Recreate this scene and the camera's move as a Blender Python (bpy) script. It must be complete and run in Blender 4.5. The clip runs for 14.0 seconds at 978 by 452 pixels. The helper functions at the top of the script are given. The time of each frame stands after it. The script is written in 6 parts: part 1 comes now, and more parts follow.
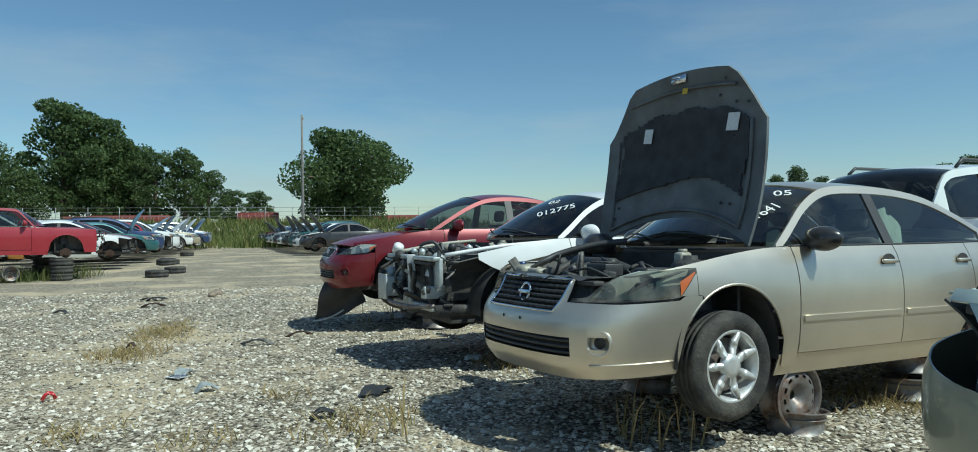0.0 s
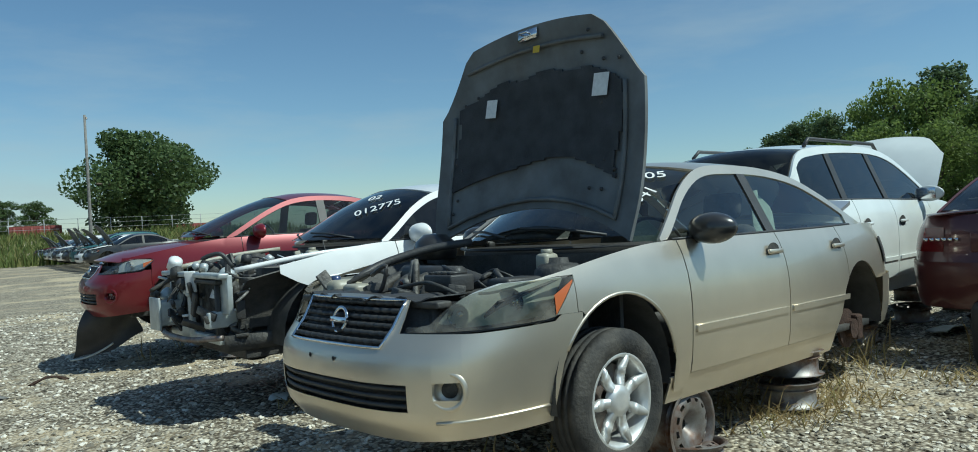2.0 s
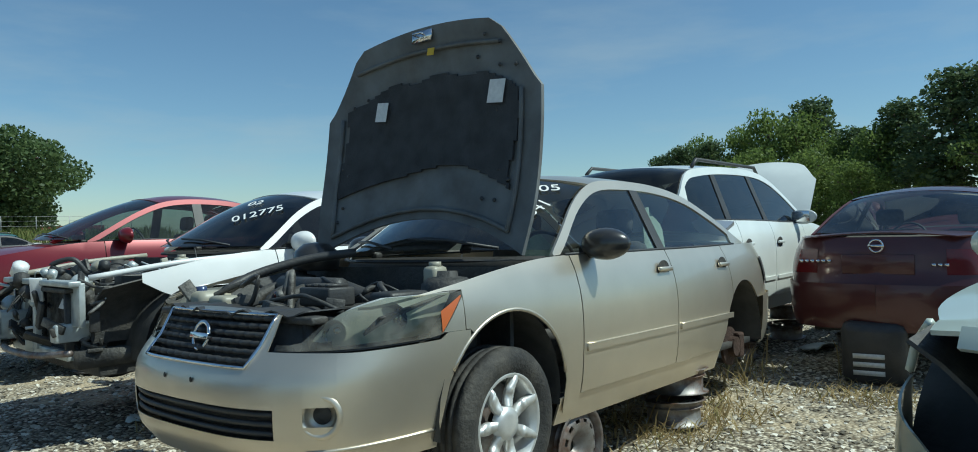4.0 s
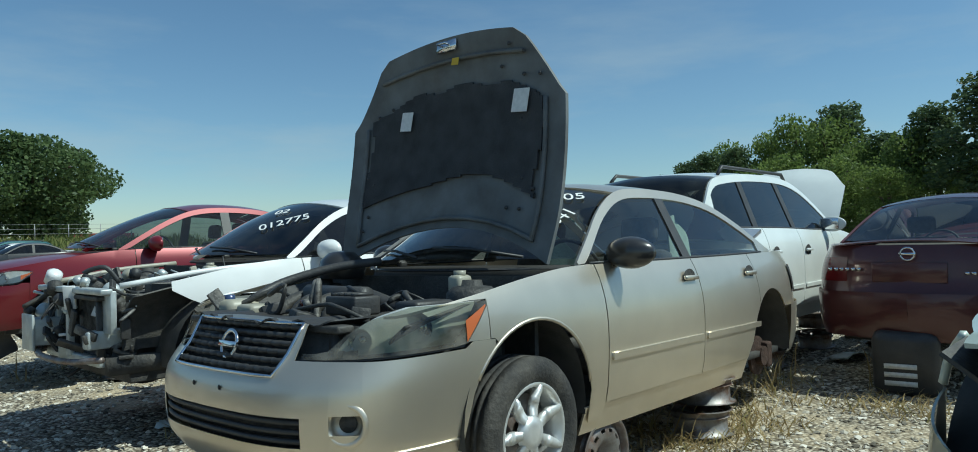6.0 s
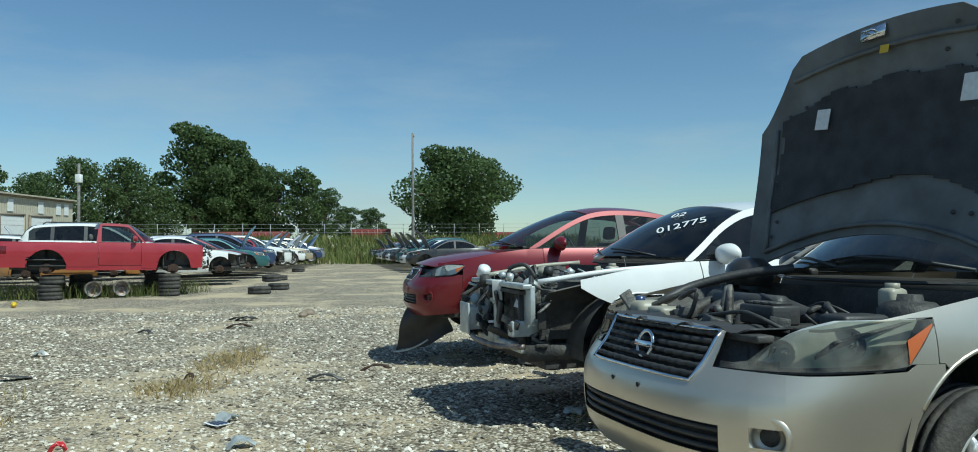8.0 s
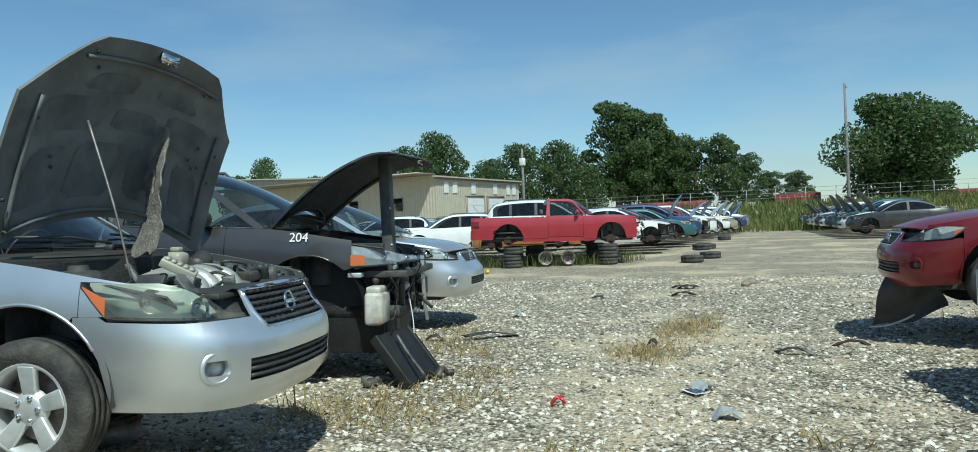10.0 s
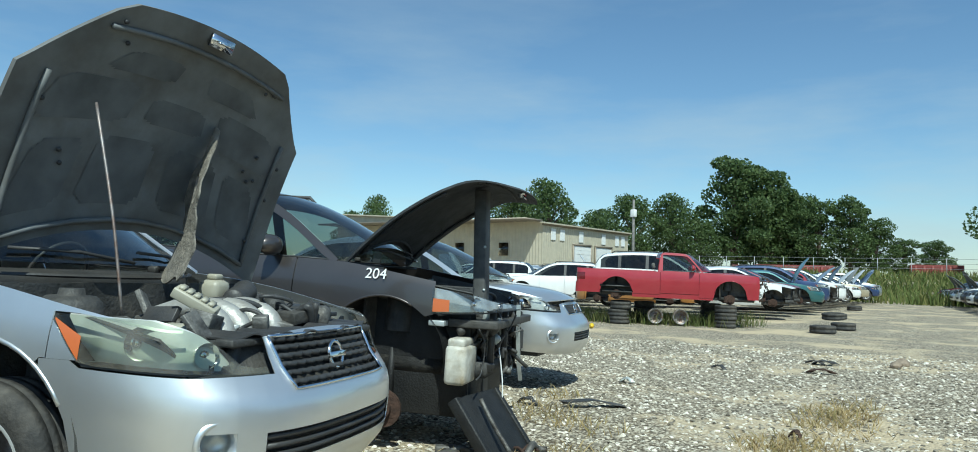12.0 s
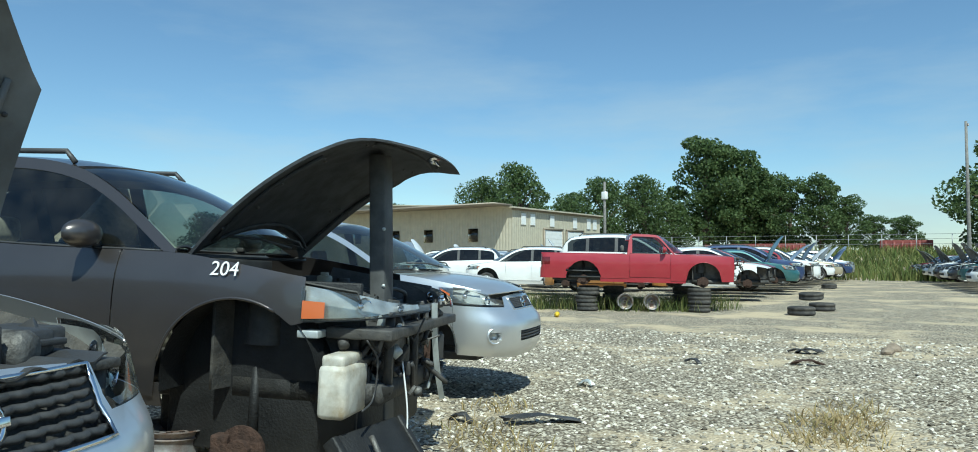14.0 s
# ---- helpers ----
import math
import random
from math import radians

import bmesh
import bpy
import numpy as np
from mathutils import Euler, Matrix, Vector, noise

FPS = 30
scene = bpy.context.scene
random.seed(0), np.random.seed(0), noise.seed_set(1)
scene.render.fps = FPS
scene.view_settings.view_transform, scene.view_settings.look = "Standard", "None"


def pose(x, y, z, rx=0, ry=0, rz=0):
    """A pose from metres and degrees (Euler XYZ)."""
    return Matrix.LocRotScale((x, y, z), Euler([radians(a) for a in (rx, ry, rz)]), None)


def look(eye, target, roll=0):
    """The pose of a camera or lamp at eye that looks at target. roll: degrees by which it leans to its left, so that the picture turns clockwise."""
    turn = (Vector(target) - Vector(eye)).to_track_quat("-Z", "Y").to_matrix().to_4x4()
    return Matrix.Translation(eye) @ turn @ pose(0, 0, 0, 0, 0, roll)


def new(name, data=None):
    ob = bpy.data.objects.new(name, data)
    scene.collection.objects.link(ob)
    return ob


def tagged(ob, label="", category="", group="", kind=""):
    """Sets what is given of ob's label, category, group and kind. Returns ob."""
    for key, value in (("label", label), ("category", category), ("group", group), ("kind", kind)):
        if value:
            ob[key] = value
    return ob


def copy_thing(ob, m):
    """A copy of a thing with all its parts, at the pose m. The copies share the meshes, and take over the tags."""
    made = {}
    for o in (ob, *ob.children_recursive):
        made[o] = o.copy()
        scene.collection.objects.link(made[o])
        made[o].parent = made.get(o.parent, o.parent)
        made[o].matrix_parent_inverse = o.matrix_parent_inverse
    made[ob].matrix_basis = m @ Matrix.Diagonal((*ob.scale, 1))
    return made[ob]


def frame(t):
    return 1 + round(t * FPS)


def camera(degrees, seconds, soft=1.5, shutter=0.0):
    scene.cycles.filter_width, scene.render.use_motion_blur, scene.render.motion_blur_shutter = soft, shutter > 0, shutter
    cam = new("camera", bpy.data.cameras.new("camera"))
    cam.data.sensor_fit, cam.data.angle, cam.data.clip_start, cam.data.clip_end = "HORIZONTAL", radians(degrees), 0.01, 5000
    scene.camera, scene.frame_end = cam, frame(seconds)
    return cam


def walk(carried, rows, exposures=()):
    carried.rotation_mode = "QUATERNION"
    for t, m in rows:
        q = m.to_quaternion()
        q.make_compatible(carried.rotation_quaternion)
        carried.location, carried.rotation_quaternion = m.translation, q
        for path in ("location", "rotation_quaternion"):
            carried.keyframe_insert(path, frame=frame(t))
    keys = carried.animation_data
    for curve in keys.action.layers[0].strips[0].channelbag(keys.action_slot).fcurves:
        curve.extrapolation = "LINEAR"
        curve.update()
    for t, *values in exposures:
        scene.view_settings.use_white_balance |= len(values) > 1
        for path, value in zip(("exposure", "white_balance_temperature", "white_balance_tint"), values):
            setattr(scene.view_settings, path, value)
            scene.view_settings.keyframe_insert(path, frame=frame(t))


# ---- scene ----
cam = camera(67.7, 14.0, soft=0.9)
METRES, EYE, TILT, LEAN, TURN = 4.804, 1.35, 0.0, 0.0, 0.0
ROWS = [
    (0.0, 0.0, 0.0, 0.0, 0.0, 0.13, 0.74),
    (0.5, 0.011, 0.0708, -0.0067, -7.39, -1.06, 3.5),
    (1.0, 0.0263, 0.1357, 0.0023, -15.89, -0.41, 1.91),
    (1.5, 0.0203, 0.2075, 0.0012, -19.91, -0.92, 2.7),
    (2.0, 0.0219, 0.2659, -0.0011, -14.0, -0.29, 3.08),
    (2.5, 0.0394, 0.2964, 0.0002, -17.0, 1.93, 0.13),
    (3.0, 0.0402, 0.304, -0.0036, -21.3, 0.29, 1.16),
    (5.5, 0.0406, 0.3061, -0.0019, -22.57, 0.81, 1.68),
    (6.0, 0.0394, 0.3047, -0.0013, -20.41, 0.98, 1.56),
    (6.5, 0.0387, 0.3069, -0.0005, -18.13, 1.15, 3.08),
    (7.0, 0.0367, 0.3065, 0.0003, -14.99, 1.56, 2.63),
    (7.5, 0.0258, 0.3037, 0.0014, -6.4, 1.54, 1.3),
    (8.0, 0.0084, 0.3, 0.0032, 8.67, 1.56, 0.43),
    (8.5, -0.0056, 0.2943, 0.0016, 19.63, 1.46, -0.27),
    (11.0, -0.1532, 0.3642, -0.0008, 52.89, 1.18, 2.36),
    (11.5, -0.1861, 0.4097, -0.0011, 57.58, 2.21, 0.83),
    (12.0, -0.2374, 0.4739, -0.0028, 48.82, 3.71, -1.63),
    (12.5, -0.2953, 0.5427, 0.0028, 51.28, 6.34, 0.28),
    (13.0, -0.3169, 0.6036, 0.0068, 52.11, 5.69, -1.3),
    (13.5, -0.3712, 0.6681, -0.0074, 52.27, 2.77, -0.15),
    (14.0, -0.3967, 0.7404, 0.0017, 46.89, 2.69, -0.07),
]
walk(cam, [(t, pose(0, 0, EYE, TILT, LEAN, TURN) @ pose(METRES * x, METRES * y, METRES * z, 90 + pitch, roll, yaw)) for t, x, y, z, yaw, pitch, roll in ROWS], [(0.0, 0.02, 5750, -9), (8.0, 0.05, 5750, -9), (11.0, 0.27, 5750, -9), (14.0, 0.40, 5750, -9)])


# ---- world and sun ----
SUN_AZ, SUN_EL = 328.0, 54.0
world = bpy.data.worlds.new("sky")
scene.world = world
world.use_nodes = True
wn = world.node_tree.nodes
sky = wn.new("ShaderNodeTexSky")
sky.sky_type, sky.sun_disc = "NISHITA", False
sky.sun_elevation, sky.sun_rotation = radians(SUN_EL), radians(90 - SUN_AZ)
sky.air_density, sky.dust_density, sky.ozone_density = 1.0, 0.3, 3.0
wn["Background"].inputs["Strength"].default_value = 0.092
wl = world.node_tree.links
wtc, wmap, wnz, wr1, wsep, wr2, wmul, wmix = (wn.new("ShaderNode" + k) for k in ("TexCoord", "Mapping", "TexNoise", "MapRange", "SeparateXYZ", "MapRange", "Math", "Mix"))
wmap.inputs["Scale"].default_value = (1.6, 1.6, 7.0)
wnz.inputs["Scale"].default_value, wnz.inputs["Detail"].default_value, wnz.inputs["Roughness"].default_value = 1.7, 7, 0.58
wr1.inputs[1].default_value, wr1.inputs[2].default_value, wr1.inputs[4].default_value = 0.45, 0.76, 0.72
wr2.inputs[1].default_value, wr2.inputs[2].default_value, wr2.inputs[3].default_value, wr2.inputs[4].default_value = 0.02, 0.34, 1.0, 0.25
wmul.operation, wmix.data_type = "MULTIPLY", "RGBA"
wmix.inputs[7].default_value = (5.0, 5.3, 5.6, 1)
wl.new(wtc.outputs["Generated"], wmap.inputs[0]), wl.new(wmap.outputs[0], wnz.inputs["Vector"]), wl.new(wnz.outputs[0], wr1.inputs[0])
wl.new(wtc.outputs["Generated"], wsep.inputs[0]), wl.new(wsep.outputs["Z"], wr2.inputs[0])
wl.new(wr1.outputs[0], wmul.inputs[0]), wl.new(wr2.outputs[0], wmul.inputs[1]), wl.new(wmul.outputs[0], wmix.inputs[0])
wl.new(sky.outputs[0], wmix.inputs[6]), wl.new(wmix.outputs[2], wn["Background"].inputs[0])
sun = new("sun", bpy.data.lights.new("sun", "SUN"))
sun.data.energy, sun.data.angle, sun.data.color = 4.0, radians(0.55), (1.0, 0.95, 0.87)
sdir = Vector((math.cos(radians(SUN_AZ)) * math.cos(radians(SUN_EL)), math.sin(radians(SUN_AZ)) * math.cos(radians(SUN_EL)), math.sin(radians(SUN_EL))))
sun.matrix_world = look(sdir * 60, (0, 0, 0))


# ---- materials ----
def material(name, base, rough=0.5, metal=0.0, var=0.0, vscale=6.0, bump=0.0, bscale=60.0, coat=0.0, second=None, sscale=1.5, smix=0.5, sharp=0.15, emit=None):
    """Principled surface: base colour with fine and coarse variation, a second tone laid in by large noise, and fine relief."""
    m = bpy.data.materials.new(name)
    m.use_nodes = True
    nt, n, l = m.node_tree, m.node_tree.nodes, m.node_tree.links
    p = n["Principled BSDF"]
    p.inputs["Roughness"].default_value, p.inputs["Metallic"].default_value = rough, metal
    p.inputs["Coat Weight"].default_value, p.inputs["Coat Roughness"].default_value = coat, 0.06
    p.inputs["Base Color"].default_value = (*base, 1)
    tc = n.new("ShaderNodeTexCoord")
    col = None
    if second:
        nz = n.new("ShaderNodeTexNoise")
        nz.inputs["Scale"].default_value, nz.inputs["Detail"].default_value, nz.inputs["Roughness"].default_value = sscale, 6, 0.65
        l.new(tc.outputs["Object"], nz.inputs["Vector"])
        r = n.new("ShaderNodeMapRange")
        r.inputs[1].default_value, r.inputs[2].default_value = smix - sharp, smix + sharp
        l.new(nz.outputs[0], r.inputs[0])
        mx = n.new("ShaderNodeMix")
        mx.data_type = "RGBA"
        mx.inputs[6].default_value, mx.inputs[7].default_value = (*base, 1), (*second, 1)
        l.new(r.outputs[0], mx.inputs[0])
        col = mx.outputs[2]
    if var:
        nz = n.new("ShaderNodeTexNoise")
        nz.inputs["Scale"].default_value, nz.inputs["Detail"].default_value = vscale, 8
        l.new(tc.outputs["Object"], nz.inputs["Vector"])
        r = n.new("ShaderNodeMapRange")
        r.inputs[1].default_value, r.inputs[2].default_value, r.inputs[3].default_value, r.inputs[4].default_value = 0.3, 0.7, 1 - var, 1 + var
        l.new(nz.outputs[0], r.inputs[0])
        mx = n.new("ShaderNodeMix")
        mx.data_type, mx.blend_type = "RGBA", "MULTIPLY"
        mx.inputs[0].default_value = 1
        mx.inputs[6].default_value = (*base, 1)
        if col:
            l.new(col, mx.inputs[6])
        l.new(r.outputs[0], mx.inputs[7])
        col = mx.outputs[2]
    if col:
        l.new(col, p.inputs["Base Color"])
    if bump:
        nz = n.new("ShaderNodeTexNoise")
        nz.inputs["Scale"].default_value, nz.inputs["Detail"].default_value = bscale, 5
        l.new(tc.outputs["Object"], nz.inputs["Vector"])
        b = n.new("ShaderNodeBump")
        b.inputs["Strength"].default_value, b.inputs["Distance"].default_value = bump, 0.02
        l.new(nz.outputs[0], b.inputs["Height"])
        l.new(b.outputs[0], p.inputs["Normal"])
    return m


def glass(name, tint, gloss=1.0, dust=0.06):
    """A thin pane: tinted see-through, mirror gloss by Fresnel, a film of dust."""
    m = bpy.data.materials.new(name)
    m.use_nodes = True
    n, l = m.node_tree.nodes, m.node_tree.links
    out = n["Material Output"]
    n.remove(n["Principled BSDF"])
    tr, gl, fr, mx = n.new("ShaderNodeBsdfTransparent"), n.new("ShaderNodeBsdfGlossy"), n.new("ShaderNodeFresnel"), n.new("ShaderNodeMixShader")
    tr.inputs[0].default_value = (*tint, 1)
    gl.inputs["Roughness"].default_value = 0.03
    gl.inputs[0].default_value = (gloss, gloss, gloss, 1)
    fr.inputs[0].default_value = 1.55
    l.new(fr.outputs[0], mx.inputs[0]), l.new(tr.outputs[0], mx.inputs[1]), l.new(gl.outputs[0], mx.inputs[2])
    df, m2 = n.new("ShaderNodeBsdfDiffuse"), n.new("ShaderNodeMixShader")
    df.inputs[0].default_value = (0.45, 0.42, 0.36, 1)
    nz, r, tc = n.new("ShaderNodeTexNoise"), n.new("ShaderNodeMapRange"), n.new("ShaderNodeTexCoord")
    nz.inputs["Scale"].default_value, nz.inputs["Detail"].default_value = 7, 7
    l.new(tc.outputs["Object"], nz.inputs["Vector"]), l.new(nz.outputs[0], r.inputs[0])
    r.inputs[1].default_value, r.inputs[2].default_value, r.inputs[4].default_value = 0.35, 0.75, dust * 2
    l.new(r.outputs[0], m2.inputs[0]), l.new(mx.outputs[0], m2.inputs[1]), l.new(df.outputs[0], m2.inputs[2])
    l.new(m2.outputs[0], out.inputs[0])
    return m


def paint(name, base, metal=0.35, rough=0.32, dust=0.12):
    return material(name, base, rough, metal, var=0.05, vscale=3.0, coat=0.55, second=tuple(c * (1 - dust) + d * dust for c, d in zip(base, (0.36, 0.32, 0.25))), sscale=2.2, smix=0.52, sharp=0.22)


TAN = paint("tan_paint", (0.72, 0.645, 0.52), 0.85, 0.40)
SILVER = paint("silver_paint", (0.76, 0.77, 0.77), 0.85, 0.38)
WHITE = paint("white_paint", (0.80, 0.80, 0.78), 0.0, 0.3, 0.05)
RED = paint("red_paint", (0.175, 0.006, 0.012), 0.25, 0.34, 0.02)
TRUCK_RED = paint("faded_red_paint", (0.32, 0.016, 0.030), 0.0, 0.4, 0.04)
MAROON = paint("maroon_paint", (0.075, 0.016, 0.019), 0.25, 0.3, 0.05)
GREY = paint("dark_grey_paint", (0.115, 0.102, 0.098), 0.75, 0.32, 0.05)
PEARL = paint("pearl_white_paint", (0.78, 0.80, 0.76), 0.0, 0.28, 0.05)
OLIVE = paint("olive_silver_paint", (0.25, 0.265, 0.205), 0.3, 0.4, 0.15)
TEAL = paint("teal_paint", (0.03, 0.13, 0.14), 0.3, 0.3)
BLUE = paint("blue_paint", (0.03, 0.06, 0.16), 0.3, 0.3)
BLACKP = paint("black_paint", (0.015, 0.015, 0.017), 0.0, 0.3)
ORANGE = paint("orange_paint", (0.42, 0.19, 0.05), 0.0, 0.4)
PALEGREEN = paint("pale_green_white_paint", (0.50, 0.56, 0.50), 0.0, 0.3, 0.06)
MANIFOLD = material("cast_aluminium", (0.46, 0.45, 0.42), 0.5, 0.4, var=0.2, vscale=14, bump=0.2, second=(0.22, 0.20, 0.17), sscale=7, smix=0.6)
BEIGE = paint("beige_paint", (0.42, 0.36, 0.25), 0.2, 0.4)
PLASTIC = material("black_plastic", (0.042, 0.042, 0.043), 0.5, var=0.25, bump=0.15, second=(0.06, 0.055, 0.05), sscale=4, smix=0.6)
RUBBER = material("tyre_rubber", (0.028, 0.027, 0.026), 0.8, var=0.3, vscale=14, bump=0.3, second=(0.10, 0.09, 0.075), sscale=5, smix=0.58)
LINER = material("hood_liner", (0.050, 0.053, 0.057), 0.9, var=0.3, vscale=9, bump=0.4, bscale=120)
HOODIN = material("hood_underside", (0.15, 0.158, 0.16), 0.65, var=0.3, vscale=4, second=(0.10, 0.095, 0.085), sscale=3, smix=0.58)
ALLOY = material("alloy", (0.70, 0.70, 0.68), 0.42, 0.55, var=0.15, vscale=12)
STEEL = material("rusty_steel", (0.30, 0.29, 0.28), 0.5, 0.6, var=0.25, second=(0.13, 0.06, 0.03), sscale=9, smix=0.55)
RUST = material("rust", (0.060, 0.034, 0.024), 0.85, 0.2, var=0.4, vscale=25, bump=0.5)
CHROME = material("chrome", (0.75, 0.75, 0.76), 0.12, 1.0)
ENGINE = material("grimy_casting", (0.21, 0.205, 0.19), 0.6, 0.45, var=0.35, vscale=18, bump=0.3, second=(0.05, 0.045, 0.04), sscale=8)
BAY = material("grimy_black", (0.044, 0.043, 0.041), 0.6, var=0.3, vscale=15, bump=0.3, second=(0.08, 0.072, 0.06), sscale=6, smix=0.58)
CREAM = material("aged_clear_plastic", (0.36, 0.34, 0.27), 0.45, var=0.15)
BEIGECLOTH = material("beige_cloth", (0.42, 0.38, 0.30), 0.9, var=0.2, vscale=30)
CLOTH = material("grey_cloth", (0.13, 0.125, 0.115), 0.9, var=0.2, vscale=30)
LAMPDARK = material("mirror_lamp_housing", (0.52, 0.52, 0.50), 0.25, 0.6, var=0.3, vscale=14)
LAMPIN = material("lamp_housing", (0.58, 0.59, 0.55), 0.32, 0.35, var=0.2, vscale=9)
AMBER = material("amber_lens", (0.52, 0.13, 0.035), 0.35, coat=0.3)
REDLENS = material("red_lens", (0.12, 0.008, 0.01), 0.2, coat=0.5)
PAPER = material("white_sticker", (0.72, 0.72, 0.70), 0.6, var=0.1, vscale=40)
YELLOW = material("yellow_sticker", (0.62, 0.42, 0.03), 0.6)
CHALK = material("white_paint_marker", (0.80, 0.80, 0.78), 0.7)
FAB = material("torn_felt", (0.21, 0.19, 0.16), 0.95, var=0.4, vscale=20, bump=0.5)
WINDOW = glass("tinted_window", (0.46, 0.52, 0.51), 1.0, 0.014)
DARKWIN = glass("dark_window", (0.09, 0.10, 0.10), 1.0, 0.012)
LENS = glass("lamp_lens", (0.93, 0.94, 0.92), 0.9, 0.08)
HAZY = glass("hazed_lamp_lens", (0.50, 0.52, 0.43), 0.8, 0.22)
PALEHAZE = glass("pale_hazed_lamp_lens", (0.72, 0.77, 0.66), 0.8, 0.14)
LIP = material("dusty_wheel_liner", (0.065, 0.062, 0.056), 0.85, var=0.3, vscale=9, bump=0.2)
# hood underside again, darkened to paint the shade of its stamped pockets
POCKET_SHADE = material("shaded_hood_pocket", (0.115, 0.12, 0.122), 0.75, var=0.35, vscale=5)
# near-black: black parts, and painted-in shade of the crossover's wheel wells and underside
VOID = material("black_and_shade", (0.012, 0.012, 0.012), 0.6, var=0.4, vscale=9, bump=0.3)


# ---- mesh helpers ----
def part(name, bm, mat, parent=None, label="", smooth=True, solid=0.0, bevel=0.0):
    me = bpy.data.meshes.new(name)
    edges = [i for i, e in enumerate(bm.edges) if e.is_boundary] if solid and smooth else ()
    bm.to_mesh(me)
    bm.free()
    me.materials.append(mat)
    if smooth:
        me.shade_smooth()
    ob = new(name, me)
    ob.parent = parent
    if label:
        ob["label"] = label
    if solid:
        md = ob.modifiers.new("thickness", "SOLIDIFY")
        md.thickness, md.offset = solid, -1
    if bevel:
        md = ob.modifiers.new("bevel", "BEVEL")
        md.width, md.segments, md.limit_method = bevel, 2, "ANGLE"
    if smooth and (bevel or solid):
        me.set_sharp_from_angle(angle=radians(50))
    for i in edges:
        me.edges[i].use_edge_sharp = True
    return ob


def thing(name, m, label, category, group="", kind=""):
    ob = new(name)
    ob.empty_display_size = 0.3
    ob.matrix_world = m
    return tagged(ob, label, category, group, kind)


def grid(f, us, vs, skip=None, out=None):
    """A sheet of quads over the parameter lines us and vs, turned away from the point out."""
    bm = bmesh.new()
    vv = [[bm.verts.new(f(u, v)) for v in vs] for u in us]
    for i in range(len(us) - 1):
        for j in range(len(vs) - 1):
            if skip and skip(0.5 * (us[i] + us[i + 1]), 0.5 * (vs[j] + vs[j + 1])):
                continue
            bm.faces.new((vv[i][j], vv[i + 1][j], vv[i + 1][j + 1], vv[i][j + 1]))
    for v in [v for v in bm.verts if not v.link_faces]:
        bm.verts.remove(v)
    bmesh.ops.remove_doubles(bm, verts=bm.verts, dist=1e-5)
    if out is not None and bm.faces:
        bm.normal_update()
        o = Vector(out)
        if sum(fc.normal.dot(fc.calc_center_median() - o) * fc.calc_area() for fc in bm.faces) < 0:
            bmesh.ops.reverse_faces(bm, faces=bm.faces)
    return bm


def lin(a, b, n):
    return [a + (b - a) * i / n for i in range(n + 1)]


def join(*bms):
    res = bmesh.new()
    for b in bms:
        me = bpy.data.meshes.new("tmp")
        b.to_mesh(me)
        b.free()
        res.from_mesh(me)
        bpy.data.meshes.remove(me)
    return res


def box(x0, x1, y0, y1, z0, z1, m=None, bev=0.0):
    bm = bmesh.new()
    bmesh.ops.create_cube(bm, size=1, matrix=Matrix.Translation(((x0 + x1) / 2, (y0 + y1) / 2, (z0 + z1) / 2)) @ Matrix.Diagonal((abs(x1 - x0), abs(y1 - y0), abs(z1 - z0), 1)))
    if bev:
        bmesh.ops.bevel(bm, geom=bm.edges[:], offset=bev, segments=2, affect="EDGES", profile=0.5)
    if m:
        bmesh.ops.transform(bm, matrix=m, verts=bm.verts)
    return bm


def lathe(prof, n=28, m=None, arc=360.0, start=0.0):
    """A profile of (radius, height) turned about z."""
    bm = bmesh.new()
    full = arc >= 359.9
    k = n if full else n + 1
    rings = []
    for i in range(k):
        a = radians(start + arc * i / n)
        rings.append([bm.verts.new((r * math.cos(a), r * math.sin(a), z)) for r, z in prof])
    for i in range(n):
        a, b = rings[i], rings[(i + 1) % k]
        for j in range(len(prof) - 1):
            bm.faces.new((a[j], b[j], b[j + 1], a[j + 1]))
    bmesh.ops.remove_doubles(bm, verts=bm.verts, dist=1e-5)
    if m:
        bmesh.ops.transform(bm, matrix=m, verts=bm.verts)
    return bm


def tube(pts, r, n=7, smooth=True):
    """A hose or rod through the points."""
    ps = [Vector(p) for p in pts]
    if smooth and len(ps) > 2:
        ps = [Vector(p) for p in catmull([tuple(p) for p in ps], 5)]
    bm = bmesh.new()
    rings = []
    for i, p in enumerate(ps):
        d = (ps[min(i + 1, len(ps) - 1)] - ps[max(i - 1, 0)]).normalized()
        q = d.to_track_quat("Z", "Y")
        rr = r[min(i, len(r) - 1)] if isinstance(r, (list, tuple)) else r
        rings.append([bm.verts.new(p + q @ Vector((rr * math.cos(a), rr * math.sin(a), 0))) for a in lin(0, math.tau * (n - 1) / n, n - 1)])
    for a, b in zip(rings, rings[1:]):
        for j in range(n):
            bm.faces.new((a[j], a[(j + 1) % n], b[(j + 1) % n], b[j]))
    bm.faces.new(rings[0][::-1]), bm.faces.new(rings[-1])
    return bm


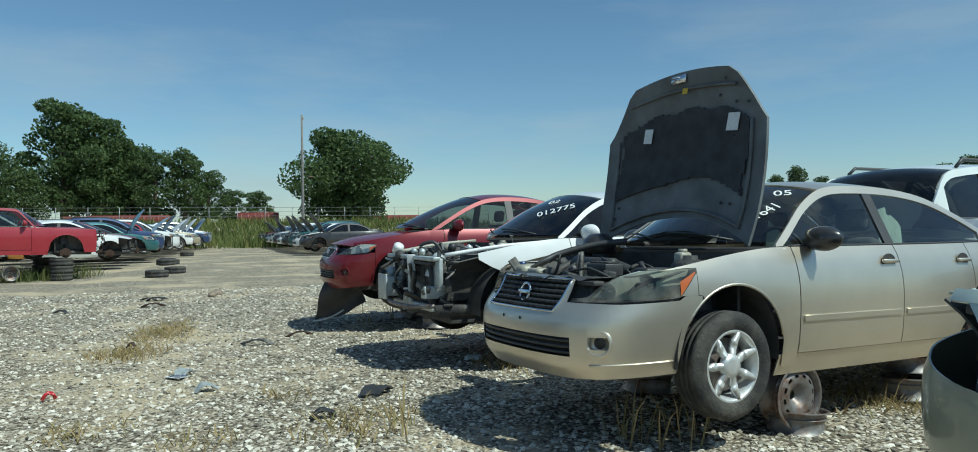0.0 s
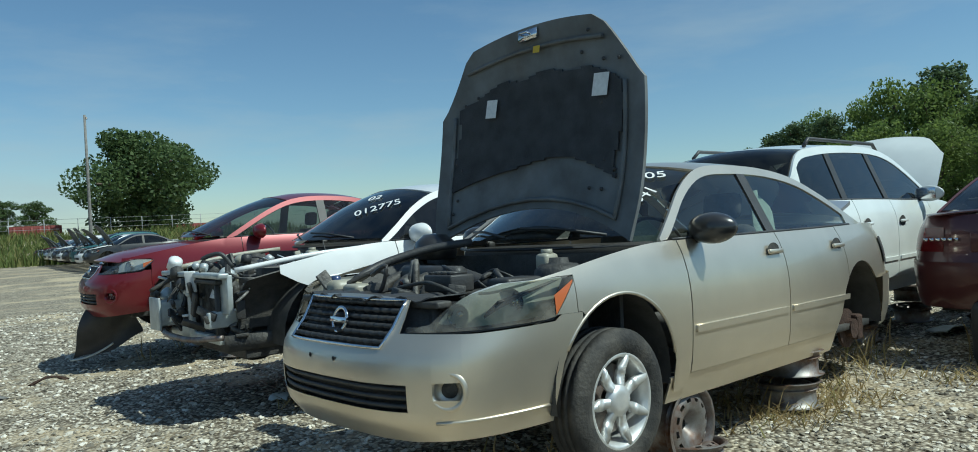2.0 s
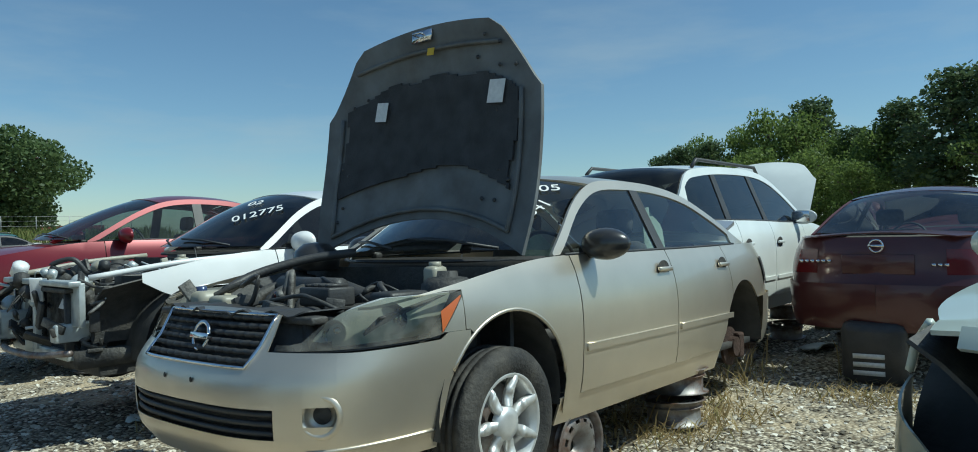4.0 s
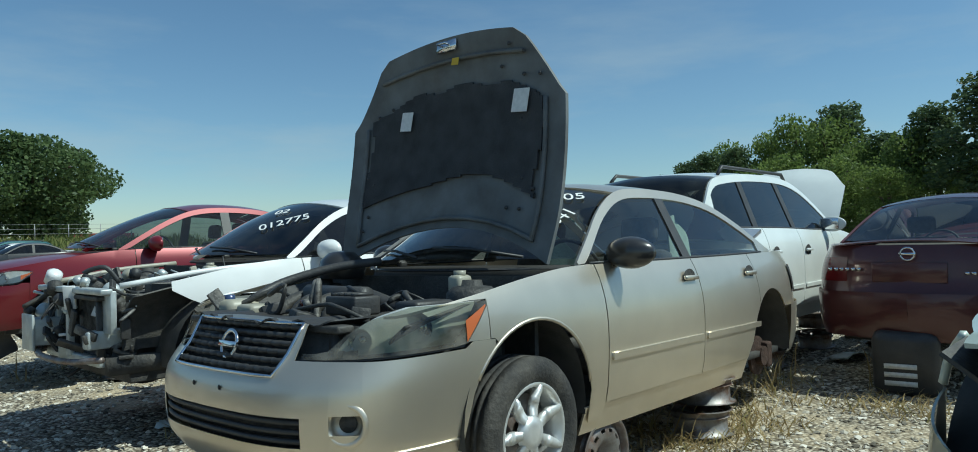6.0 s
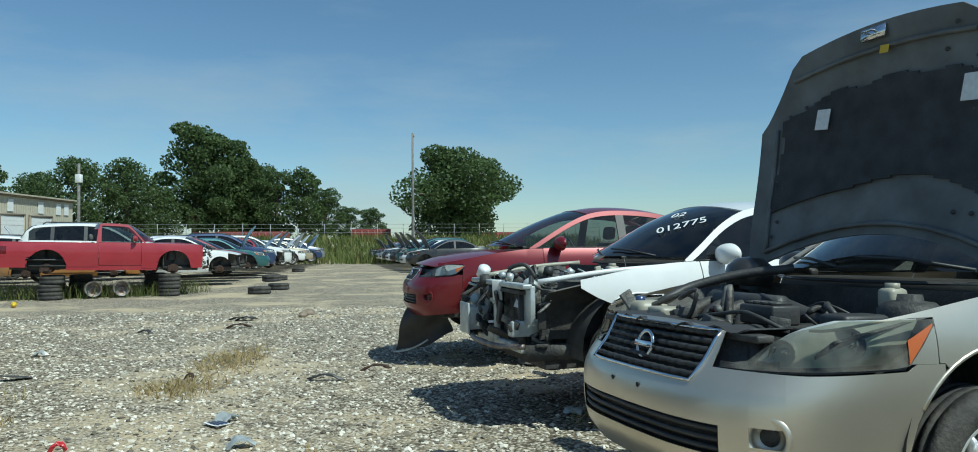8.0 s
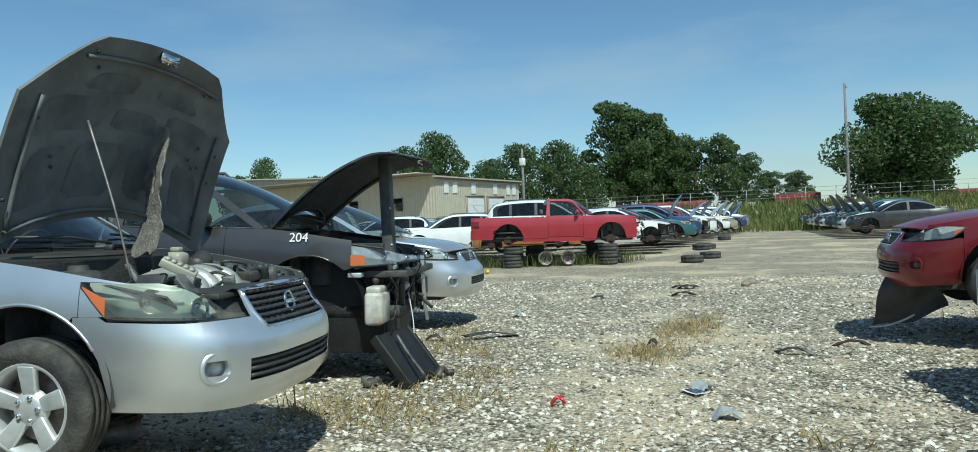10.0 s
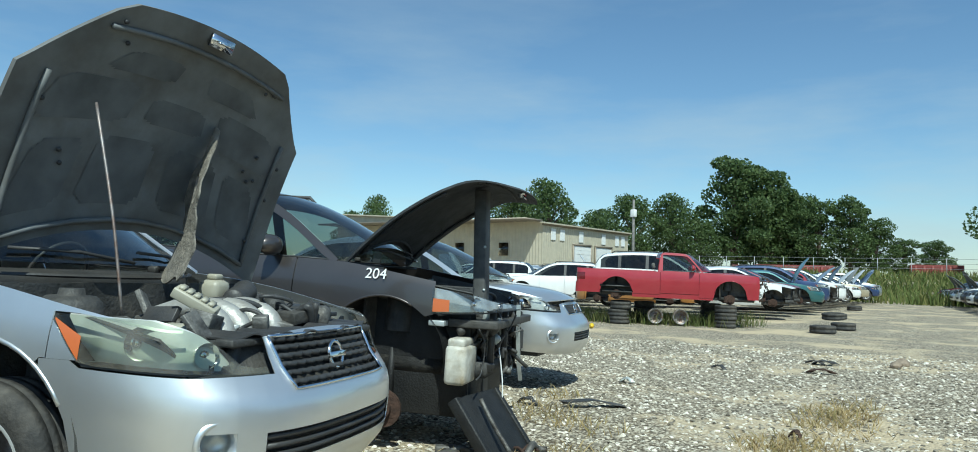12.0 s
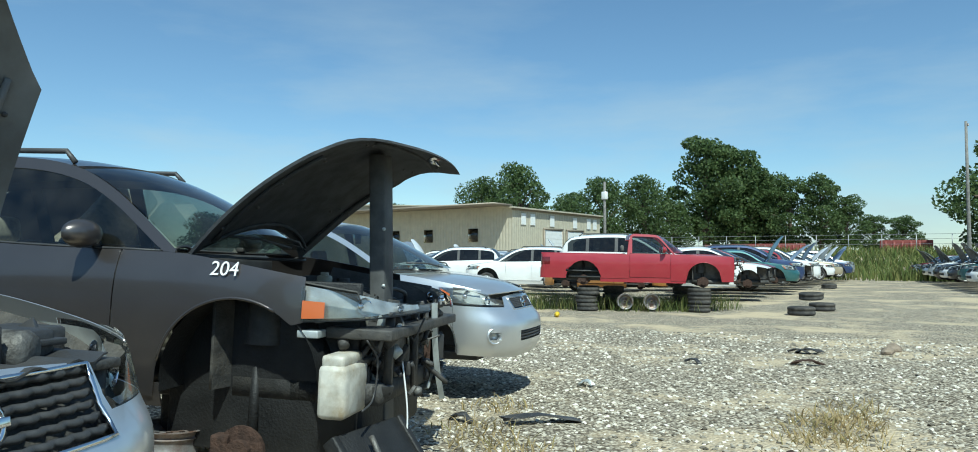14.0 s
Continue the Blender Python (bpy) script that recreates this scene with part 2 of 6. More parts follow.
def catmull(pts, n=12):
    p = [np.array(q, float) for q in pts]
    p = [2 * p[0] - p[1]] + p + [2 * p[-1] - p[-2]]
    res = []
    for i in range(1, len(p) - 2):
        for k in range(n):
            t = k / n
            res.append(0.5 * (2 * p[i] + (p[i + 1] - p[i - 1]) * t + (2 * p[i - 1] - 5 * p[i] + 4 * p[i + 1] - p[i + 2]) * t * t + (3 * p[i] - p[i - 1] - 3 * p[i + 1] + p[i + 2]) * t ** 3))
    res.append(p[-2])
    return res


def ip(x, pts):
    """Piecewise-linear curve through (x, value) pairs, in rising x."""
    if x <= pts[0][0]:
        return pts[0][1]
    for (a, va), (b, vb) in zip(pts, pts[1:]):
        if x <= b:
            return va + (vb - va) * (x - a) / max(b - a, 1e-9)
    return pts[-1][1]


def table(xs, ys, n=800):
    """A quick lookup of the curve ys over rising xs."""
    a, b = float(xs[0]), float(xs[-1])
    v = np.interp(np.linspace(a, b, n + 1), xs, ys).tolist()
    k = n / (b - a)
    def f(x):
        t = (x - a) * k
        if t <= 0:
            return v[0]
        if t >= n:
            return v[n]
        i = int(t)
        return v[i] + (v[i + 1] - v[i]) * (t - i)
    return f


def smooth_ip(pts, n=10):
    c = catmull(pts, n)
    xs, ys = [q[0] for q in c], [q[1] for q in c]
    return table(xs, ys, 300)


def text(body, size, mat, parent, m, name="lettering", squash=1.0):
    cu = bpy.data.curves.new(name, "FONT")
    cu.body, cu.size, cu.extrude = body, size, 0.0015
    cu.align_x = "CENTER"
    ob = new(name, cu)
    dg = bpy.context.evaluated_depsgraph_get()
    me = bpy.data.meshes.new_from_object(ob.evaluated_get(dg))
    bpy.data.objects.remove(ob)
    ob = new(name, me)
    me.materials.clear()
    me.materials.append(mat)
    ob.parent = parent
    ob.matrix_local = m @ Matrix.Diagonal((squash, 1, 1, 1))
    return ob


# ---- vehicles ----
class Shell:
    """The outer skin of a vehicle: x forward from the nose at 0, y to its left, z up from where its wheels would stand."""

    def __init__(self, sp):
        self.sp = sp
        L, W = sp["L"], sp["W"] / 2
        c = np.array(catmull([(x * (L / 4.864 if abs(x) > 1.6 else 1), y * W / 0.895) for x, y in sp["plan"]], 16))
        d = np.diff(c, axis=0)
        self.S = np.concatenate([[0], np.cumsum(np.hypot(d[:, 0], d[:, 1]))])
        self.X, self.Y = c[:, 0], c[:, 1]
        tx, ty = np.gradient(self.X, self.S), np.gradient(self.Y, self.S)
        k = np.hypot(tx, ty)
        self.NX, self.NY = ty / k, -tx / k
        self.fx, self.fy, self.fnx, self.fny = (table(self.S, v) for v in (self.X, self.Y, self.NX, self.NY))
        self.fs = table(np.maximum.accumulate(-self.X + 1e-7 * np.arange(len(self.X))), self.S, 3000)
        self.fi, self.si, self.ri = smooth_ip(sp["front_in"]), smooth_ip(sp["side_in"]), smooth_ip(sp["rear_in"])
        self.top = smooth_ip(sorted((x, z) for x, z in sp["top"]), 10)
        self.belt = smooth_ip(sorted((x, z) for x, z in sp["belt"]), 8)
        self.mid = (-L / 2, 0, 0.6)

    def sx(self, x):
        return self.fs(-x)

    def sy(self, y):
        i = int(np.argmax(self.Y))
        return float(np.interp(y, self.Y[:i], self.S[:i]))

    def at(self, s, z, lift=0.0):
        x, y, nx, ny = self.fx(s), self.fy(s), self.fnx(s), self.fny(s)
        f, r, w = max(nx, 0) ** 2, max(-nx, 0) ** 2, ny * ny
        i = (f * self.fi(z) + r * self.ri(z) + w * self.si(z)) / max(f + r + w, 1e-6) - lift
        return x - nx * i, y - ny * i, z

    def panel(self, s0, s1, lo, hi, side=1, n=14, m=8, skip=None, lift=0.0, extra=()):
        """A sheet of skin between two stations along the plan, and two heights given as functions of x."""
        def f(s, v):
            x = self.fx(s)
            a, b = lo(x) if callable(lo) else lo, hi(x) if callable(hi) else hi
            p = self.at(s, a + (b - a) * v, lift)
            return p[0], side * p[1], p[2]
        return grid(f, sorted(set(lin(s0, s1, n)) | set(extra)), lin(0, 1, m), skip, self.mid)

    def arch(self, x, low):
        sp = self.sp
        for w in sp["wheels"]:
            q = sp["arch"] ** 2 - (x - w + sp.get("arch_back", 0.0)) ** 2
            if q > 0:
                return max(low, sp["axle"] + 0.03 + math.sqrt(q))
        return low

    def roofside(self, x, k):
        """Side of the glasshouse: k from 0 at the belt to 1 at the top line."""
        sp = self.sp
        zb, zt = self.belt(x), self.top(x)
        z = zb + (zt - zb) * k
        yb = self.at(self.sx(x), zb)[1] - 0.015
        h = (z - zb) / (sp["roof"] - zb)
        return yb + (sp["roof_y"] - yb) * h, z


ALTIMA = dict(
    L=4.864, W=1.79, axle=0.31, tyre=0.325, arch=0.405, arch_back=0.02, bumper_end=-0.72, fender_from=-0.60, seam=0.682, grille=(0.585, 0.770, 0.415), wheels=(-0.965, -3.765), lamp_t=0.765, sill=0.20, roof=1.40, roof_y=0.585, crown=0.065,
    plan=[(0, 0), (-0.015, 0.3), (-0.075, 0.52), (-0.20, 0.70), (-0.42, 0.81), (-0.75, 0.868), (-1.2, 0.888), (-2.2, 0.895), (-3.2, 0.893), (-3.9, 0.87), (-4.4, 0.81), (-4.68, 0.70), (-4.80, 0.5), (-4.85, 0.25), (-4.864, 0)],
    front_in=[(0.1, 0.12), (0.22, 0.02), (0.30, -0.035), (0.44, -0.05), (0.54, -0.04), (0.60, 0.0), (0.66, 0.055), (0.72, 0.09), (0.80, 0.15), (0.95, 0.36), (1.1, 0.6)],
    side_in=[(0.1, 0.10), (0.22, 0.055), (0.34, 0.018), (0.5, 0.003), (0.65, 0.0), (0.78, 0.012), (0.9, 0.045), (0.98, 0.085), (1.05, 0.13), (1.2, 0.3)],
    rear_in=[(0.1, 0.10), (0.3, 0.03), (0.5, 0.0), (0.62, 0.01), (0.70, 0.05), (0.85, 0.06), (1.0, 0.10), (1.08, 0.2), (1.2, 0.4)],
    top=[(-1.42, 0.98), (-1.60, 1.10), (-1.85, 1.265), (-2.12, 1.375), (-2.45, 1.405), (-2.9, 1.40), (-3.3, 1.345), (-3.65, 1.22), (-3.95, 1.085), (-4.12, 1.02)],
    belt=[(-0.3, 0.80), (-0.62, 0.86), (-1.0, 0.925), (-1.42, 0.965), (-2.2, 0.975), (-3.2, 0.99), (-3.9, 1.005), (-4.4, 1.01), (-4.9, 1.0)],
    doors=(-1.53, -2.60, -3.52), nose_top=0.79, cowl=(-1.18, 0.965), shield_top=-2.08, rear_top=-3.28, deck=-4.10)


def variant(base, **kw):
    d = dict(base)
    d.update(kw)
    return d


def wheel(parent, x, y, z, side, r=0.325, w=0.215, rim=None, mat=None, style="star", tyre=True, steer=0.0, name="wheel", flat=False):
    """A road wheel: tyre with rounded shoulders and tread grooves, rim with spokes and centre cap."""
    mat = mat or ALLOY
    rim = rim or r * 0.655
    hub = new(name)
    hub.parent = parent
    hub.matrix_local = pose(x, y, z, -90 if side > 0 else 90, 0, 0) @ pose(0, 0, 0, 0, 0, 0) if not steer else pose(x, y, z, 0, 0, steer) @ pose(0, 0, 0, -90 if side > 0 else 90, 0, 0)
    if flat:
        hub.matrix_local = Matrix.Identity(4)
    h = w / 2
    if tyre:
        prof = [(rim - 0.005, -h * 0.8), (rim + 0.02, -h * 0.95), (r - 0.045, -h), (r - 0.012, -h * 0.86), (r, -h * 0.7)]
        for k in (-0.36, 0.0, 0.36):
            prof += [(r, h * (k - 0.05)), (r - 0.008, h * (k - 0.045)), (r - 0.008, h * (k + 0.045)), (r, h * (k + 0.05))]
        prof += [(r, h * 0.7), (r - 0.012, h * 0.86), (r - 0.045, h), (rim + 0.045, h * 1.0), (rim + 0.02, h * 0.95), (rim - 0.005, h * 0.8)]
        part("tyre", lathe(prof, 40), RUBBER, hub)
    part("barrel", lathe([(rim + 0.008, h * 0.82), (rim - 0.004, h * 0.88), (rim - 0.016, h * 0.80), (rim - 0.03, h * 0.2), (rim - 0.03, -h * 0.8), (rim + 0.008, -h * 0.82)], 40), mat, hub)
    z0 = h * 0.62
    if style == "star":
        bm = lathe([(0.075, z0 - 0.02), (0.07, z0 + 0.012), (0.035, z0 + 0.02), (0.0, z0 + 0.02)], 20)
        for i in range(7):
            a = math.tau * i / 7
            bm2 = join(*[box(lin(0.05, rim - 0.008, 6)[k], lin(0.05, rim - 0.008, 6)[k + 1], -1, 1, z0 - 0.024, z0 + 0.008) for k in range(6)])
            bmesh.ops.remove_doubles(bm2, verts=bm2.verts, dist=1e-5)
            for v in bm2.verts:
                k = v.co.x / rim
                v.co.y *= 0.013 + 0.016 * math.sin(math.pi * min(max((k - 0.22) / 0.78, 0), 1)) ** 1.3 - 0.006 * k
                v.co.z += 0.020 * k * k - (0.010 if abs(v.co.y) > 0.02 and v.co.z > z0 else 0.0)
            bmesh.ops.rotate(bm2, verts=bm2.verts, cent=(0, 0, 0), matrix=Matrix.Rotation(a, 3, "Z"))
            bm = join(bm, bm2)
        part("spokes", bm, mat, hub)
        part("brake_disc", lathe([(rim - 0.05, -0.02), (rim - 0.05, 0.0), (0.05, 0.0)], 24), STEEL, hub)
    elif style == "five":
        bm = lathe([(0.09, z0 - 0.03), (0.08, z0), (0.04, z0 + 0.012), (0.0, z0 + 0.012)], 20)
        for i in range(5):
            bm2 = box(0.05, rim - 0.01, -0.04, 0.04, z0 - 0.035, z0 + 0.0, bev=0.01)
            for v in bm2.verts:
                v.co.z += 0.03 * (v.co.x / rim) ** 2
                v.co.y *= 0.75 + 0.45 * v.co.x / rim
            bmesh.ops.rotate(bm2, verts=bm2.verts, cent=(0, 0, 0), matrix=Matrix.Rotation(math.tau * i / 5 + 0.3, 3, "Z"))
            bm = join(bm, bm2)
        part("spokes", bm, mat, hub)
        part("brake_disc", lathe([(rim - 0.05, -0.02), (rim - 0.05, 0.0), (0.05, 0.0)], 24), STEEL, hub)
        for i in range(5):
            a = math.tau * i / 5
            part("lug_nut", lathe([(0.011, 0), (0.011, 0.022), (0, 0.025)], 6, pose(0.055 * math.cos(a), 0.055 * math.sin(a), z0)), CHROME, hub)
    else:
        bm = grid(lambda a, q: ((0.03 + (rim - 0.045) * q) * math.cos(a), (0.03 + (rim - 0.045) * q) * math.sin(a), z0 - 0.05 + 0.05 * math.sin(q * 3.1) + 0.02 * q),
                  lin(0, math.tau, 48), [0, 0.15, 0.3, 0.45, 0.6, 0.7, 0.85, 1.0], lambda a, q: 0.6 < q < 0.7 and (a * 48 / math.tau) % 4 < 2)
        part("disc", bm, STEEL, hub, solid=0.004)
    return hub


def mirror(parent, sh, side, mat, x=-1.68, z=1.02):
    y = sh.roofside(x, 0.1)[0]
    m = pose(x, side * (y + 0.125), z, 0, 0, 0)
    bm = bmesh.new()
    bmesh.ops.create_uvsphere(bm, u_segments=20, v_segments=12, radius=1)
    for v in bm.verts:
        taper = 1 - 0.22 * max(side * v.co.y, 0) ** 2
        v.co.x = v.co.x * 0.095 * taper if v.co.x > 0 else v.co.x * 0.02
        v.co.z = (abs(v.co.z) ** 0.8 * math.copysign(1, v.co.z)) * 0.082 * taper
        v.co.y *= 0.138
    bmesh.ops.transform(bm, matrix=m, verts=bm.verts)
    ob = part("side_mirror", bm, mat, parent, "glossy rounded side mirror housing")
    part("mirror_arm", box(x - 0.03, x + 0.03, side * (y - 0.02), side * (y + 0.05), z - 0.07, z - 0.03, bev=0.01), PLASTIC, ob)
    part("mirror_glass", box(x - 0.026, x - 0.018, side * (y + 0.01), side * (y + 0.19), z - 0.055, z + 0.06, bev=0.003), CHROME, ob)
    return ob


def seat(parent, x, y, mat, z=0.28):
    c = join(box(x - 0.25, x + 0.25, y - 0.25, y + 0.25, z, z + 0.22, bev=0.06))
    st = part("seat", c, mat, parent)
    part("backrest", box(-0.07, 0.07, -0.24, 0.24, 0, 0.62, pose(x - 0.24, y, z + 0.15, 0, -14, 0), bev=0.05), mat, st)
    part("headrest", box(-0.05, 0.05, -0.13, 0.13, 0, 0.17, pose(x - 0.40, y, z + 0.80, 0, -8, 0), bev=0.04), mat, st)


def engine_bay(car, sh, rnd, x0=-0.22, x1=-1.1, dark=True, far=False):
    """What lies under a raised hood: strut towers, block, intake, battery, reservoirs, hoses."""
    z = 0.80
    part("bay_floor", box(x1, x0, -0.62, 0.62, 0.25, 0.36), BAY, car)
    part("firewall", grid(lambda y, k: (x1 - 0.03 + 0.03 * math.sin(y * 9), y, 0.3 + 0.62 * k), lin(-0.76, 0.76, 20), lin(0, 1, 6)), BAY, car, solid=0.02)
    for s in (-1, 1):
        part("inner_fender", grid(lambda x, k: (x, s * (0.56 + 0.20 * k ** 3), 0.4 + (sh.belt(x) - 0.04 - 0.4) * k), lin(x1, x0 - 0.1, 14), lin(0, 1, 8)), BAY, car, solid=0.01)
        part("strut_tower", lathe([(0.13, -0.3), (0.12, 0.0), (0.09, 0.03), (0.05, 0.035), (0.045, 0.06), (0.0, 0.06)], 20, pose(-0.93, s * 0.55, 0.85)), BAY, car)
    part("radiator_support", join(box(x0 - 0.03, x0 + 0.05, -0.56, 0.56, 0.735, 0.765, bev=0.008), *[box(x0 - 0.015, x0 + 0.03, y - 0.02, y + 0.02, 0.3, 0.74) for y in (-0.5, 0, 0.5)]), BAY, car)
    part("radiator", box(x0 - 0.09, x0 - 0.04, -0.42, 0.42, 0.28, 0.73, bev=0.01), ENGINE, car)
    part("engine_block", join(box(-0.95, -0.42, -0.32, 0.22, 0.36, 0.70, bev=0.03), box(-0.88, -0.62, -0.30, 0.20, 0.68, 0.80, bev=0.025)), BAY if dark else ENGINE, car)
    part("intake_manifold", join(*[tube([(-0.80, y, 0.79), (-0.62, y, 0.84), (-0.47, y, 0.79), (-0.42, y, 0.66)], 0.030 if dark else 0.048, 10) for y in (-0.24, -0.12, 0.0, 0.12)], tube([(-0.44, -0.30, 0.68), (-0.44, 0.2, 0.68)], 0.05, 10)), BAY if dark else MANIFOLD, car)
    cast = BAY if dark else ENGINE
    part("ignition_cover", box(-0.80, -0.70, -0.28, 0.18, 0.80, 0.835, bev=0.012), PLASTIC, car)
    part("battery", box(-0.66, -0.44, 0.30, 0.50, 0.58, 0.78, bev=0.012), BAY, car)
    part("air_box", join(box(-0.88, -0.66, 0.26, 0.50, 0.60, 0.82, bev=0.03), tube([(-0.72, 0.28, 0.78), (-0.70, 0.10, 0.83), (-0.78, 0.0, 0.82)], 0.045, 10)), PLASTIC, car)
    part("coolant_reservoir", box(-0.56, -0.36, -0.56, -0.42, 0.58, 0.80, bev=0.035), CREAM, car)
    part("brake_reservoir", join(box(-1.06, -0.96, 0.36, 0.44, 0.84, 0.93, bev=0.02), tube([(-1.01, 0.4, 0.92), (-1.01, 0.4, 0.95)], 0.03, 10)), CREAM, car)
    part("fuse_box", box(-0.70, -0.48, 0.53, 0.66, 0.74, 0.84, bev=0.015), PLASTIC, car)
    if far:
        return
    for i in range(12):
        a = Vector((rnd.uniform(-0.95, -0.3), rnd.uniform(-0.5, 0.5), rnd.uniform(0.72, 0.83)))
        b = Vector((rnd.uniform(-0.95, -0.3), rnd.uniform(-0.5, 0.5), rnd.uniform(0.70, 0.80)))
        c = (a + b) / 2 + Vector((0, 0, rnd.uniform(0.03, 0.10)))
        part("hose", tube([a, (a + c) / 2 + Vector((0.04, 0.02, 0.02)), c, b], rnd.choice((0.006, 0.009, 0.014)), 7), rnd.choice((PLASTIC, BAY, PLASTIC, cast)), car)
    for i in range(14):
        x, y, d = rnd.uniform(-0.95, -0.3), rnd.uniform(-0.52, 0.52), rnd.uniform(0.025, 0.06)
        zt = rnd.uniform(0.76, 0.84)
        part("bracket", box(-d, d, -d * rnd.uniform(0.5, 1.2), d, -0.06, 0.0, pose(x, y, zt, rnd.uniform(-15, 15), rnd.uniform(-15, 15), rnd.uniform(0, 90)), bev=0.006), rnd.choice((PLASTIC, cast, ENGINE, BAY)), car)


def raised_hood(car, sh, mat, angle, length=1.20, wf=0.47, wm=0.785, wr=0.75, under=None, pad=True, labels=(), hinge=None, yaw=0.0, lean=0.0, sag=0.0, shift=0.0, bulge=0.09, lip=0.0, far=False):
    """A hood swung up on its rear hinges: painted outer skin, dark ribbed underside, insulation pad, latch and stickers."""
    hx, hz = hinge or (-1.25, 0.965)
    base = new("hood")
    base.parent = car
    base["label"] = "raised hood with dark underside"
    base.matrix_local = pose(hx, shift, hz, lean, -angle, yaw)
    hw = smooth_ip([(0, wr), (0.25 * length, wm + 0.005), (0.66 * length, wm), (0.70 * length, wm - 0.025), (0.955 * length, wf + 0.075), (length, wf)], 6)
    curve = lambda u, y: sag * max(u / length, 0) ** 2 + bulge * math.sin(math.pi * min(max(u / length, 0), 1)) * 0.55 - 0.06 * (y / wm) ** 2 - 0.11 * max(u / length - 0.7, 0) ** 2 * 4 - lip * max((u / length - 0.78) / 0.22, 0) ** 2
    back = lambda y: 0.13 * (1 - (y / wr) ** 2) * -1 + 0.0
    def skin(off, shrink=0.0):
        def f(k, q):
            t = k
            y = q * (hw(t * length) - shrink)
            u = t * length + (0.21 * (1 - q * q)) * (1 - t) + 0.05 * (1 - q * q) * t
            return u, y, curve(u, y) + off
        return f
    part("outer_skin", grid(skin(0.0), lin(0, 1, 22), lin(-1, 1, 20), None, (0.5, 0, -3)), mat, base)
    part("underside", grid(skin(-0.018, 0.004), lin(0, 1, 22), lin(-1, 1, 20), None, (0.5, 0, 3)), under or HOODIN, base)
    edge = bmesh.new()
    fa, fb = skin(0.0), skin(-0.018, 0.004)
    ring = [(0, q) for q in lin(-1, 1, 20)] + [(k, 1) for k in lin(0, 1, 22)[1:]] + [(1, q) for q in lin(1, -1, 20)[1:]] + [(k, -1) for k in lin(1, 0, 22)[1:-1]]
    va, vb = [edge.verts.new(fa(*r)) for r in ring], [edge.verts.new(fb(*r)) for r in ring]
    for i in range(len(ring)):
        j = (i + 1) % len(ring)
        edge.faces.new((va[i], va[j], vb[j], vb[i]))
    part("hem", edge, under or HOODIN, base, smooth=False)
    f2 = skin(-0.030)
    ribs = [((0.05, -0.85), (0.05, 0.85)), ((0.88, -0.86), (0.88, 0.86)), ((0.05, -0.84), (0.66, -0.84)), ((0.05, 0.84), (0.66, 0.84))]
    for a, b in ribs:
        part("rib", tube([f2(a[0] + (b[0] - a[0]) * t, a[1] + (b[1] - a[1]) * t) for t in lin(0, 1, 8)], 0.012, 8, False), under or HOODIN, base)
    if not pad and not far:
        # pockets are flat patches; their recess shade is in the darker colour
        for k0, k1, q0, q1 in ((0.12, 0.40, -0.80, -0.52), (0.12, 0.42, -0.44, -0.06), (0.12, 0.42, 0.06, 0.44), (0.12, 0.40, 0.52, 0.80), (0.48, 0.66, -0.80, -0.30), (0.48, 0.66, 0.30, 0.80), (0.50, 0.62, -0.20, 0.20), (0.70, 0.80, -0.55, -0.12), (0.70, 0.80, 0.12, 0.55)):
            part("stamped_pocket", grid(lambda k, q: skin(-0.021)(k0 + (k1 - k0) * k, (q0 + (q1 - q0) * q) * (1 - 0.12 * (k - 0.5))), lin(0, 1, 16), lin(0, 1, 16), lambda k, q: abs(2 * k - 1) ** 4 + abs(2 * q - 1) ** 4 > 1.0, (0.5, 0, 3)), LINER if under is LINER else POCKET_SHADE, base)
    if pad:
        nz = lambda k, q: abs(q) > 0.80 + 0.03 * math.sin(k * 11 + q * 2) or k < 0.26 + 0.02 * math.sin(q * 5) - 0.05 * q * q or k > 0.74 - 0.16 * q ** 4 + 0.012 * math.sin(q * 13)
        part("insulation_pad", grid(skin(-0.036), lin(0.1, 0.9, 64), lin(-0.95, 0.95, 70), nz, (0.5, 0, 3)), LINER, base, "dark felt insulation pad", solid=0.01)
    part("latch", join(tube([f2(0.95, -0.05), tuple(Vector(f2(0.95, -0.05)) - Vector((0, 0, 0.05))), tuple(Vector(f2(0.95, 0.05)) - Vector((0, 0, 0.05))), f2(0.95, 0.05)], 0.006, 6, False), box(f2(0.95, 0)[0] - 0.03, f2(0.95, 0)[0] + 0.03, -0.07, 0.07, f2(0.95, 0)[2] - 0.012, f2(0.95, 0)[2] + 0.005)), CHROME, base)
    for k, q, w, h, mt in labels:
        p = skin(-0.056)(k, q)
        part("sticker", box(-h / 2, h / 2, -w / 2, w / 2, -0.001, 0.001, pose(*p, 0, 0, 6)), mt, base, smooth=False)
    rn = random.Random(int(angle * 7))
    for i in range(16 if length > 1.19 and not far else 0):
        k, q = rn.uniform(0.1, 0.95), rn.choice((-1, 1)) * rn.uniform(0.55, 0.93)
        p = f2(k, q)
        part("clip", lathe([(0.011, 0), (0.009, -0.008), (0, -0.01)], 8, pose(*p)), PLASTIC, base)
    return base


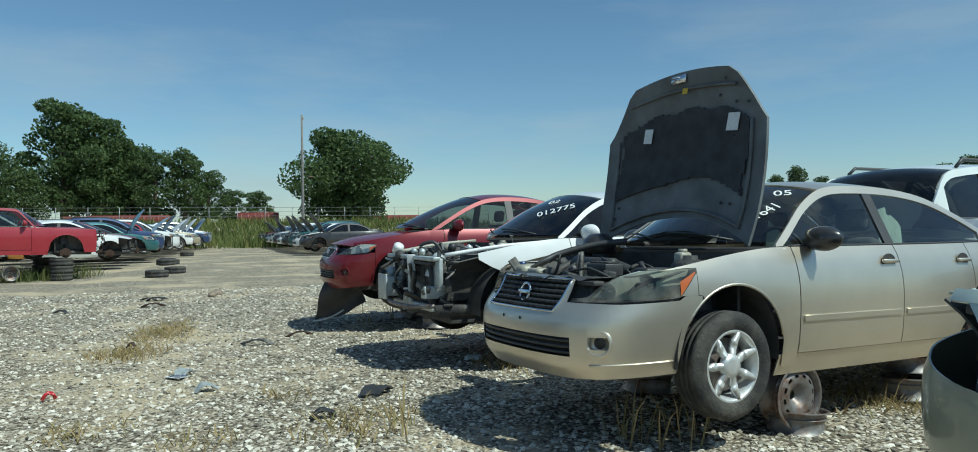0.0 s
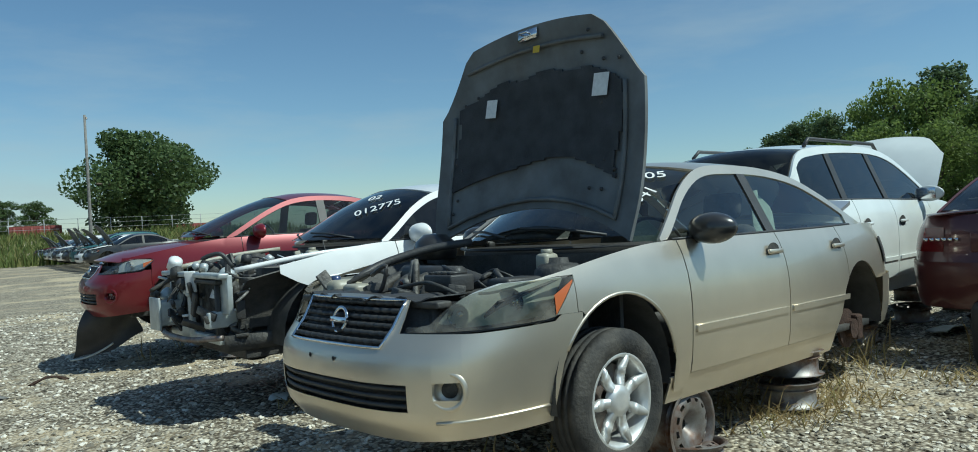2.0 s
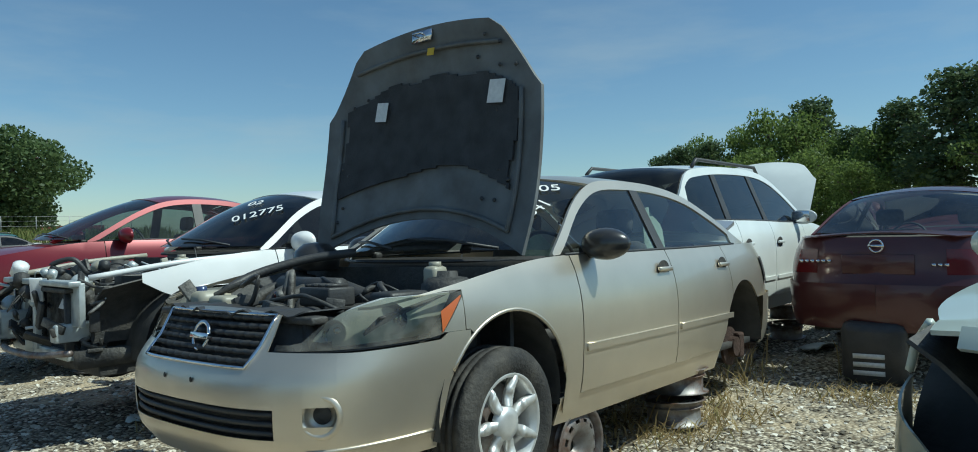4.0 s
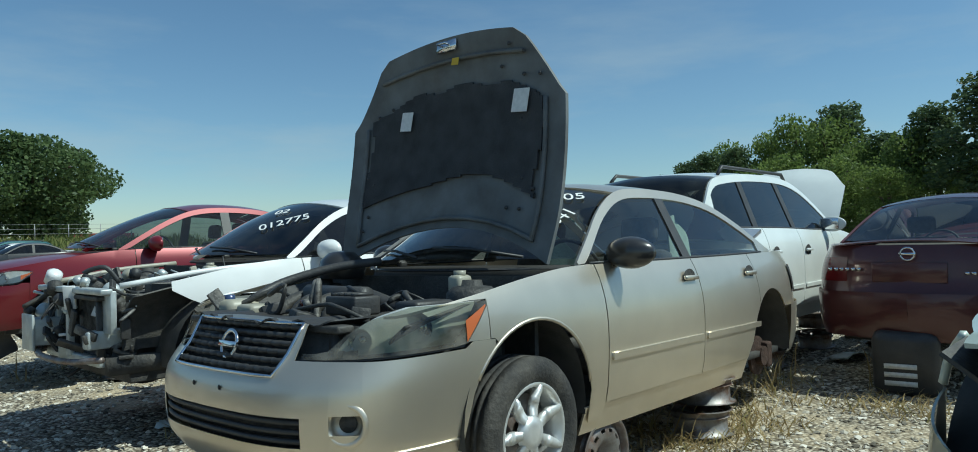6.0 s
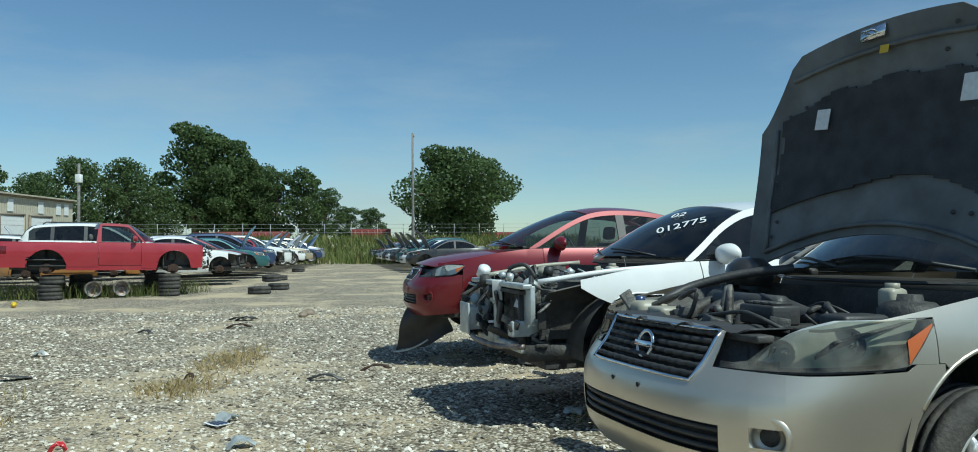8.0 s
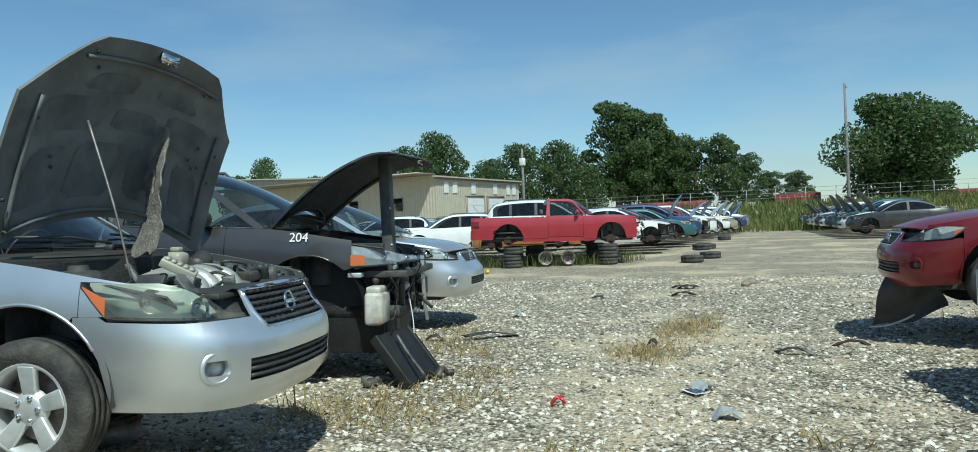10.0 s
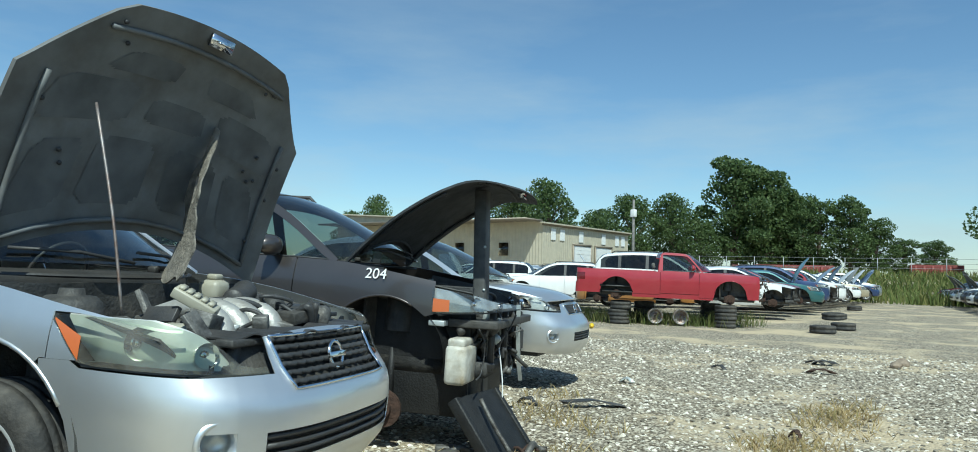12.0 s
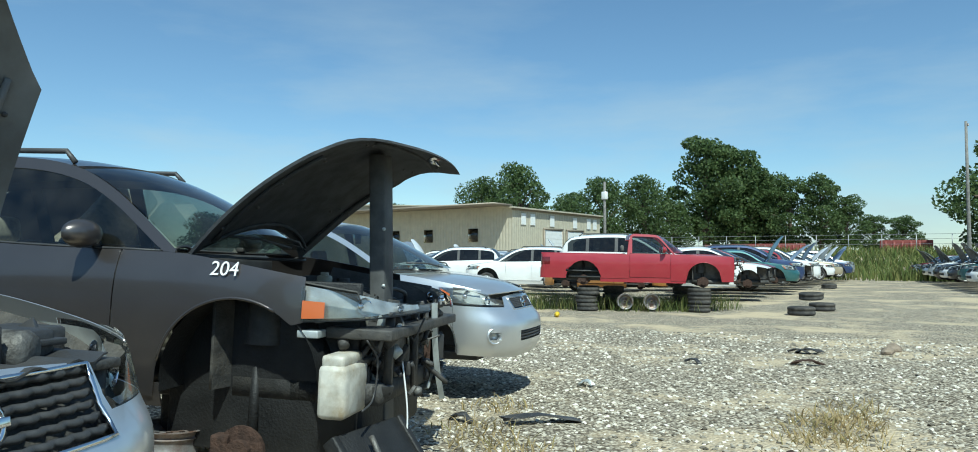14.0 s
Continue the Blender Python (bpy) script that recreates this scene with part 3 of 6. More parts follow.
def headlamp(car, sh, side, y0, x1, lo, hi, lens, amber=0.85, house=None):
    s0, s1 = sh.sy(y0), sh.sx(x1)
    lam = part("headlight", sh.panel(s0, s1, lo, hi, side, 14, 6, lift=0.004), lens, car, "clear swept-back headlight")
    part("housing", sh.panel(s0, s1, lambda x: lo(x) + 0.004, lambda x: hi(x) - 0.004, side, 12, 6, lift=-0.07), house or LAMPIN, lam)
    part("rim_seal", sh.panel(s0 - 0.006, s1 + 0.006, lambda x: lo(x) - 0.008, lambda x: lo(x) + 0.002, side, 12, 1, lift=-0.004), PLASTIC, lam)
    for t in (0.30, 0.62):
        s = s0 + (s1 - s0) * t
        x = sh.fx(s)
        z = (lo(x) + hi(x)) / 2
        r = min(0.06, (hi(x) - lo(x)) * 0.42)
        p = sh.at(s, z, -0.05)
        part("reflector", lathe([(r, 0.0), (r * 0.85, -0.02), (r * 0.5, -0.035), (0.02, -0.04), (0.018, -0.02), (0, -0.015)], 18, pose(p[0], side * p[1], p[2], 0, 90, 0) @ pose(0, 0, 0, side * -25, 0, 0)), CHROME, lam)
    sa = s0 + (s1 - s0) * amber
    part("side_marker", sh.panel(sa, s1 - 0.01, lambda x: lo(x) + 0.012, lambda x: lo(x) + (hi(x) - lo(x)) * 0.58, side, 5, 4, lift=0.008), AMBER, lam, "amber side marker")
    return lam


def vehicle(name, m, label, mat, sp, hood="closed", front="full", wheels=(1, 1, 1, 1), style="star", fine=1, window=None, lens=None, group="", category="car", lamps=True, hood_kw=None, mirrors=None,
            grille=True, interior=True, seats=None, seed=1, wheel_mat=None, rear_bumper=True, droop=0.05, rails=False, bed=False, mirror_z=1.02, doors_mat=None, bumper_mat=None, under_ok=True):
    sh = Shell(sp)
    car = thing(name, m, label, category, group)
    rnd = random.Random(seed)
    L, sill = sp["L"], sp["sill"]
    N = lambda k: max(3, int(k * fine))
    g = 0.004
    d0, d1, d2 = sp["doors"]
    bumper_end = sp.get("bumper_end", -0.60)
    belt = sh.belt
    window = window or WINDOW
    win = window
    nose = sp["nose_top"]
    hl_in, hl_out = sp.get("lamp_in", 0.46), sp.get("lamp_out", -0.69)
    xin, xout = sh.at(sh.sy(hl_in), 0.65)[0], hl_out
    llo = lambda x: ip(-x, [(-xin, sp.get("lamp_z0", 0.645)), (-xout - 0.12, sp.get("lamp_z0", 0.645) + 0.03), (-xout, sp.get("lamp_z1", 0.82))])
    lhi = lambda x: ip(-x, [(-xin, sp.get("lamp_z0", 0.645) + 0.02), (-xin + 0.05, sp.get("lamp_t", 0.74) - 0.02), (-xin + 0.12, sp.get("lamp_t", 0.74) + 0.025), (-xin + 0.26, sp.get("lamp_t", 0.74) + 0.065), (-xout, sp.get("lamp_z1", 0.82) + 0.02)])
    glo, ghi, gw = sp.get("grille", (0.615, 0.765, 0.40))
    ilo, ihi, iw = sp.get("intake", (0.335, 0.445, 0.50))
    if front == "full":
        sc = sh.sy(hl_in - 0.02)
        se = sh.sx(bumper_end)
        def btop(s):
            if s < sc:
                return nose - 0.02 * (s / sc) ** 2
            x = sh.fx(s)
            return ip(s, [(sc, nose - 0.02), (sc + 0.03, llo(xin) - 0.012), (se, max(llo(max(x, xout)) - 0.015, 0.645))]) if s < sc + 0.03 else max(llo(max(x, xout + 0.1)) - 0.014, 0.64)
        half = sorted(set(lin(0, se, N(34))) | {sc, sc + 0.03, sh.sy(iw), sh.sy(gw), sh.sy(0.595), sh.sy(0.685)})
        us = [-s for s in half[:0:-1]] + half
        zb = sp.get("bumper_low", 0.20)
        vs = sorted(set(lin(zb, nose, N(22))) | {ilo, ihi, glo, ghi, 0.385, 0.455})
        sg, si, sf0, sf1 = sh.sy(gw), sh.sy(iw), sh.sy(0.595), sh.sy(0.685)
        def f(s, v):
            a = abs(s)
            z = min(v, btop(a))
            low = sh.arch(sh.fx(a), zb + 0.05 * max(0, (a - si) / (se - si)))
            z = max(z, low)
            if v > ilo and v < nose and a < sg * 1.15:
                a *= 1 - 0.12 * max(0, (ghi - z) / (ghi - glo)) * (1 if glo - 0.03 < z else 0) * (1 if z > 0.55 else 0)
            p = sh.at(a, z)
            return p[0], math.copysign(p[1], s), p[2]
        skip = lambda s, v: (abs(s) < si and ilo < v < ihi) or (abs(s) < sg and glo < v < ghi) or v > btop(abs(s)) + 0.02 or (sf0 < abs(s) < sf1 and 0.385 < v < 0.455 and fine >= 1)
        bump = part("front_bumper", grid(f, us, vs, skip, sh.mid), bumper_mat or mat, car, solid=0.004)
        part("bumper_backing", sh_backing(sh, -1, 1, sh.sy(0.66), zb + 0.03, nose - 0.03, 0.07), BAY, car)
        for z in lin(ilo + 0.02, ihi - 0.02, 2):
            part("intake_slat", tube([(sh.at(abs(s), z, -0.02)[0], math.copysign(sh.at(abs(s), z, -0.02)[1], s), z) for s in lin(-si, si, 12)], 0.011, 6, False), PLASTIC, bump)
        if fine >= 1:
            for s in (-1, 1):
                sm = (sf0 + sf1) / 2
                p = sh.at(sm, 0.42, 0.0)
                nx, ny = float(np.interp(sm, sh.S, sh.NX)), float(np.interp(sm, sh.S, sh.NY))
                mm = look((p[0], s * p[1], p[2]), (p[0] - nx, s * (p[1] - ny), p[2]))
                fog = part("fog_lamp", lathe([(0.084, -0.010), (0.074, 0.000), (0.064, -0.001), (0.056, -0.022), (0.046, -0.045), (0.0, -0.05)], 26, mm), mat, bump, "round fog lamp recess")
                part("fog_lens", lathe([(0.034, -0.044), (0.02, -0.038), (0, -0.036)] if mat is TAN else [(0.05, -0.030), (0.03, -0.020), (0, -0.018)], 18, mm), BAY if mat is TAN else LENS, fog, "dark empty lamp socket" if mat is TAN else "")
        if grille:
            gr = part("grille", join(*[tube([(sh.at(abs(s) * (1 - 0.12 * (ghi - z) / (ghi - glo)), z, -0.012)[0] + 0.008 * math.sin(s * 90), math.copysign(sh.at(abs(s) * (1 - 0.12 * (ghi - z) / (ghi - glo)), z)[1], s), z) for s in lin(-sg * 0.98, sg * 0.98, N(40))], 0.0125, 6, False) for z in lin(glo + 0.018, ghi - 0.015, 5 if fine >= 1 else 3)]), PLASTIC, car, "black mesh grille with chrome surround")
            rim = [(k, ghi) for k in lin(-1, 1, 16)] + [(1, z) for z in lin(ghi, glo, 5)[1:]] + [(k, glo) for k in lin(1, -1, 16)[1:]] + [(-1, z) for z in lin(glo, ghi, 5)[1:]]
            part("grille_frame", tube([(lambda p, k: (p[0], math.copysign(p[1], k), p[2]))(sh.at(abs(k) * sg * (1 - 0.12 * (ghi - z) / (ghi - glo)), z, 0.004), k) for k, z in rim], 0.008, 6, False), CHROME if sp.get("chrome", True) else PLASTIC, gr)
            if sp.get("badge", True) and fine >= 1:
                p = sh.at(0, (glo + ghi) / 2, 0.012)
                bm = lathe([(0.060, -0.006), (0.064, 0.004), (0.052, 0.008), (0.048, 0.0)], 28, look(p, (p[0] - 1, p[1], p[2] - 0.25)))
                bd = part("badge", join(bm, box(-0.006, 0.006, -0.066, 0.066, -0.012, 0.012, pose(*p, 0, -14, 0) @ pose(0.008, 0, 0), bev=0.003)), CHROME, gr, "round chrome badge with a cross bar")
    if lamps and front in ("full", "fenders"):
            for s in (1, -1):
                headlamp(car, sh, s, hl_in, hl_out, llo, lhi, lens or LENS)
    fen0 = (hl_out - 0.003 if sp.get("seam") else sp.get("fender_from", bumper_end)) if front == "full" else sp.get("fender0", -0.60) if front == "fenders" else -0.54
    for s in (1, -1):
        if front in ("full", "fenders") or (front == "one" and s == 1):
            def flow(x):
                low = sh.arch(x, sill + 0.02)
                if front == "one":
                    return max(low, ip(-x, [(0.54, 0.79), (0.66, 0.72), (0.80, 0.66), (0.81, 0.0)]))
                if front == "fenders" and mat is GREY:
                    return max(low, ip(-x, [(0.57, 0.71), (0.68, 0.68), (0.72, 0.62)]) if x > -0.72 else 0)
                return max(low, sp.get("seam", 0.0) + 0.006) if front == "full" and x > bumper_end else low
            part("fender", sh.panel(sh.sx(fen0 - g), sh.sx(d0 + g), flow, lambda x: belt(x), s, N(36), N(9)), mat, car, solid=0.004)
            if fine >= 0.6:
                part("arch_lip", tube([(sp["wheels"][0] - sp.get("arch_back", 0.0) + sp["arch"] * math.cos(a), s * (sh.at(sh.sx(sp["wheels"][0] - sp.get("arch_back", 0.0) + sp["arch"] * math.cos(a)), sp["axle"] + 0.03 + sp["arch"] * math.sin(a))[1] - 0.004), sp["axle"] + 0.03 + sp["arch"] * math.sin(a)) for a in lin(radians(28 if front == "full" else 60), radians(168), 20)], 0.009, 6, False), mat, car)
            if front == "full" and sp.get("seam"):
                part("fender_corner", sh.panel(sh.sx(xin - 0.40), sh.sx(fen0), lambda x: sp["seam"] + 0.004, lambda x: max(sp["seam"] + 0.005, llo(x) - 0.004), s, N(10), 3), mat, car, solid=0.004)
            if front == "full":
                part("fender_tip", sh.panel(sh.sx(xin - 0.16), sh.sx(fen0 - g), lambda x: min(max(lhi(x) + 0.006, 0.6), belt(x) - 0.01), lambda x: belt(x), s, N(10), 3), mat, car, solid=0.004)
        rear_only = d2 > -0.5
        prev = d0
        for i, (a, b) in enumerate(((d0, d1), (d1, d2))):
            if a == b:
                continue
            dn = part("front_door" if i == 0 else "rear_door", sh.panel(sh.sx(a - g), sh.sx(b + g), lambda x: sh.arch(x, sill + 0.10), lambda x: belt(x) - 0.002, s, N(14), N(12)), doors_mat or mat, car, solid=0.006)
            if fine >= 1:
                xh = b + 0.13
                ph = sh.at(sh.sx(xh), 0.865)
                part("handle", join(box(xh - 0.085, xh + 0.085, s * (ph[1] + 0.010), s * (ph[1] + 0.030), 0.855, 0.882, bev=0.008)), doors_mat or mat, dn, "door handle in body colour")
                # near-flat black disc paints the shade of the body-coloured handle cup
                part("handle_recess_shade", lathe([(0.052, 0.002), (0.035, 0.001), (0.0, 0.0005)], 20, pose(xh, s * (ph[1] + 0.003), 0.868, -90 * s, 0, 0) @ Matrix.Diagonal((1.5, 1, 1, 1))), BAY, dn)
                part("side_moulding", sh.panel(sh.sx(a - 0.03), sh.sx(b + 0.03), 0.50, 0.535, s, 10, 2, lift=0.012), doors_mat or mat, dn, solid=0.012)
        qs = d2 if d2 != d1 else d1
        part("quarter_panel", sh.panel(sh.sx(qs - g), sh.sx(-L + 0.22), lambda x: sh.arch(x, sill + 0.06 if x > -L + 0.75 else 0.60), lambda x: belt(x), s, N(30), N(9)), mat, car, solid=0.004)
        part("rocker", sh.panel(sh.sx(sp["wheels"][0] - sp["arch"] - 0.01), sh.sx(sp["wheels"][1] + sp["arch"] + 0.01), sill - 0.04, sill + 0.094, s, 12, 3, lift=-0.012), mat, car, solid=0.01)
        # glasshouse side
        t0, t1 = min(x for x, z in sp["top"]), max(x for x, z in sp["top"])
        xs = lambda a, b, n: lin(a, b, N(n))
        rs = lambda x, k: (x, s * sh.roofside(x, k)[0], sh.roofside(x, k)[1])
        fr = sp.get("frame", 0.055)
        def kk(x):
            h = sh.top(x) - belt(x)
            return max(0.02, 1 - fr / max(h, 0.06))
        part("roof_rail_panel", grid(lambda x, v: rs(x, kk(x) + (1 - kk(x)) * v), xs(t1, t0, 44), lin(0, 1, 3), None, sh.mid), mat, car, solid=0.02)
        pil = sp.get("pillars", (d1,))
        for xp in pil:
            part("pillar", grid(lambda x, v: rs(x + 0.0 * v, kk(x) * v), lin(xp + 0.05, xp - 0.05, 2), lin(0, 1, 6), None, sh.mid), PLASTIC, car, solid=0.02)
        edges = [t1 - 0.10] + [e for xp in pil for e in (xp + 0.05, xp - 0.05)] + [sp.get("win_end", t0 + 0.28)]
        for a, b in zip(edges[::2], edges[1::2]):
            w = part("side_window", grid(lambda x, v: (lambda p: (p[0], p[1] - s * 0.008, p[2]))(rs(x, 0.02 + (kk(x) - 0.02) * v)), xs(a, b, 14), lin(0, 1, 6), None, sh.mid), win, car)
            w.visible_shadow = False
        we = sp.get("win_end", t0 + 0.28)
        part("rear_pillar", grid(lambda x, v: rs(x, kk(x) * v), xs(we, t0, 8), lin(0, 1, 4), None, sh.mid), mat, car, solid=0.02)
        part("belt_trim", tube([(x, s * (sh.at(sh.sx(x), belt(x))[1] - 0.004), belt(x) + 0.004) for x in lin(t1 - 0.08, we, N(14))], 0.008, 5, False), PLASTIC, car)
        if mirrors is None or mirrors.get(s):
            if fine >= 0.5 and not (mirrors and mirrors.get(s) == 0):
                mirror(car, sh, s, (mirrors or {}).get(s) or mat, d0 - 0.20, mirror_z)
        # wheel housings
        for i, wx in enumerate(sp["wheels"]):
            # on dark grey cars the near-black colour stands in for wheel-well shade
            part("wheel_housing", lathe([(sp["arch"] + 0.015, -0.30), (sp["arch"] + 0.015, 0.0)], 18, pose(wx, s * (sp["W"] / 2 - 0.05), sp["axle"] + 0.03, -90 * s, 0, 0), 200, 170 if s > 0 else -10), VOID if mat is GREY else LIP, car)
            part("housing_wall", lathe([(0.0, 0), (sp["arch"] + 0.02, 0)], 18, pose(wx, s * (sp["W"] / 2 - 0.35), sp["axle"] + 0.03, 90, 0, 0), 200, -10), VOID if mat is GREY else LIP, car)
    # roof, screens, decks
    xa, xc = sp["shield_top"], sp["rear_top"]
    cr = sp["crown"]
    ry = lambda x: sh.roofside(x, 1.0)[0]
    rz = lambda x, q: sh.top(x) + cr * (1 - q * q)
    part("roof", grid(lambda x, q: (x + (0.06 if x == xa else 0) * (1 - q * q), q * ry(x), rz(x, q)), lin(xa, xc, N(16)), lin(-1, 1, N(14)), None, sh.mid), mat, car, solid=0.02)
    cx, cz = sp["cowl"]
    t1 = max(x for x, z in sp["top"])
    t0 = min(x for x, z in sp["top"])
    def shield(k, q):
        x = t1 - 0.03 + (xa - t1 + 0.03) * k
        ye = sh.roofside(x, 1.0)[0] - 0.03
        ze = sh.top(x) - 0.005
        bow = 1 - q * q
        return x + (cx - t1 + 0.10) * bow * (1 - k) + 0.06 * bow * k, q * ye, ze + bow * (cr * k + 0.01 * (1 - k))
    ws = part("windshield", grid(shield, lin(0, 1, N(10)), lin(-1, 1, N(14)), None, sh.mid), win, car)
    ws.visible_shadow = False
    sh.shield = shield
    part("cowl", grid(lambda k, q: ((cx + 0.02 - 0.26 * q * q) * (1 - k) + shield(0, q)[0] * k, q * (0.74 - 0.0 * k), cz - 0.02 + 0.012 * math.sin(k * 3) - 0.0 * q), lin(0, 1, 4), lin(-1, 1, 14), None, (cx, 0, -3)), PLASTIC, car, solid=0.01)
    if fine >= 1:
        for y0 in (0.55, -0.02):
            part("wiper", tube([shield(0.02, y0 / 0.75), tuple(Vector(shield(0.08, (y0 - 0.25) / 0.75)) + Vector((0.02, 0, 0.012))), tuple(Vector(shield(0.10, (y0 - 0.5) / 0.75)) + Vector((0.02, 0, 0.012)))], 0.008, 5, False), PLASTIC, car)
    def back(k, q):
        x = xc + (t0 + 0.04 - xc) * k
        ye = sh.roofside(x, 1.0)[0] - 0.03
        bow = 1 - q * q
        return x - 0.08 * bow - (0.03) * bow * k, q * ye, sh.top(x) - 0.005 + bow * cr * (1 - k)
    rw = part("rear_window", grid(back, lin(0, 1, N(8)), lin(-1, 1, N(12)), None, sh.mid), win, car)
    rw.visible_shadow = False
    tail = -L + 0.10
    if not bed and t0 > -L + 0.35:
        part("trunk_lid", grid(lambda x, q: (x, q * (sh.at(sh.sx(max(x, -L + 0.25)), belt(x))[1] - 0.005 - max(0, -L + 0.25 - x) * 0.6), belt(x) + 0.035 * (1 - q * q)), lin(t0 + 0.06, tail, N(9)), lin(-1, 1, N(12)), None, sh.mid), mat, car, solid=0.01)
    se0 = sh.sx(-L + 0.22)
    full_rear = lambda lo, hi, lift=0.0, n=16, m=5: join(sh.panel(se0, float(sh.S[-1]), lo, hi, 1, N(n), N(m), lift=lift), sh.panel(se0, float(sh.S[-1]), lo, hi, -1, N(n), N(m), lift=lift))
    part("rear_panel", full_rear(0.60, lambda x: belt(x)), mat, car, solid=0.004)
    if rear_bumper:
        sb = sh.sx(max(-L + 0.62, sp["wheels"][1] - sp["arch"] - 0.03))
        part("rear_bumper", join(sh.panel(sb, float(sh.S[-1]), sill + 0.04, 0.62, 1, N(16), N(6), lift=0.02), sh.panel(sb, float(sh.S[-1]), sill + 0.04, 0.62, -1, N(16), N(6), lift=0.02)), mat, car)
    for s in (1, -1):
        part("tail_light", sh.panel(sh.sx(-L + 0.30), float(sh.S[-1]) - 0.50, 0.70, 0.90, s, 8, 4, lift=0.006), REDLENS, car)
    # floor pan, interior
    part("floor_pan", box(-L + 0.35, -0.35, -0.60, 0.60, sill - 0.02, sill + 0.06), BAY, car, bevel=0.01)
    part("cabin_floor", box(-L + 0.8, d0 + 0.1, -0.80, 0.80, sill + 0.06, sill + 0.10), BAY, car)
    if interior:
        part("dashboard", box(d0 - 0.35, d0 + 0.15, -0.70, 0.70, 0.70, belt(d0) - 0.01, bev=0.05), PLASTIC, car)
        part("steering_wheel", lathe([(0.185, -0.012), (0.20, 0), (0.185, 0.012), (0.172, 0), (0.185, -0.012)], 24, pose(d0 - 0.48, 0.37, 0.93, 0, -65, 0)), PLASTIC, car)
        xsn = sp.get("seat_x", (d0 - 0.85,))
        for xq in xsn:
            for y in (0.37, -0.37):
                seat(car, xq, y, seats or CLOTH)
        if d2 != d1:
            part("rear_bench", join(box(d1 - 0.75, d1 - 0.25, -0.62, 0.62, 0.30, 0.52, bev=0.05), box(-0.07, 0.07, -0.62, 0.62, 0, 0.6, pose(d1 - 0.75, 0, 0.42, 0, -20, 0), bev=0.05)), seats or CLOTH, car)
    # hood
    if hood == "closed":
        x0h = -0.10
        def hd(k, q):
            e = lambda x: sh.at(sh.sx(x), belt(x))[1] - 0.006
            x = x0h + (d0 + 0.06 - x0h) * k
            ye = e(min(x, -0.35)) * (1 if x < -0.35 else (0.70 if mat is not PALEGREEN else 0.88) + (0.30 if mat is not PALEGREEN else 0.12) * (-x / 0.35) ** 0.7)
            bow = 1 - q * q
            return x + (0.17 * bow * k) - 0.16 * q * q * (1 - k), q * ye, ip(-x, [(0, nose), (0.12, nose + 0.01), (0.35, belt(-0.35)), (1.6, belt(-1.5))]) + 0.055 * bow * math.sin(math.pi * min(1, k * 0.8 + 0.15))
        part("hood", grid(hd, lin(0, 1, N(18)), lin(-1, 1, N(18)), None, sh.mid), mat, car, solid=0.01)
    if hood == "open" or front != "full":
        engine_bay(car, sh, rnd, dark=mat is not SILVER, far=fine < 0.6)
    if hood == "open":
        raised_hood(car, sh, mat, **(hood_kw or {}))
    k = 0
    for wx in sp["wheels"]:
        for s in (1, -1):
            y = s * (sp["W"] / 2 - 0.115)
            zz = sp["axle"] - droop
            if wheels[k]:
                wheel(car, wx, y, zz, s, sp["tyre"], 0.205, style=style, mat=wheel_mat)
            else:
                part("bare_hub", join(lathe([(0.14, -0.02), (0.14, 0.0), (0.07, 0.005), (0.07, 0.05), (0, 0.05)], 20, pose(wx, y - s * 0.02, zz, -90 * s, 0, 0)), tube([(wx, y, zz), (wx, y - s * 0.5, zz + 0.05)], 0.04, 8), box(wx - 0.16, wx - 0.06, y - s * 0.06, y + s * 0.03, zz - 0.09, zz + 0.09, bev=0.015)), RUST, car, "bare rusty wheel hub", False)
                part("strut", tube([(wx, y - s * 0.14, zz), (wx - 0.02, y - s * 0.2, zz + 0.5)], 0.03, 8), VOID, car)
            k += 1
    if rails:
        for s in (1, -1):
            part("roof_rail", tube([(x, s * (ry(x) - 0.05), sh.top(x) + z) for x, z in ((xa - 0.05, 0.02), (xa - 0.12, 0.075), (xc + 0.25, 0.08), (xc + 0.15, 0.02))], 0.018, 7, False), PLASTIC, car)
    return car, sh


def sh_backing(sh, a, b, smax, z0, z1, depth):
    def f(s, z):
        p = sh.at(abs(s), z, -depth)
        return p[0], math.copysign(p[1], s), p[2]
    return grid(f, lin(-smax, smax, 20), lin(z0, z1, 6), None, sh.mid)


# ---- the place ----
def site(x, y, heading, lift, pitch=0.0, roll=0.0):
    return pose(x, y, lift, roll, pitch, heading)


def from_arrays(name, verts, faces, mat, parent=None):
    me = bpy.data.meshes.new(name)
    me.from_pydata(verts, [], faces)
    me.materials.append(mat)
    ob = new(name, me)
    ob.parent = parent
    return ob


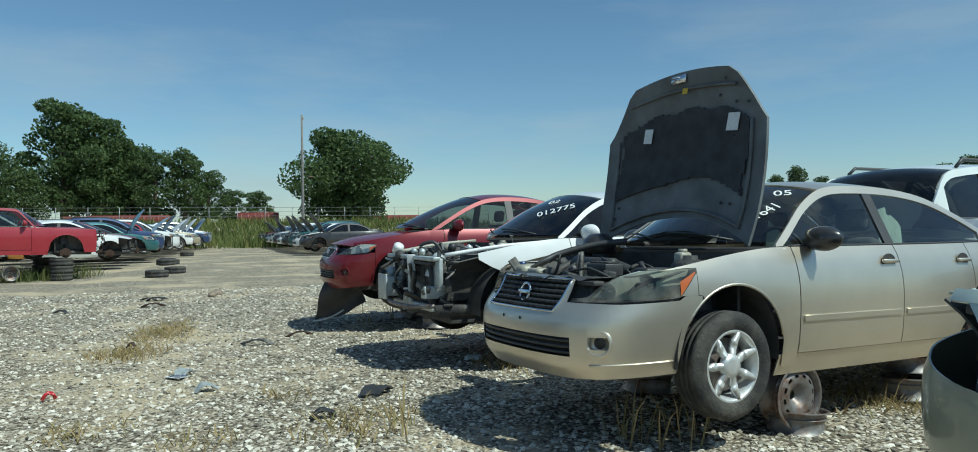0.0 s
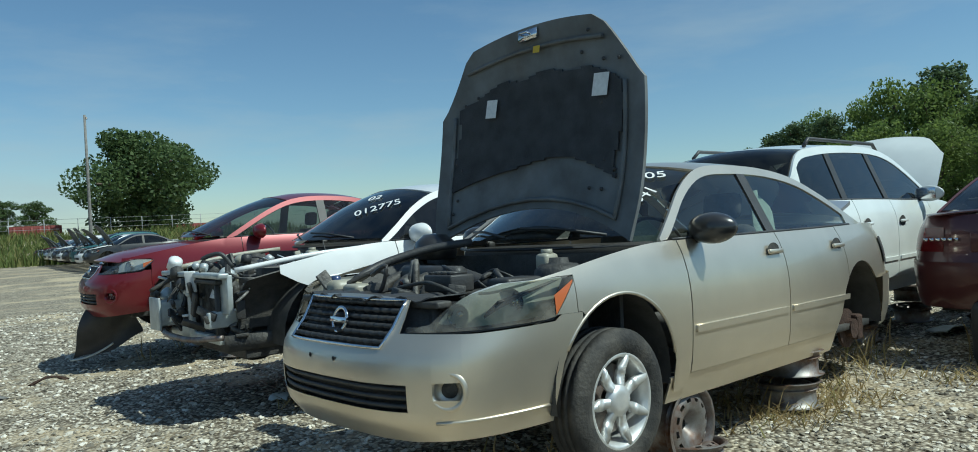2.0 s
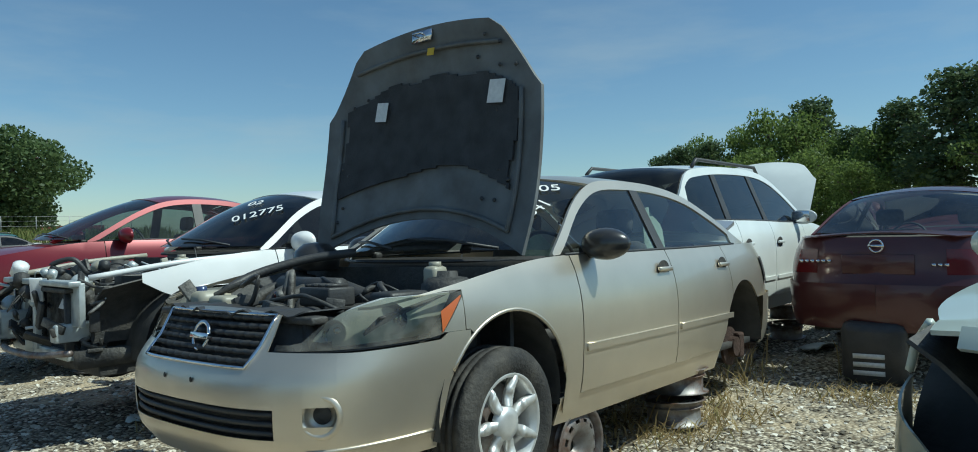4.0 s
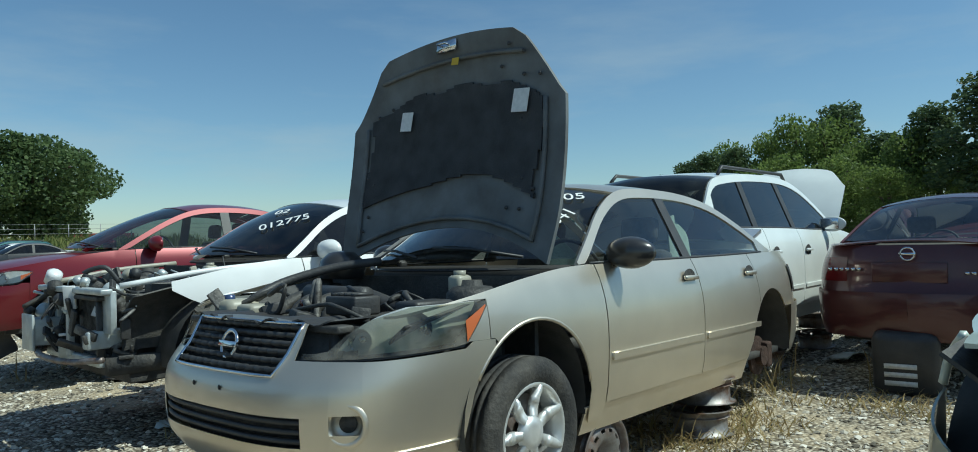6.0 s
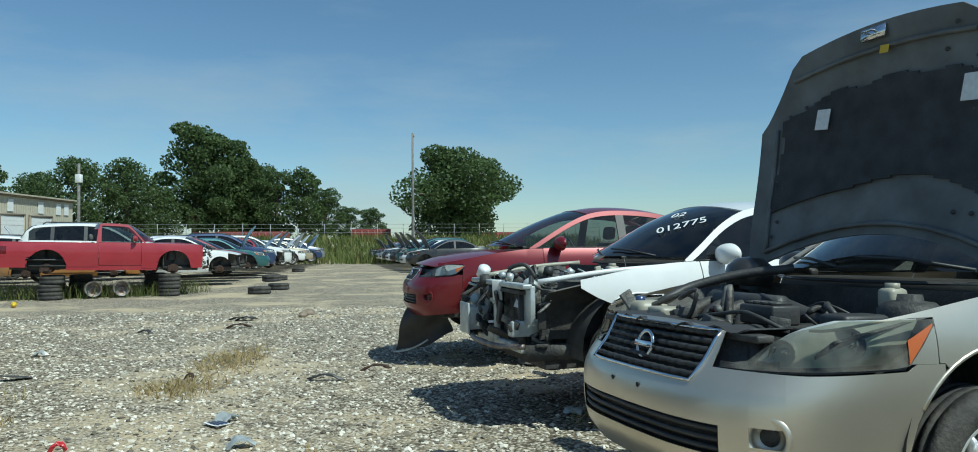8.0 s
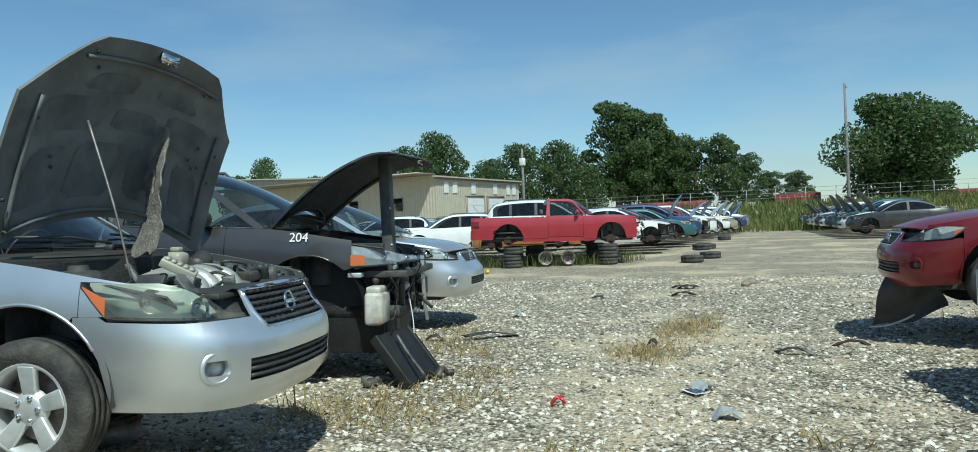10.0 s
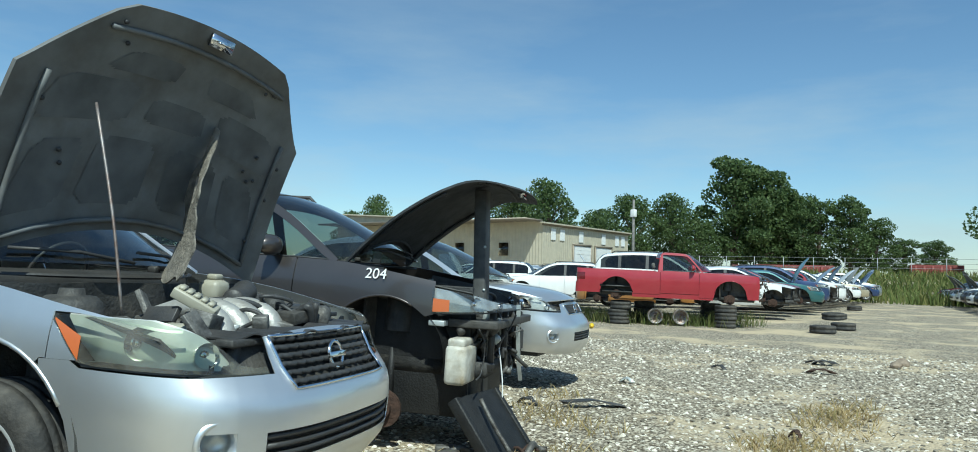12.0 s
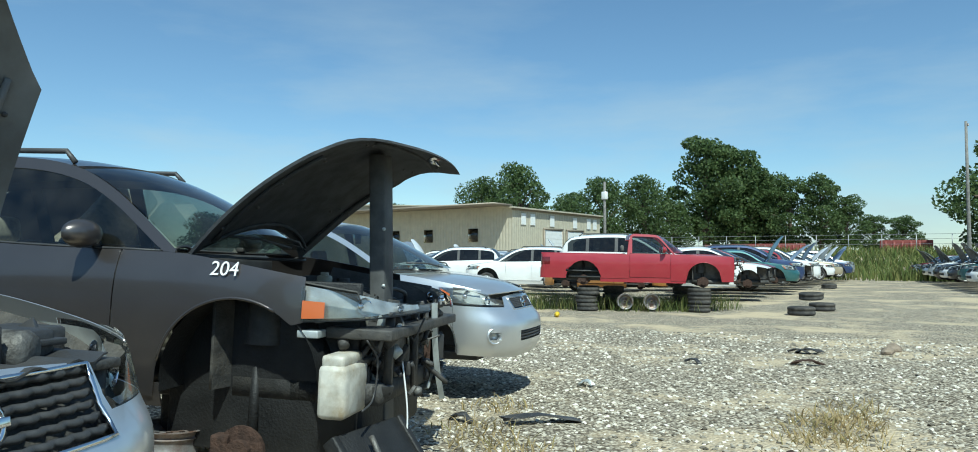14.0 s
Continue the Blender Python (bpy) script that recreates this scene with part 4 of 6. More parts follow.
def island_colours(name, stops, rough=0.9, scatter=0.0):
    """A surface whose pieces each take their own tone; thin leaves let light through."""
    m = bpy.data.materials.new(name)
    m.use_nodes = True
    n, l = m.node_tree.nodes, m.node_tree.links
    p = n["Principled BSDF"]
    p.inputs["Roughness"].default_value, p.inputs["Specular IOR Level"].default_value = rough, 0.25
    g, r = n.new("ShaderNodeNewGeometry"), n.new("ShaderNodeValToRGB")
    e = r.color_ramp.elements
    while len(e) < len(stops):
        e.new(0.5)
    for k, c in enumerate(stops):
        e[k].position, e[k].color = k / (len(stops) - 1), (*c, 1)
    l.new(g.outputs["Random Per Island"], r.inputs[0])
    l.new(r.outputs[0], p.inputs["Base Color"])
    if scatter:
        t, mx = n.new("ShaderNodeBsdfTranslucent"), n.new("ShaderNodeMixShader")
        mx.inputs[0].default_value = scatter
        l.new(r.outputs[0], t.inputs[0])
        l.new(p.outputs[0], mx.inputs[1]), l.new(t.outputs[0], mx.inputs[2]), l.new(mx.outputs[0], n["Material Output"].inputs[0])
    return m


rng = np.random.default_rng(7)


def ground_material():
    m = bpy.data.materials.new("gravel")
    m.use_nodes = True
    n, l = m.node_tree.nodes, m.node_tree.links
    p = n["Principled BSDF"]
    p.inputs["Roughness"].default_value = 0.95
    p.inputs["Specular IOR Level"].default_value = 0.1
    tc = n.new("ShaderNodeTexCoord")
    def noise_tex(scale, detail=6, rough=0.6):
        q = n.new("ShaderNodeTexNoise")
        q.inputs["Scale"].default_value, q.inputs["Detail"].default_value, q.inputs["Roughness"].default_value = scale, detail, rough
        l.new(tc.outputs["Object"], q.inputs["Vector"])
        return q.outputs[0]
    def mix(f, a, b, lo, hi, mode="MIX"):
        r, x = n.new("ShaderNodeMapRange"), n.new("ShaderNodeMix")
        r.inputs[1].default_value, r.inputs[2].default_value = lo, hi
        x.data_type, x.blend_type = "RGBA", mode
        l.new(f, r.inputs[0]), l.new(r.outputs[0], x.inputs[0])
        for k, c in ((6, a), (7, b)):
            if isinstance(c, tuple):
                x.inputs[k].default_value = (*c, 1)
            else:
                l.new(c, x.inputs[k])
        return x.outputs[2]
    v = n.new("ShaderNodeTexVoronoi")
    v.inputs["Scale"].default_value = 34
    l.new(tc.outputs["Object"], v.inputs["Vector"])
    hsv = n.new("ShaderNodeSeparateColor")
    l.new(v.outputs["Color"], hsv.inputs[0])
    stone = mix(hsv.outputs[0], (0.22, 0.188, 0.14), (0.77, 0.69, 0.54), 0.0, 1.0)
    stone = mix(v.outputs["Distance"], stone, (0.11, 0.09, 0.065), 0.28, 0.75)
    dirt = mix(noise_tex(22), (0.44, 0.35, 0.23), (0.62, 0.52, 0.36), 0.3, 0.7)
    col = mix(noise_tex(0.40, 8, 0.7), stone, dirt, 0.49, 0.60)
    col = mix(noise_tex(0.9, 8, 0.75), col, (0.34, 0.27, 0.14), 0.62, 0.72)
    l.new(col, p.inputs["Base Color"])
    b = n.new("ShaderNodeBump")
    b.inputs["Strength"].default_value, b.inputs["Distance"].default_value = 0.9, 0.02
    inv = n.new("ShaderNodeMath")
    inv.operation = "SUBTRACT"
    inv.inputs[0].default_value = 1
    l.new(v.outputs["Distance"], inv.inputs[1]), l.new(inv.outputs[0], b.inputs["Height"]), l.new(b.outputs[0], p.inputs["Normal"])
    return m


def bank(x, y):
    """Height of the ground: flat yard, and a low bank past the ends of the rows."""
    d = -0.33 * x + 0.944 * y
    k = min(max((d - 62) / 22, 0), 1)
    return 1.9 * k * k * (3 - 2 * k)


gx = [-900, -400, -200, -120] + lin(-100, 60, 32) + [100, 200, 400, 900]
gy = [-500, -200, -80, -30] + lin(0, 120, 30) + [160, 240, 400, 900]
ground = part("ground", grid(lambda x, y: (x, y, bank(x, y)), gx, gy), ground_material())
tagged(ground, "pale grey gravel yard with patches of dirt", "ground", kind="structure")


def pebbles():
    """Loose stones over the yard, thickest where one would walk."""
    n = 58000
    r = 2.2 + 15 * rng.random(n) ** 1.4
    a = np.radians(rng.uniform(20, 165, n))
    c = np.stack([-1.2 + r * np.cos(a), 0.8 + r * np.sin(a), np.zeros(n)], 1)
    sz = 0.008 + 0.016 * rng.random(n) ** 2 + 0.0006 * r
    base = np.array([[1, 0, 0], [0, 1, 0], [-1, 0, 0], [0, -1, 0], [0.1, 0.1, 0.75], [0.7, 0.7, 0.45], [-0.7, 0.6, 0.4], [-0.6, -0.7, 0.42], [0.7, -0.65, 0.4]])
    fc = np.array([[0, 5, 8], [5, 0, 1], [1, 6, 5], [6, 1, 2], [2, 7, 6], [7, 2, 3], [3, 8, 7], [8, 3, 0], [4, 5, 6], [4, 6, 7], [4, 7, 8], [4, 8, 5]])
    v = base[None] * rng.uniform(0.6, 1.3, (n, 9, 1)) * sz[:, None, None]
    th = rng.uniform(0, 6.28, n)
    co, si = np.cos(th), np.sin(th)
    v = np.stack([v[..., 0] * co[:, None] - v[..., 1] * si[:, None], v[..., 0] * si[:, None] + v[..., 1] * co[:, None], v[..., 2]], -1) + c[:, None]
    f = (fc[None] + 9 * np.arange(n)[:, None, None]).reshape(-1, 3)
    ob = from_arrays("gravel_stones", v.reshape(-1, 3).tolist(), f.tolist(), island_colours("loose_stone", [(0.10, 0.088, 0.068), (0.35, 0.315, 0.25), (0.57, 0.52, 0.425), (0.80, 0.75, 0.65)]))
    tagged(ob, "loose grey and pale crushed stones", "gravel", kind="stuff")


pebbles()


def blades(name, spots, per, height, spread, mat, label, lean=0.5, wide=1.0):
    """Tufts of thin grass blades round the given spots."""
    vs, fs = [], []
    for x, y, k in spots:
        for _ in range(int(per * k)):
            a, r = rng.uniform(0, 6.28), spread * k ** 0.5 * rng.random() ** 0.7
            b = np.array([x + r * math.cos(a), y + r * math.sin(a), 0.0])
            b[2] = bank(b[0], b[1]) - 0.01
            h, w = height * rng.uniform(0.4, 1.1), 0.0035 + 0.003 * rng.random() + height * 0.004
            w *= wide
            t, d = rng.uniform(0, 6.28), np.array([rng.normal() * lean, rng.normal() * lean, 1.0]) * h
            s = np.array([math.cos(t), math.sin(t), 0]) * w
            i = len(vs)
            mid = b + d * 0.55 + np.array([0, 0, 0.08 * h])
            vs += [b - s, b + s, mid + s * 0.8, mid - s * 0.8, b + d * np.array([1.25, 1.25, 0.92])]
            fs += [(i, i + 1, i + 2, i + 3), (i + 3, i + 2, i + 4)]
    ob = from_arrays(name, [tuple(v) for v in vs], fs, mat)
    return tagged(ob, label, "grass", kind="stuff")


STRAW = island_colours("dry_grass_blades", [(0.36, 0.27, 0.13), (0.46, 0.36, 0.19), (0.38, 0.29, 0.14), (0.26, 0.24, 0.10)], scatter=0.3)
GREENB = island_colours("green_grass_blades", [(0.10, 0.14, 0.04), (0.16, 0.19, 0.06), (0.26, 0.24, 0.09)], scatter=0.3)


# ---- trees ----
LEAF = island_colours("broad_leaves", [(0.06, 0.095, 0.036), (0.09, 0.135, 0.05), (0.115, 0.165, 0.06), (0.15, 0.20, 0.075)], 0.5, 0.45)
LEAF_PALE = island_colours("pale_leaves", [(0.12, 0.175, 0.045), (0.17, 0.23, 0.06), (0.24, 0.30, 0.085)], 0.5, 0.5)
NEEDLE = island_colours("pine_needles", [(0.07, 0.105, 0.05), (0.10, 0.145, 0.062), (0.14, 0.185, 0.075)], 0.5, 0.4)
BARK = material("bark", (0.13, 0.10, 0.075), 0.95, var=0.4, vscale=6, bump=0.8, bscale=14)


def tree(m, label, h=12.0, w=7.0, n=5200, leaf=0.30, mat=None, seed=1, kind="round", thin=1.0, group=""):
    r = np.random.default_rng(seed)
    rn = random.Random(seed)
    ob = thing("tree", m, label, "tree", group)
    blobs, limbs = [], []
    base = 0.10 if kind == "bush" else (0.16 if kind != "pine" else 0.35)
    cnt = 26 if kind != "pine" else 34
    for i in range(cnt):
        k = (i + 0.5) / cnt
        z = h * (base + (0.95 - base) * k)
        if kind == "pine":
            rad = w * 0.5 * (1 - 0.75 * max(0, (k - 0.35) / 0.65)) * rn.uniform(0.3, 1)
            br = w * 0.16
        else:
            rad = w * 0.5 * math.sin(math.pi * (0.20 + 0.72 * k)) ** 0.7 * rn.uniform(0.25, 0.95)
            br = w * rn.uniform(0.11, 0.20)
        a = i * 2.4 + rn.uniform(-0.4, 0.4)
        c = (rad * math.cos(a), rad * math.sin(a), z - br * 0.3)
        blobs.append((*c, br))
        if i % 2 == 0:
            limbs.append(((0, 0, z * (0.62 if kind != "pine" else 0.95)), (c[0] * 0.5, c[1] * 0.5, z * 0.86), c))
    bs = np.array(blobs)
    pick = r.integers(0, len(bs), n)
    d = r.normal(size=(n, 3))
    d /= np.linalg.norm(d, axis=1)[:, None]
    rr = bs[pick, 3] * (0.35 + 0.75 * r.random(n) ** 0.5)
    c = bs[pick, :3] + d * rr[:, None] * np.array([1.15, 1.15, 0.75])
    sz = leaf * r.uniform(0.5, 1.25, n)
    u = r.normal(size=(n, 3))
    u /= np.linalg.norm(u, axis=1)[:, None]
    v = np.cross(u, r.normal(size=(n, 3)))
    v /= np.linalg.norm(v, axis=1)[:, None]
    q = np.stack([c + u * sz[:, None], c + v * sz[:, None] * 0.7, c - u * sz[:, None] * 0.8, c - v * sz[:, None] * 0.6 + u * sz[:, None] * 0.25], 1)
    from_arrays("crown", q.reshape(-1, 3).tolist(), (np.arange(n * 4).reshape(-1, 4)).tolist(), mat or LEAF, ob)
    tr = [tube([(0, 0, -0.3), (0.1 * rn.random(), 0, h * 0.3), (0.2 * rn.random(), 0.2, h * 0.6), (0, 0.1, h * 0.9)], [w * 0.045] * 5 + [w * 0.035] * 5 + [w * 0.02] * 4 + [0.03], 8)]
    tr += [tube(l, [w * 0.016] * 5 + [w * 0.008] * 8, 5) for l in limbs]
    part("trunk", join(*tr), BARK, ob)
    return ob


def polar(a, r):
    """A place at a degrees to the left of the first look and r metres off."""
    return -r * math.sin(radians(a)), r * math.cos(radians(a))


def at_tree(a, r, h, dz=0.0, turn=0.0, wide=1.0, proto_h=12.0):
    x, y = polar(a, r)
    k = (0.88 if a > 0 else 0.72 if a > -46 else 0.58) * h / proto_h
    return Matrix.Translation((x, y, bank(x, y) + dz)) @ pose(0, 0, 0, 0, 0, turn) @ Matrix.Diagonal((k * wide, k * wide, k, 1))


protos = [tree(at_tree(11.2, 92, 13.5, 0, 20, 1.05), "broad dark green oak with a round crown", w=14.0, n=21000, leaf=0.25, seed=11),
          tree(at_tree(30.2, 108, 19.5, 0, 0), "tall dark green broadleaf tree", w=7.8, n=10500, leaf=0.19, seed=12, group="trees beyond the yard"),
          tree(at_tree(24.6, 108, 12.5, 0, 0), "dark green upright broadleaf tree", w=6.8, n=9000, leaf=0.19, seed=13, group="trees beyond the yard"),
          tree(at_tree(37.5, 100, 12.0, 0, 0), "dense dark green broadleaf tree", w=10, n=10000, leaf=0.21, seed=14, group="trees beyond the yard"),
          tree(at_tree(-23.0, 72, 9.5, 0, 0), "tall dark green pine tree", w=4.6, n=6500, leaf=0.16, mat=NEEDLE, seed=15, kind="pine", group="pines behind the yard"),
          tree(at_tree(-53.0, 46, 9.0, 0, 0), "bright green leafy broadleaf tree", w=9, n=9500, leaf=0.18, mat=LEAF_PALE, seed=16, group="trees behind the yard")]
plan_trees = [(1, 28.3, 110, 18, 60, 1.1), (1, 27.0, 112, 14.5, 130, 1.2), (2, 22.6, 108, 12.6, 70, 1.0), (2, 21.0, 110, 9.5, 200, 1.1), (2, 19.4, 112, 6.5, 20, 1.5), (2, 17.6, 114, 6.3, 100, 1.5), (3, 34.6, 104, 12.5, 90, 1.0), (3, 32.6, 106, 9.0, 10, 1.2), (3, 40.2, 108, 10.5, 200, 1.1),
              (3, 43.8, 92, 13.0, 50, 0.9), (3, 46.6, 96, 11.5, 140, 0.9), (3, 57.0, 84, 11.0, 240, 0.6), (3, 58.5, 90, 9.0, 20, 0.8), (2, 25.9, 114, 14.0, 300, 1.0), (3, 53, 100, 8.0, 30, 1.0), (3, 66, 80, 7.0, 70, 1.2), (3, 72, 80, 7.5, 10, 1.2), (3, 79, 80, 7.5, 110, 1.2), (3, 86, 80, 8, 210, 1.2), (3, 94, 80, 8, 10, 1.2),
              (4, -21.6, 74, 8.6, 20, 1), (4, -24.6, 74, 8.2, 80, 1.1), (4, -26.0, 80, 7.4, 10, 1.1), (4, -27.5, 76, 7.0, 190, 1.2), (4, -29.0, 74, 7.2, 100, 1.2), (4, -30.4, 78, 8.0, 30, 1.2), (4, -32.0, 72, 9.0, 70, 1.2), (4, -33.6, 66, 9.2, 300, 1.2), (4, -35.0, 62, 10.2, 200, 1.3), (4, -36.6, 60, 10.8, 20, 1.3), (4, -38.4, 58, 11.0, 140, 1.2),
              (5, -38.0, 66, 12.6, 30, 0.8), (5, -40.6, 60, 12.4, 160, 0.8), (5, -42.5, 58, 13.6, 240, 0.8), (5, -44.6, 56, 12.6, 80, 0.9), (4, -45.5, 58, 14.6, 80, 1.3), (5, -47.0, 54, 12.0, 20, 0.9), (4, -48.2, 54, 13.4, 290, 1.3), (5, -49.6, 50, 12.6, 60, 0.9), (4, -51.0, 50, 15.0, 10, 1.3), (4, -54.0, 46, 16.5, 70, 1.4), (4, -57.0, 44, 17.0, 120, 1.4), (5, -57, 42, 12, 90, 1.0), (5, -62, 42, 13, 10, 1.1), (5, -68, 42, 13, 170, 1.1), (5, -41.6, 50, 8.6, 40, 1.1), (5, -44.8, 48, 8.0, 130, 1.1), (5, -48, 46, 8.2, 270, 1.1), (5, -38.6, 54, 7.6, 10, 1.2), (5, -35.6, 58, 6.6, 110, 1.2), (5, -32.6, 62, 5.8, 210, 1.2)]
for k, a, r, h, t, wd in plan_trees:
    q = protos[k].scale
    copy_thing(protos[k], at_tree(a, r, h, 0, t, wd) @ Matrix.Diagonal((1 / q.x, 1 / q.y, 1 / q.z, 1)))

# tall grass along the bank and round the far rows
spots = []
for i in range(800):
    d, e = rng.uniform(60, 84), rng.uniform(-26, 44)
    spots.append((-0.33 * d - 0.944 * e, 0.944 * d - 0.33 * e, 1.0))
blades("tall_grass", spots, 26, 1.15, 1.6, GREENB, "tall green and straw-coloured grass on the bank", 0.25, 5.0)


def building():
    """A long metal warehouse with a low roof, an office wing and two roll-up doors."""
    siding = material("ribbed_metal_siding", (0.52, 0.47, 0.36), 0.5, 0.1, var=0.08, vscale=2)
    trim = material("brown_metal_trim", (0.25, 0.21, 0.16), 0.5, 0.2, var=0.1)
    door_white = material("white_roll_door", (0.75, 0.75, 0.73), 0.5, var=0.05)
    b = thing("warehouse", pose(-43.7, 45.3, 0, 0, 0, 10.4), "beige ribbed metal warehouse with two white roll-up doors", "building")
    h, w, l = 5.6, 26.0, 14.9
    def wall(x0, y0, x1, y1, z1, z2, name="wall"):
        n = max(4, int(math.hypot(x1 - x0, y1 - y0) / 0.15))
        nx, ny = (y1 - y0), -(x1 - x0)
        q = math.hypot(nx, ny)
        return part(name, grid(lambda t, z: (x0 + (x1 - x0) * t + nx / q * (0.03 if int(t * n + 0.01) % 2 else 0), y0 + (y1 - y0) * t + ny / q * (0.03 if int(t * n + 0.01) % 2 else 0), z * (z1 + (z2 - z1) * t)), lin(0, 1, n), [0, 1]), siding, b, smooth=False, solid=0.08)
    wall(0, 0, 0, l, h, h)
    wall(-w, 0, 0, 0, h + 1.4, h)
    wall(0, l, -w, l, h, h + 1.4)
    wall(-w, l, -w, 0, h + 1.4, h + 1.4)
    part("roof", grid(lambda x, y: (x, y, h + 0.12 - x / w * 1.4), [-w - 0.5, 0.4], [-0.4, l + 0.4]), siding, b, smooth=False, solid=0.12)
    part("eave_trim", join(box(0.03, 0.14, -0.2, l + 0.2, h - 0.15, h + 0.08)), trim, b)
    for y in (6.2, 10.0):
        d = part("roll_up_door", box(0.03, 0.07, y - 1.45, y + 1.45, 0, 3.97), door_white, b, "white ribbed roll-up door", smooth=False)
        for k in range(11):
            part("slat", box(0.07, 0.10 + 0.015 * (k % 2), y - 1.45, y + 1.45, 0.36 * k, 0.36 * k + 0.34), door_white, d, smooth=False)
        part("door_frame", join(box(0.05, 0.16, y - 1.6, y - 1.45, 0, 4.1), box(0.05, 0.16, y + 1.45, y + 1.6, 0, 4.1), box(0.05, 0.16, y - 1.6, y + 1.6, 3.98, 4.15)), trim, d)
    part("doorway", box(0.05, 0.12, 2.0, 3.8, 0, 2.3), BAY, b, "dark open doorway")
    for y in (1.5, 2.9, 6.0, 10.0, 12.6, 13.8):
        part("vent_panel", box(0.04, 0.09, y - 0.35, y + 0.35, h - 1.3, h - 0.35), door_white, b, smooth=False)
    for x in (-4, -9, -13, -18):
        part("window", box(x - 0.5, x + 0.5, -0.10, -0.04, 2.9, 4.0), DARKWIN, b)
    part("awning", box(-w, 0.0, -2.6, -0.05, h + 0.15, h + 0.30), trim, b)
    return b


building()


def utility_pole(a, r, h, lamp=False):
    x, y = polar(a, r)
    wood = BARK
    p = thing("utility_pole", pose(x, y, bank(x, y)), "weathered grey wooden utility pole" if not lamp else "slim grey pole with a small light", "pole")
    part("pole", lathe([(0.16, 0), (0.13, h * 0.5), (0.10, h), (0, h)], 10), material("weathered_pole", (0.20, 0.19, 0.175), 0.9, var=0.3), p)
    if lamp:
        part("light_head", box(-0.25, 0.25, -0.18, 0.18, h - 1.6, h - 0.9, bev=0.05), WHITE, p)
    else:
        part("insulator", lathe([(0.08, 0), (0.06, 0.2), (0, 0.22)], 8, pose(0.14, 0, h - 0.4)), STEEL, p)


utility_pole(14.3, 74, 11.6)
utility_pole(37.3, 70, 8.2, True)

FENCE = material("galvanised_wire", (0.35, 0.36, 0.36), 0.5, 0.6)


def fence():
    f = thing("wire_fence", pose(0, 0, 0), "grey chain-link fence along the bank", "fence")
    pts = [(-0.33 * 86 - 0.944 * e, 0.944 * 86 - 0.33 * e) for e in lin(-30, 50, 27)]
    for x, y in pts:
        part("post", tube([(x, y, bank(x, y)), (x, y, bank(x, y) + 2.1)], 0.04, 6), FENCE, f)
    for z in (0.5, 1.1, 1.6, 2.05):
        part("rail", tube([(x, y, bank(x, y) + z) for x, y in pts], 0.015, 4, False), FENCE, f)


fence()


def container(a, r, l, h, mat, label, heading):
    x, y = polar(a, r)
    c = thing("shipping_container", pose(x, y, bank(x, y), 0, 0, heading), label, "container")
    part("body", box(-l / 2, l / 2, -1.2, 1.2, 0.2, h, bev=0.03), mat, c)
    for k in range(int(l / 0.8)):
        part("rib", box(-l / 2 + 0.4 + k * 0.8, -l / 2 + 0.65 + k * 0.8, -1.24, 1.24, 0.35, h - 0.15), mat, c)


BRICKRED = material("faded_red_steel", (0.20, 0.045, 0.038), 0.6, 0.1, var=0.2)
container(17.6, 96, 5.0, 1.7, BRICKRED, "faded red shipping container", 20)
container(26.2, 100, 9.0, 1.5, BRICKRED, "long faded red trailer behind the fence", 20)
container(8.0, 100, 9.0, 1.3, BRICKRED, "faded red trailer behind the fence", 20)
container(28.5, 100, 6.0, 1.4, BRICKRED, "faded red trailer behind the fence", 20)

# ---- vehicles in the near rows ----
SUV = variant(ALTIMA, bumper_end=-0.60, fender_from=-0.60, seam=0.0, L=4.665, W=1.80, axle=0.34, tyre=0.34, arch=0.45, wheels=(-0.95, -3.62), sill=0.24, roof=1.60, roof_y=0.60, crown=0.05,
    side_in=[(0.1, 0.10), (0.24, 0.055), (0.36, 0.018), (0.55, 0.003), (0.75, 0.0), (0.9, 0.012), (1.0, 0.04), (1.08, 0.075), (1.15, 0.13), (1.3, 0.3)],
    front_in=[(0.1, 0.14), (0.24, 0.04), (0.34, 0.0), (0.5, 0.0), (0.7, 0.02), (0.8, 0.05), (0.9, 0.10), (1.0, 0.2), (1.2, 0.5)],
    rear_in=[(0.1, 0.10), (0.3, 0.03), (0.5, 0.0), (0.7, 0.02), (0.9, 0.04), (1.1, 0.08), (1.3, 0.2)],
    top=[(-1.38, 1.07), (-1.6, 1.225), (-1.9, 1.42), (-2.2, 1.55), (-2.6, 1.61), (-3.3, 1.61), (-3.9, 1.57), (-4.2, 1.50), (-4.40, 1.25), (-4.48, 1.10)],
    belt=[(-0.2, 0.90), (-0.6, 0.95), (-1.0, 1.01), (-1.4, 1.055), (-2.2, 1.065), (-3.2, 1.09), (-4.7, 1.10)],
    doors=(-1.70, -2.72, -3.55), pillars=(-2.72, -3.62), win_end=-4.25, nose_top=0.90, cowl=(-1.12, 1.05), shield_top=-2.22, rear_top=-4.05, lamp_z0=0.74, lamp_z1=0.87, lamp_t=0.83, grille=(0.66, 0.85, 0.42), frame=0.07, fender0=-0.58)
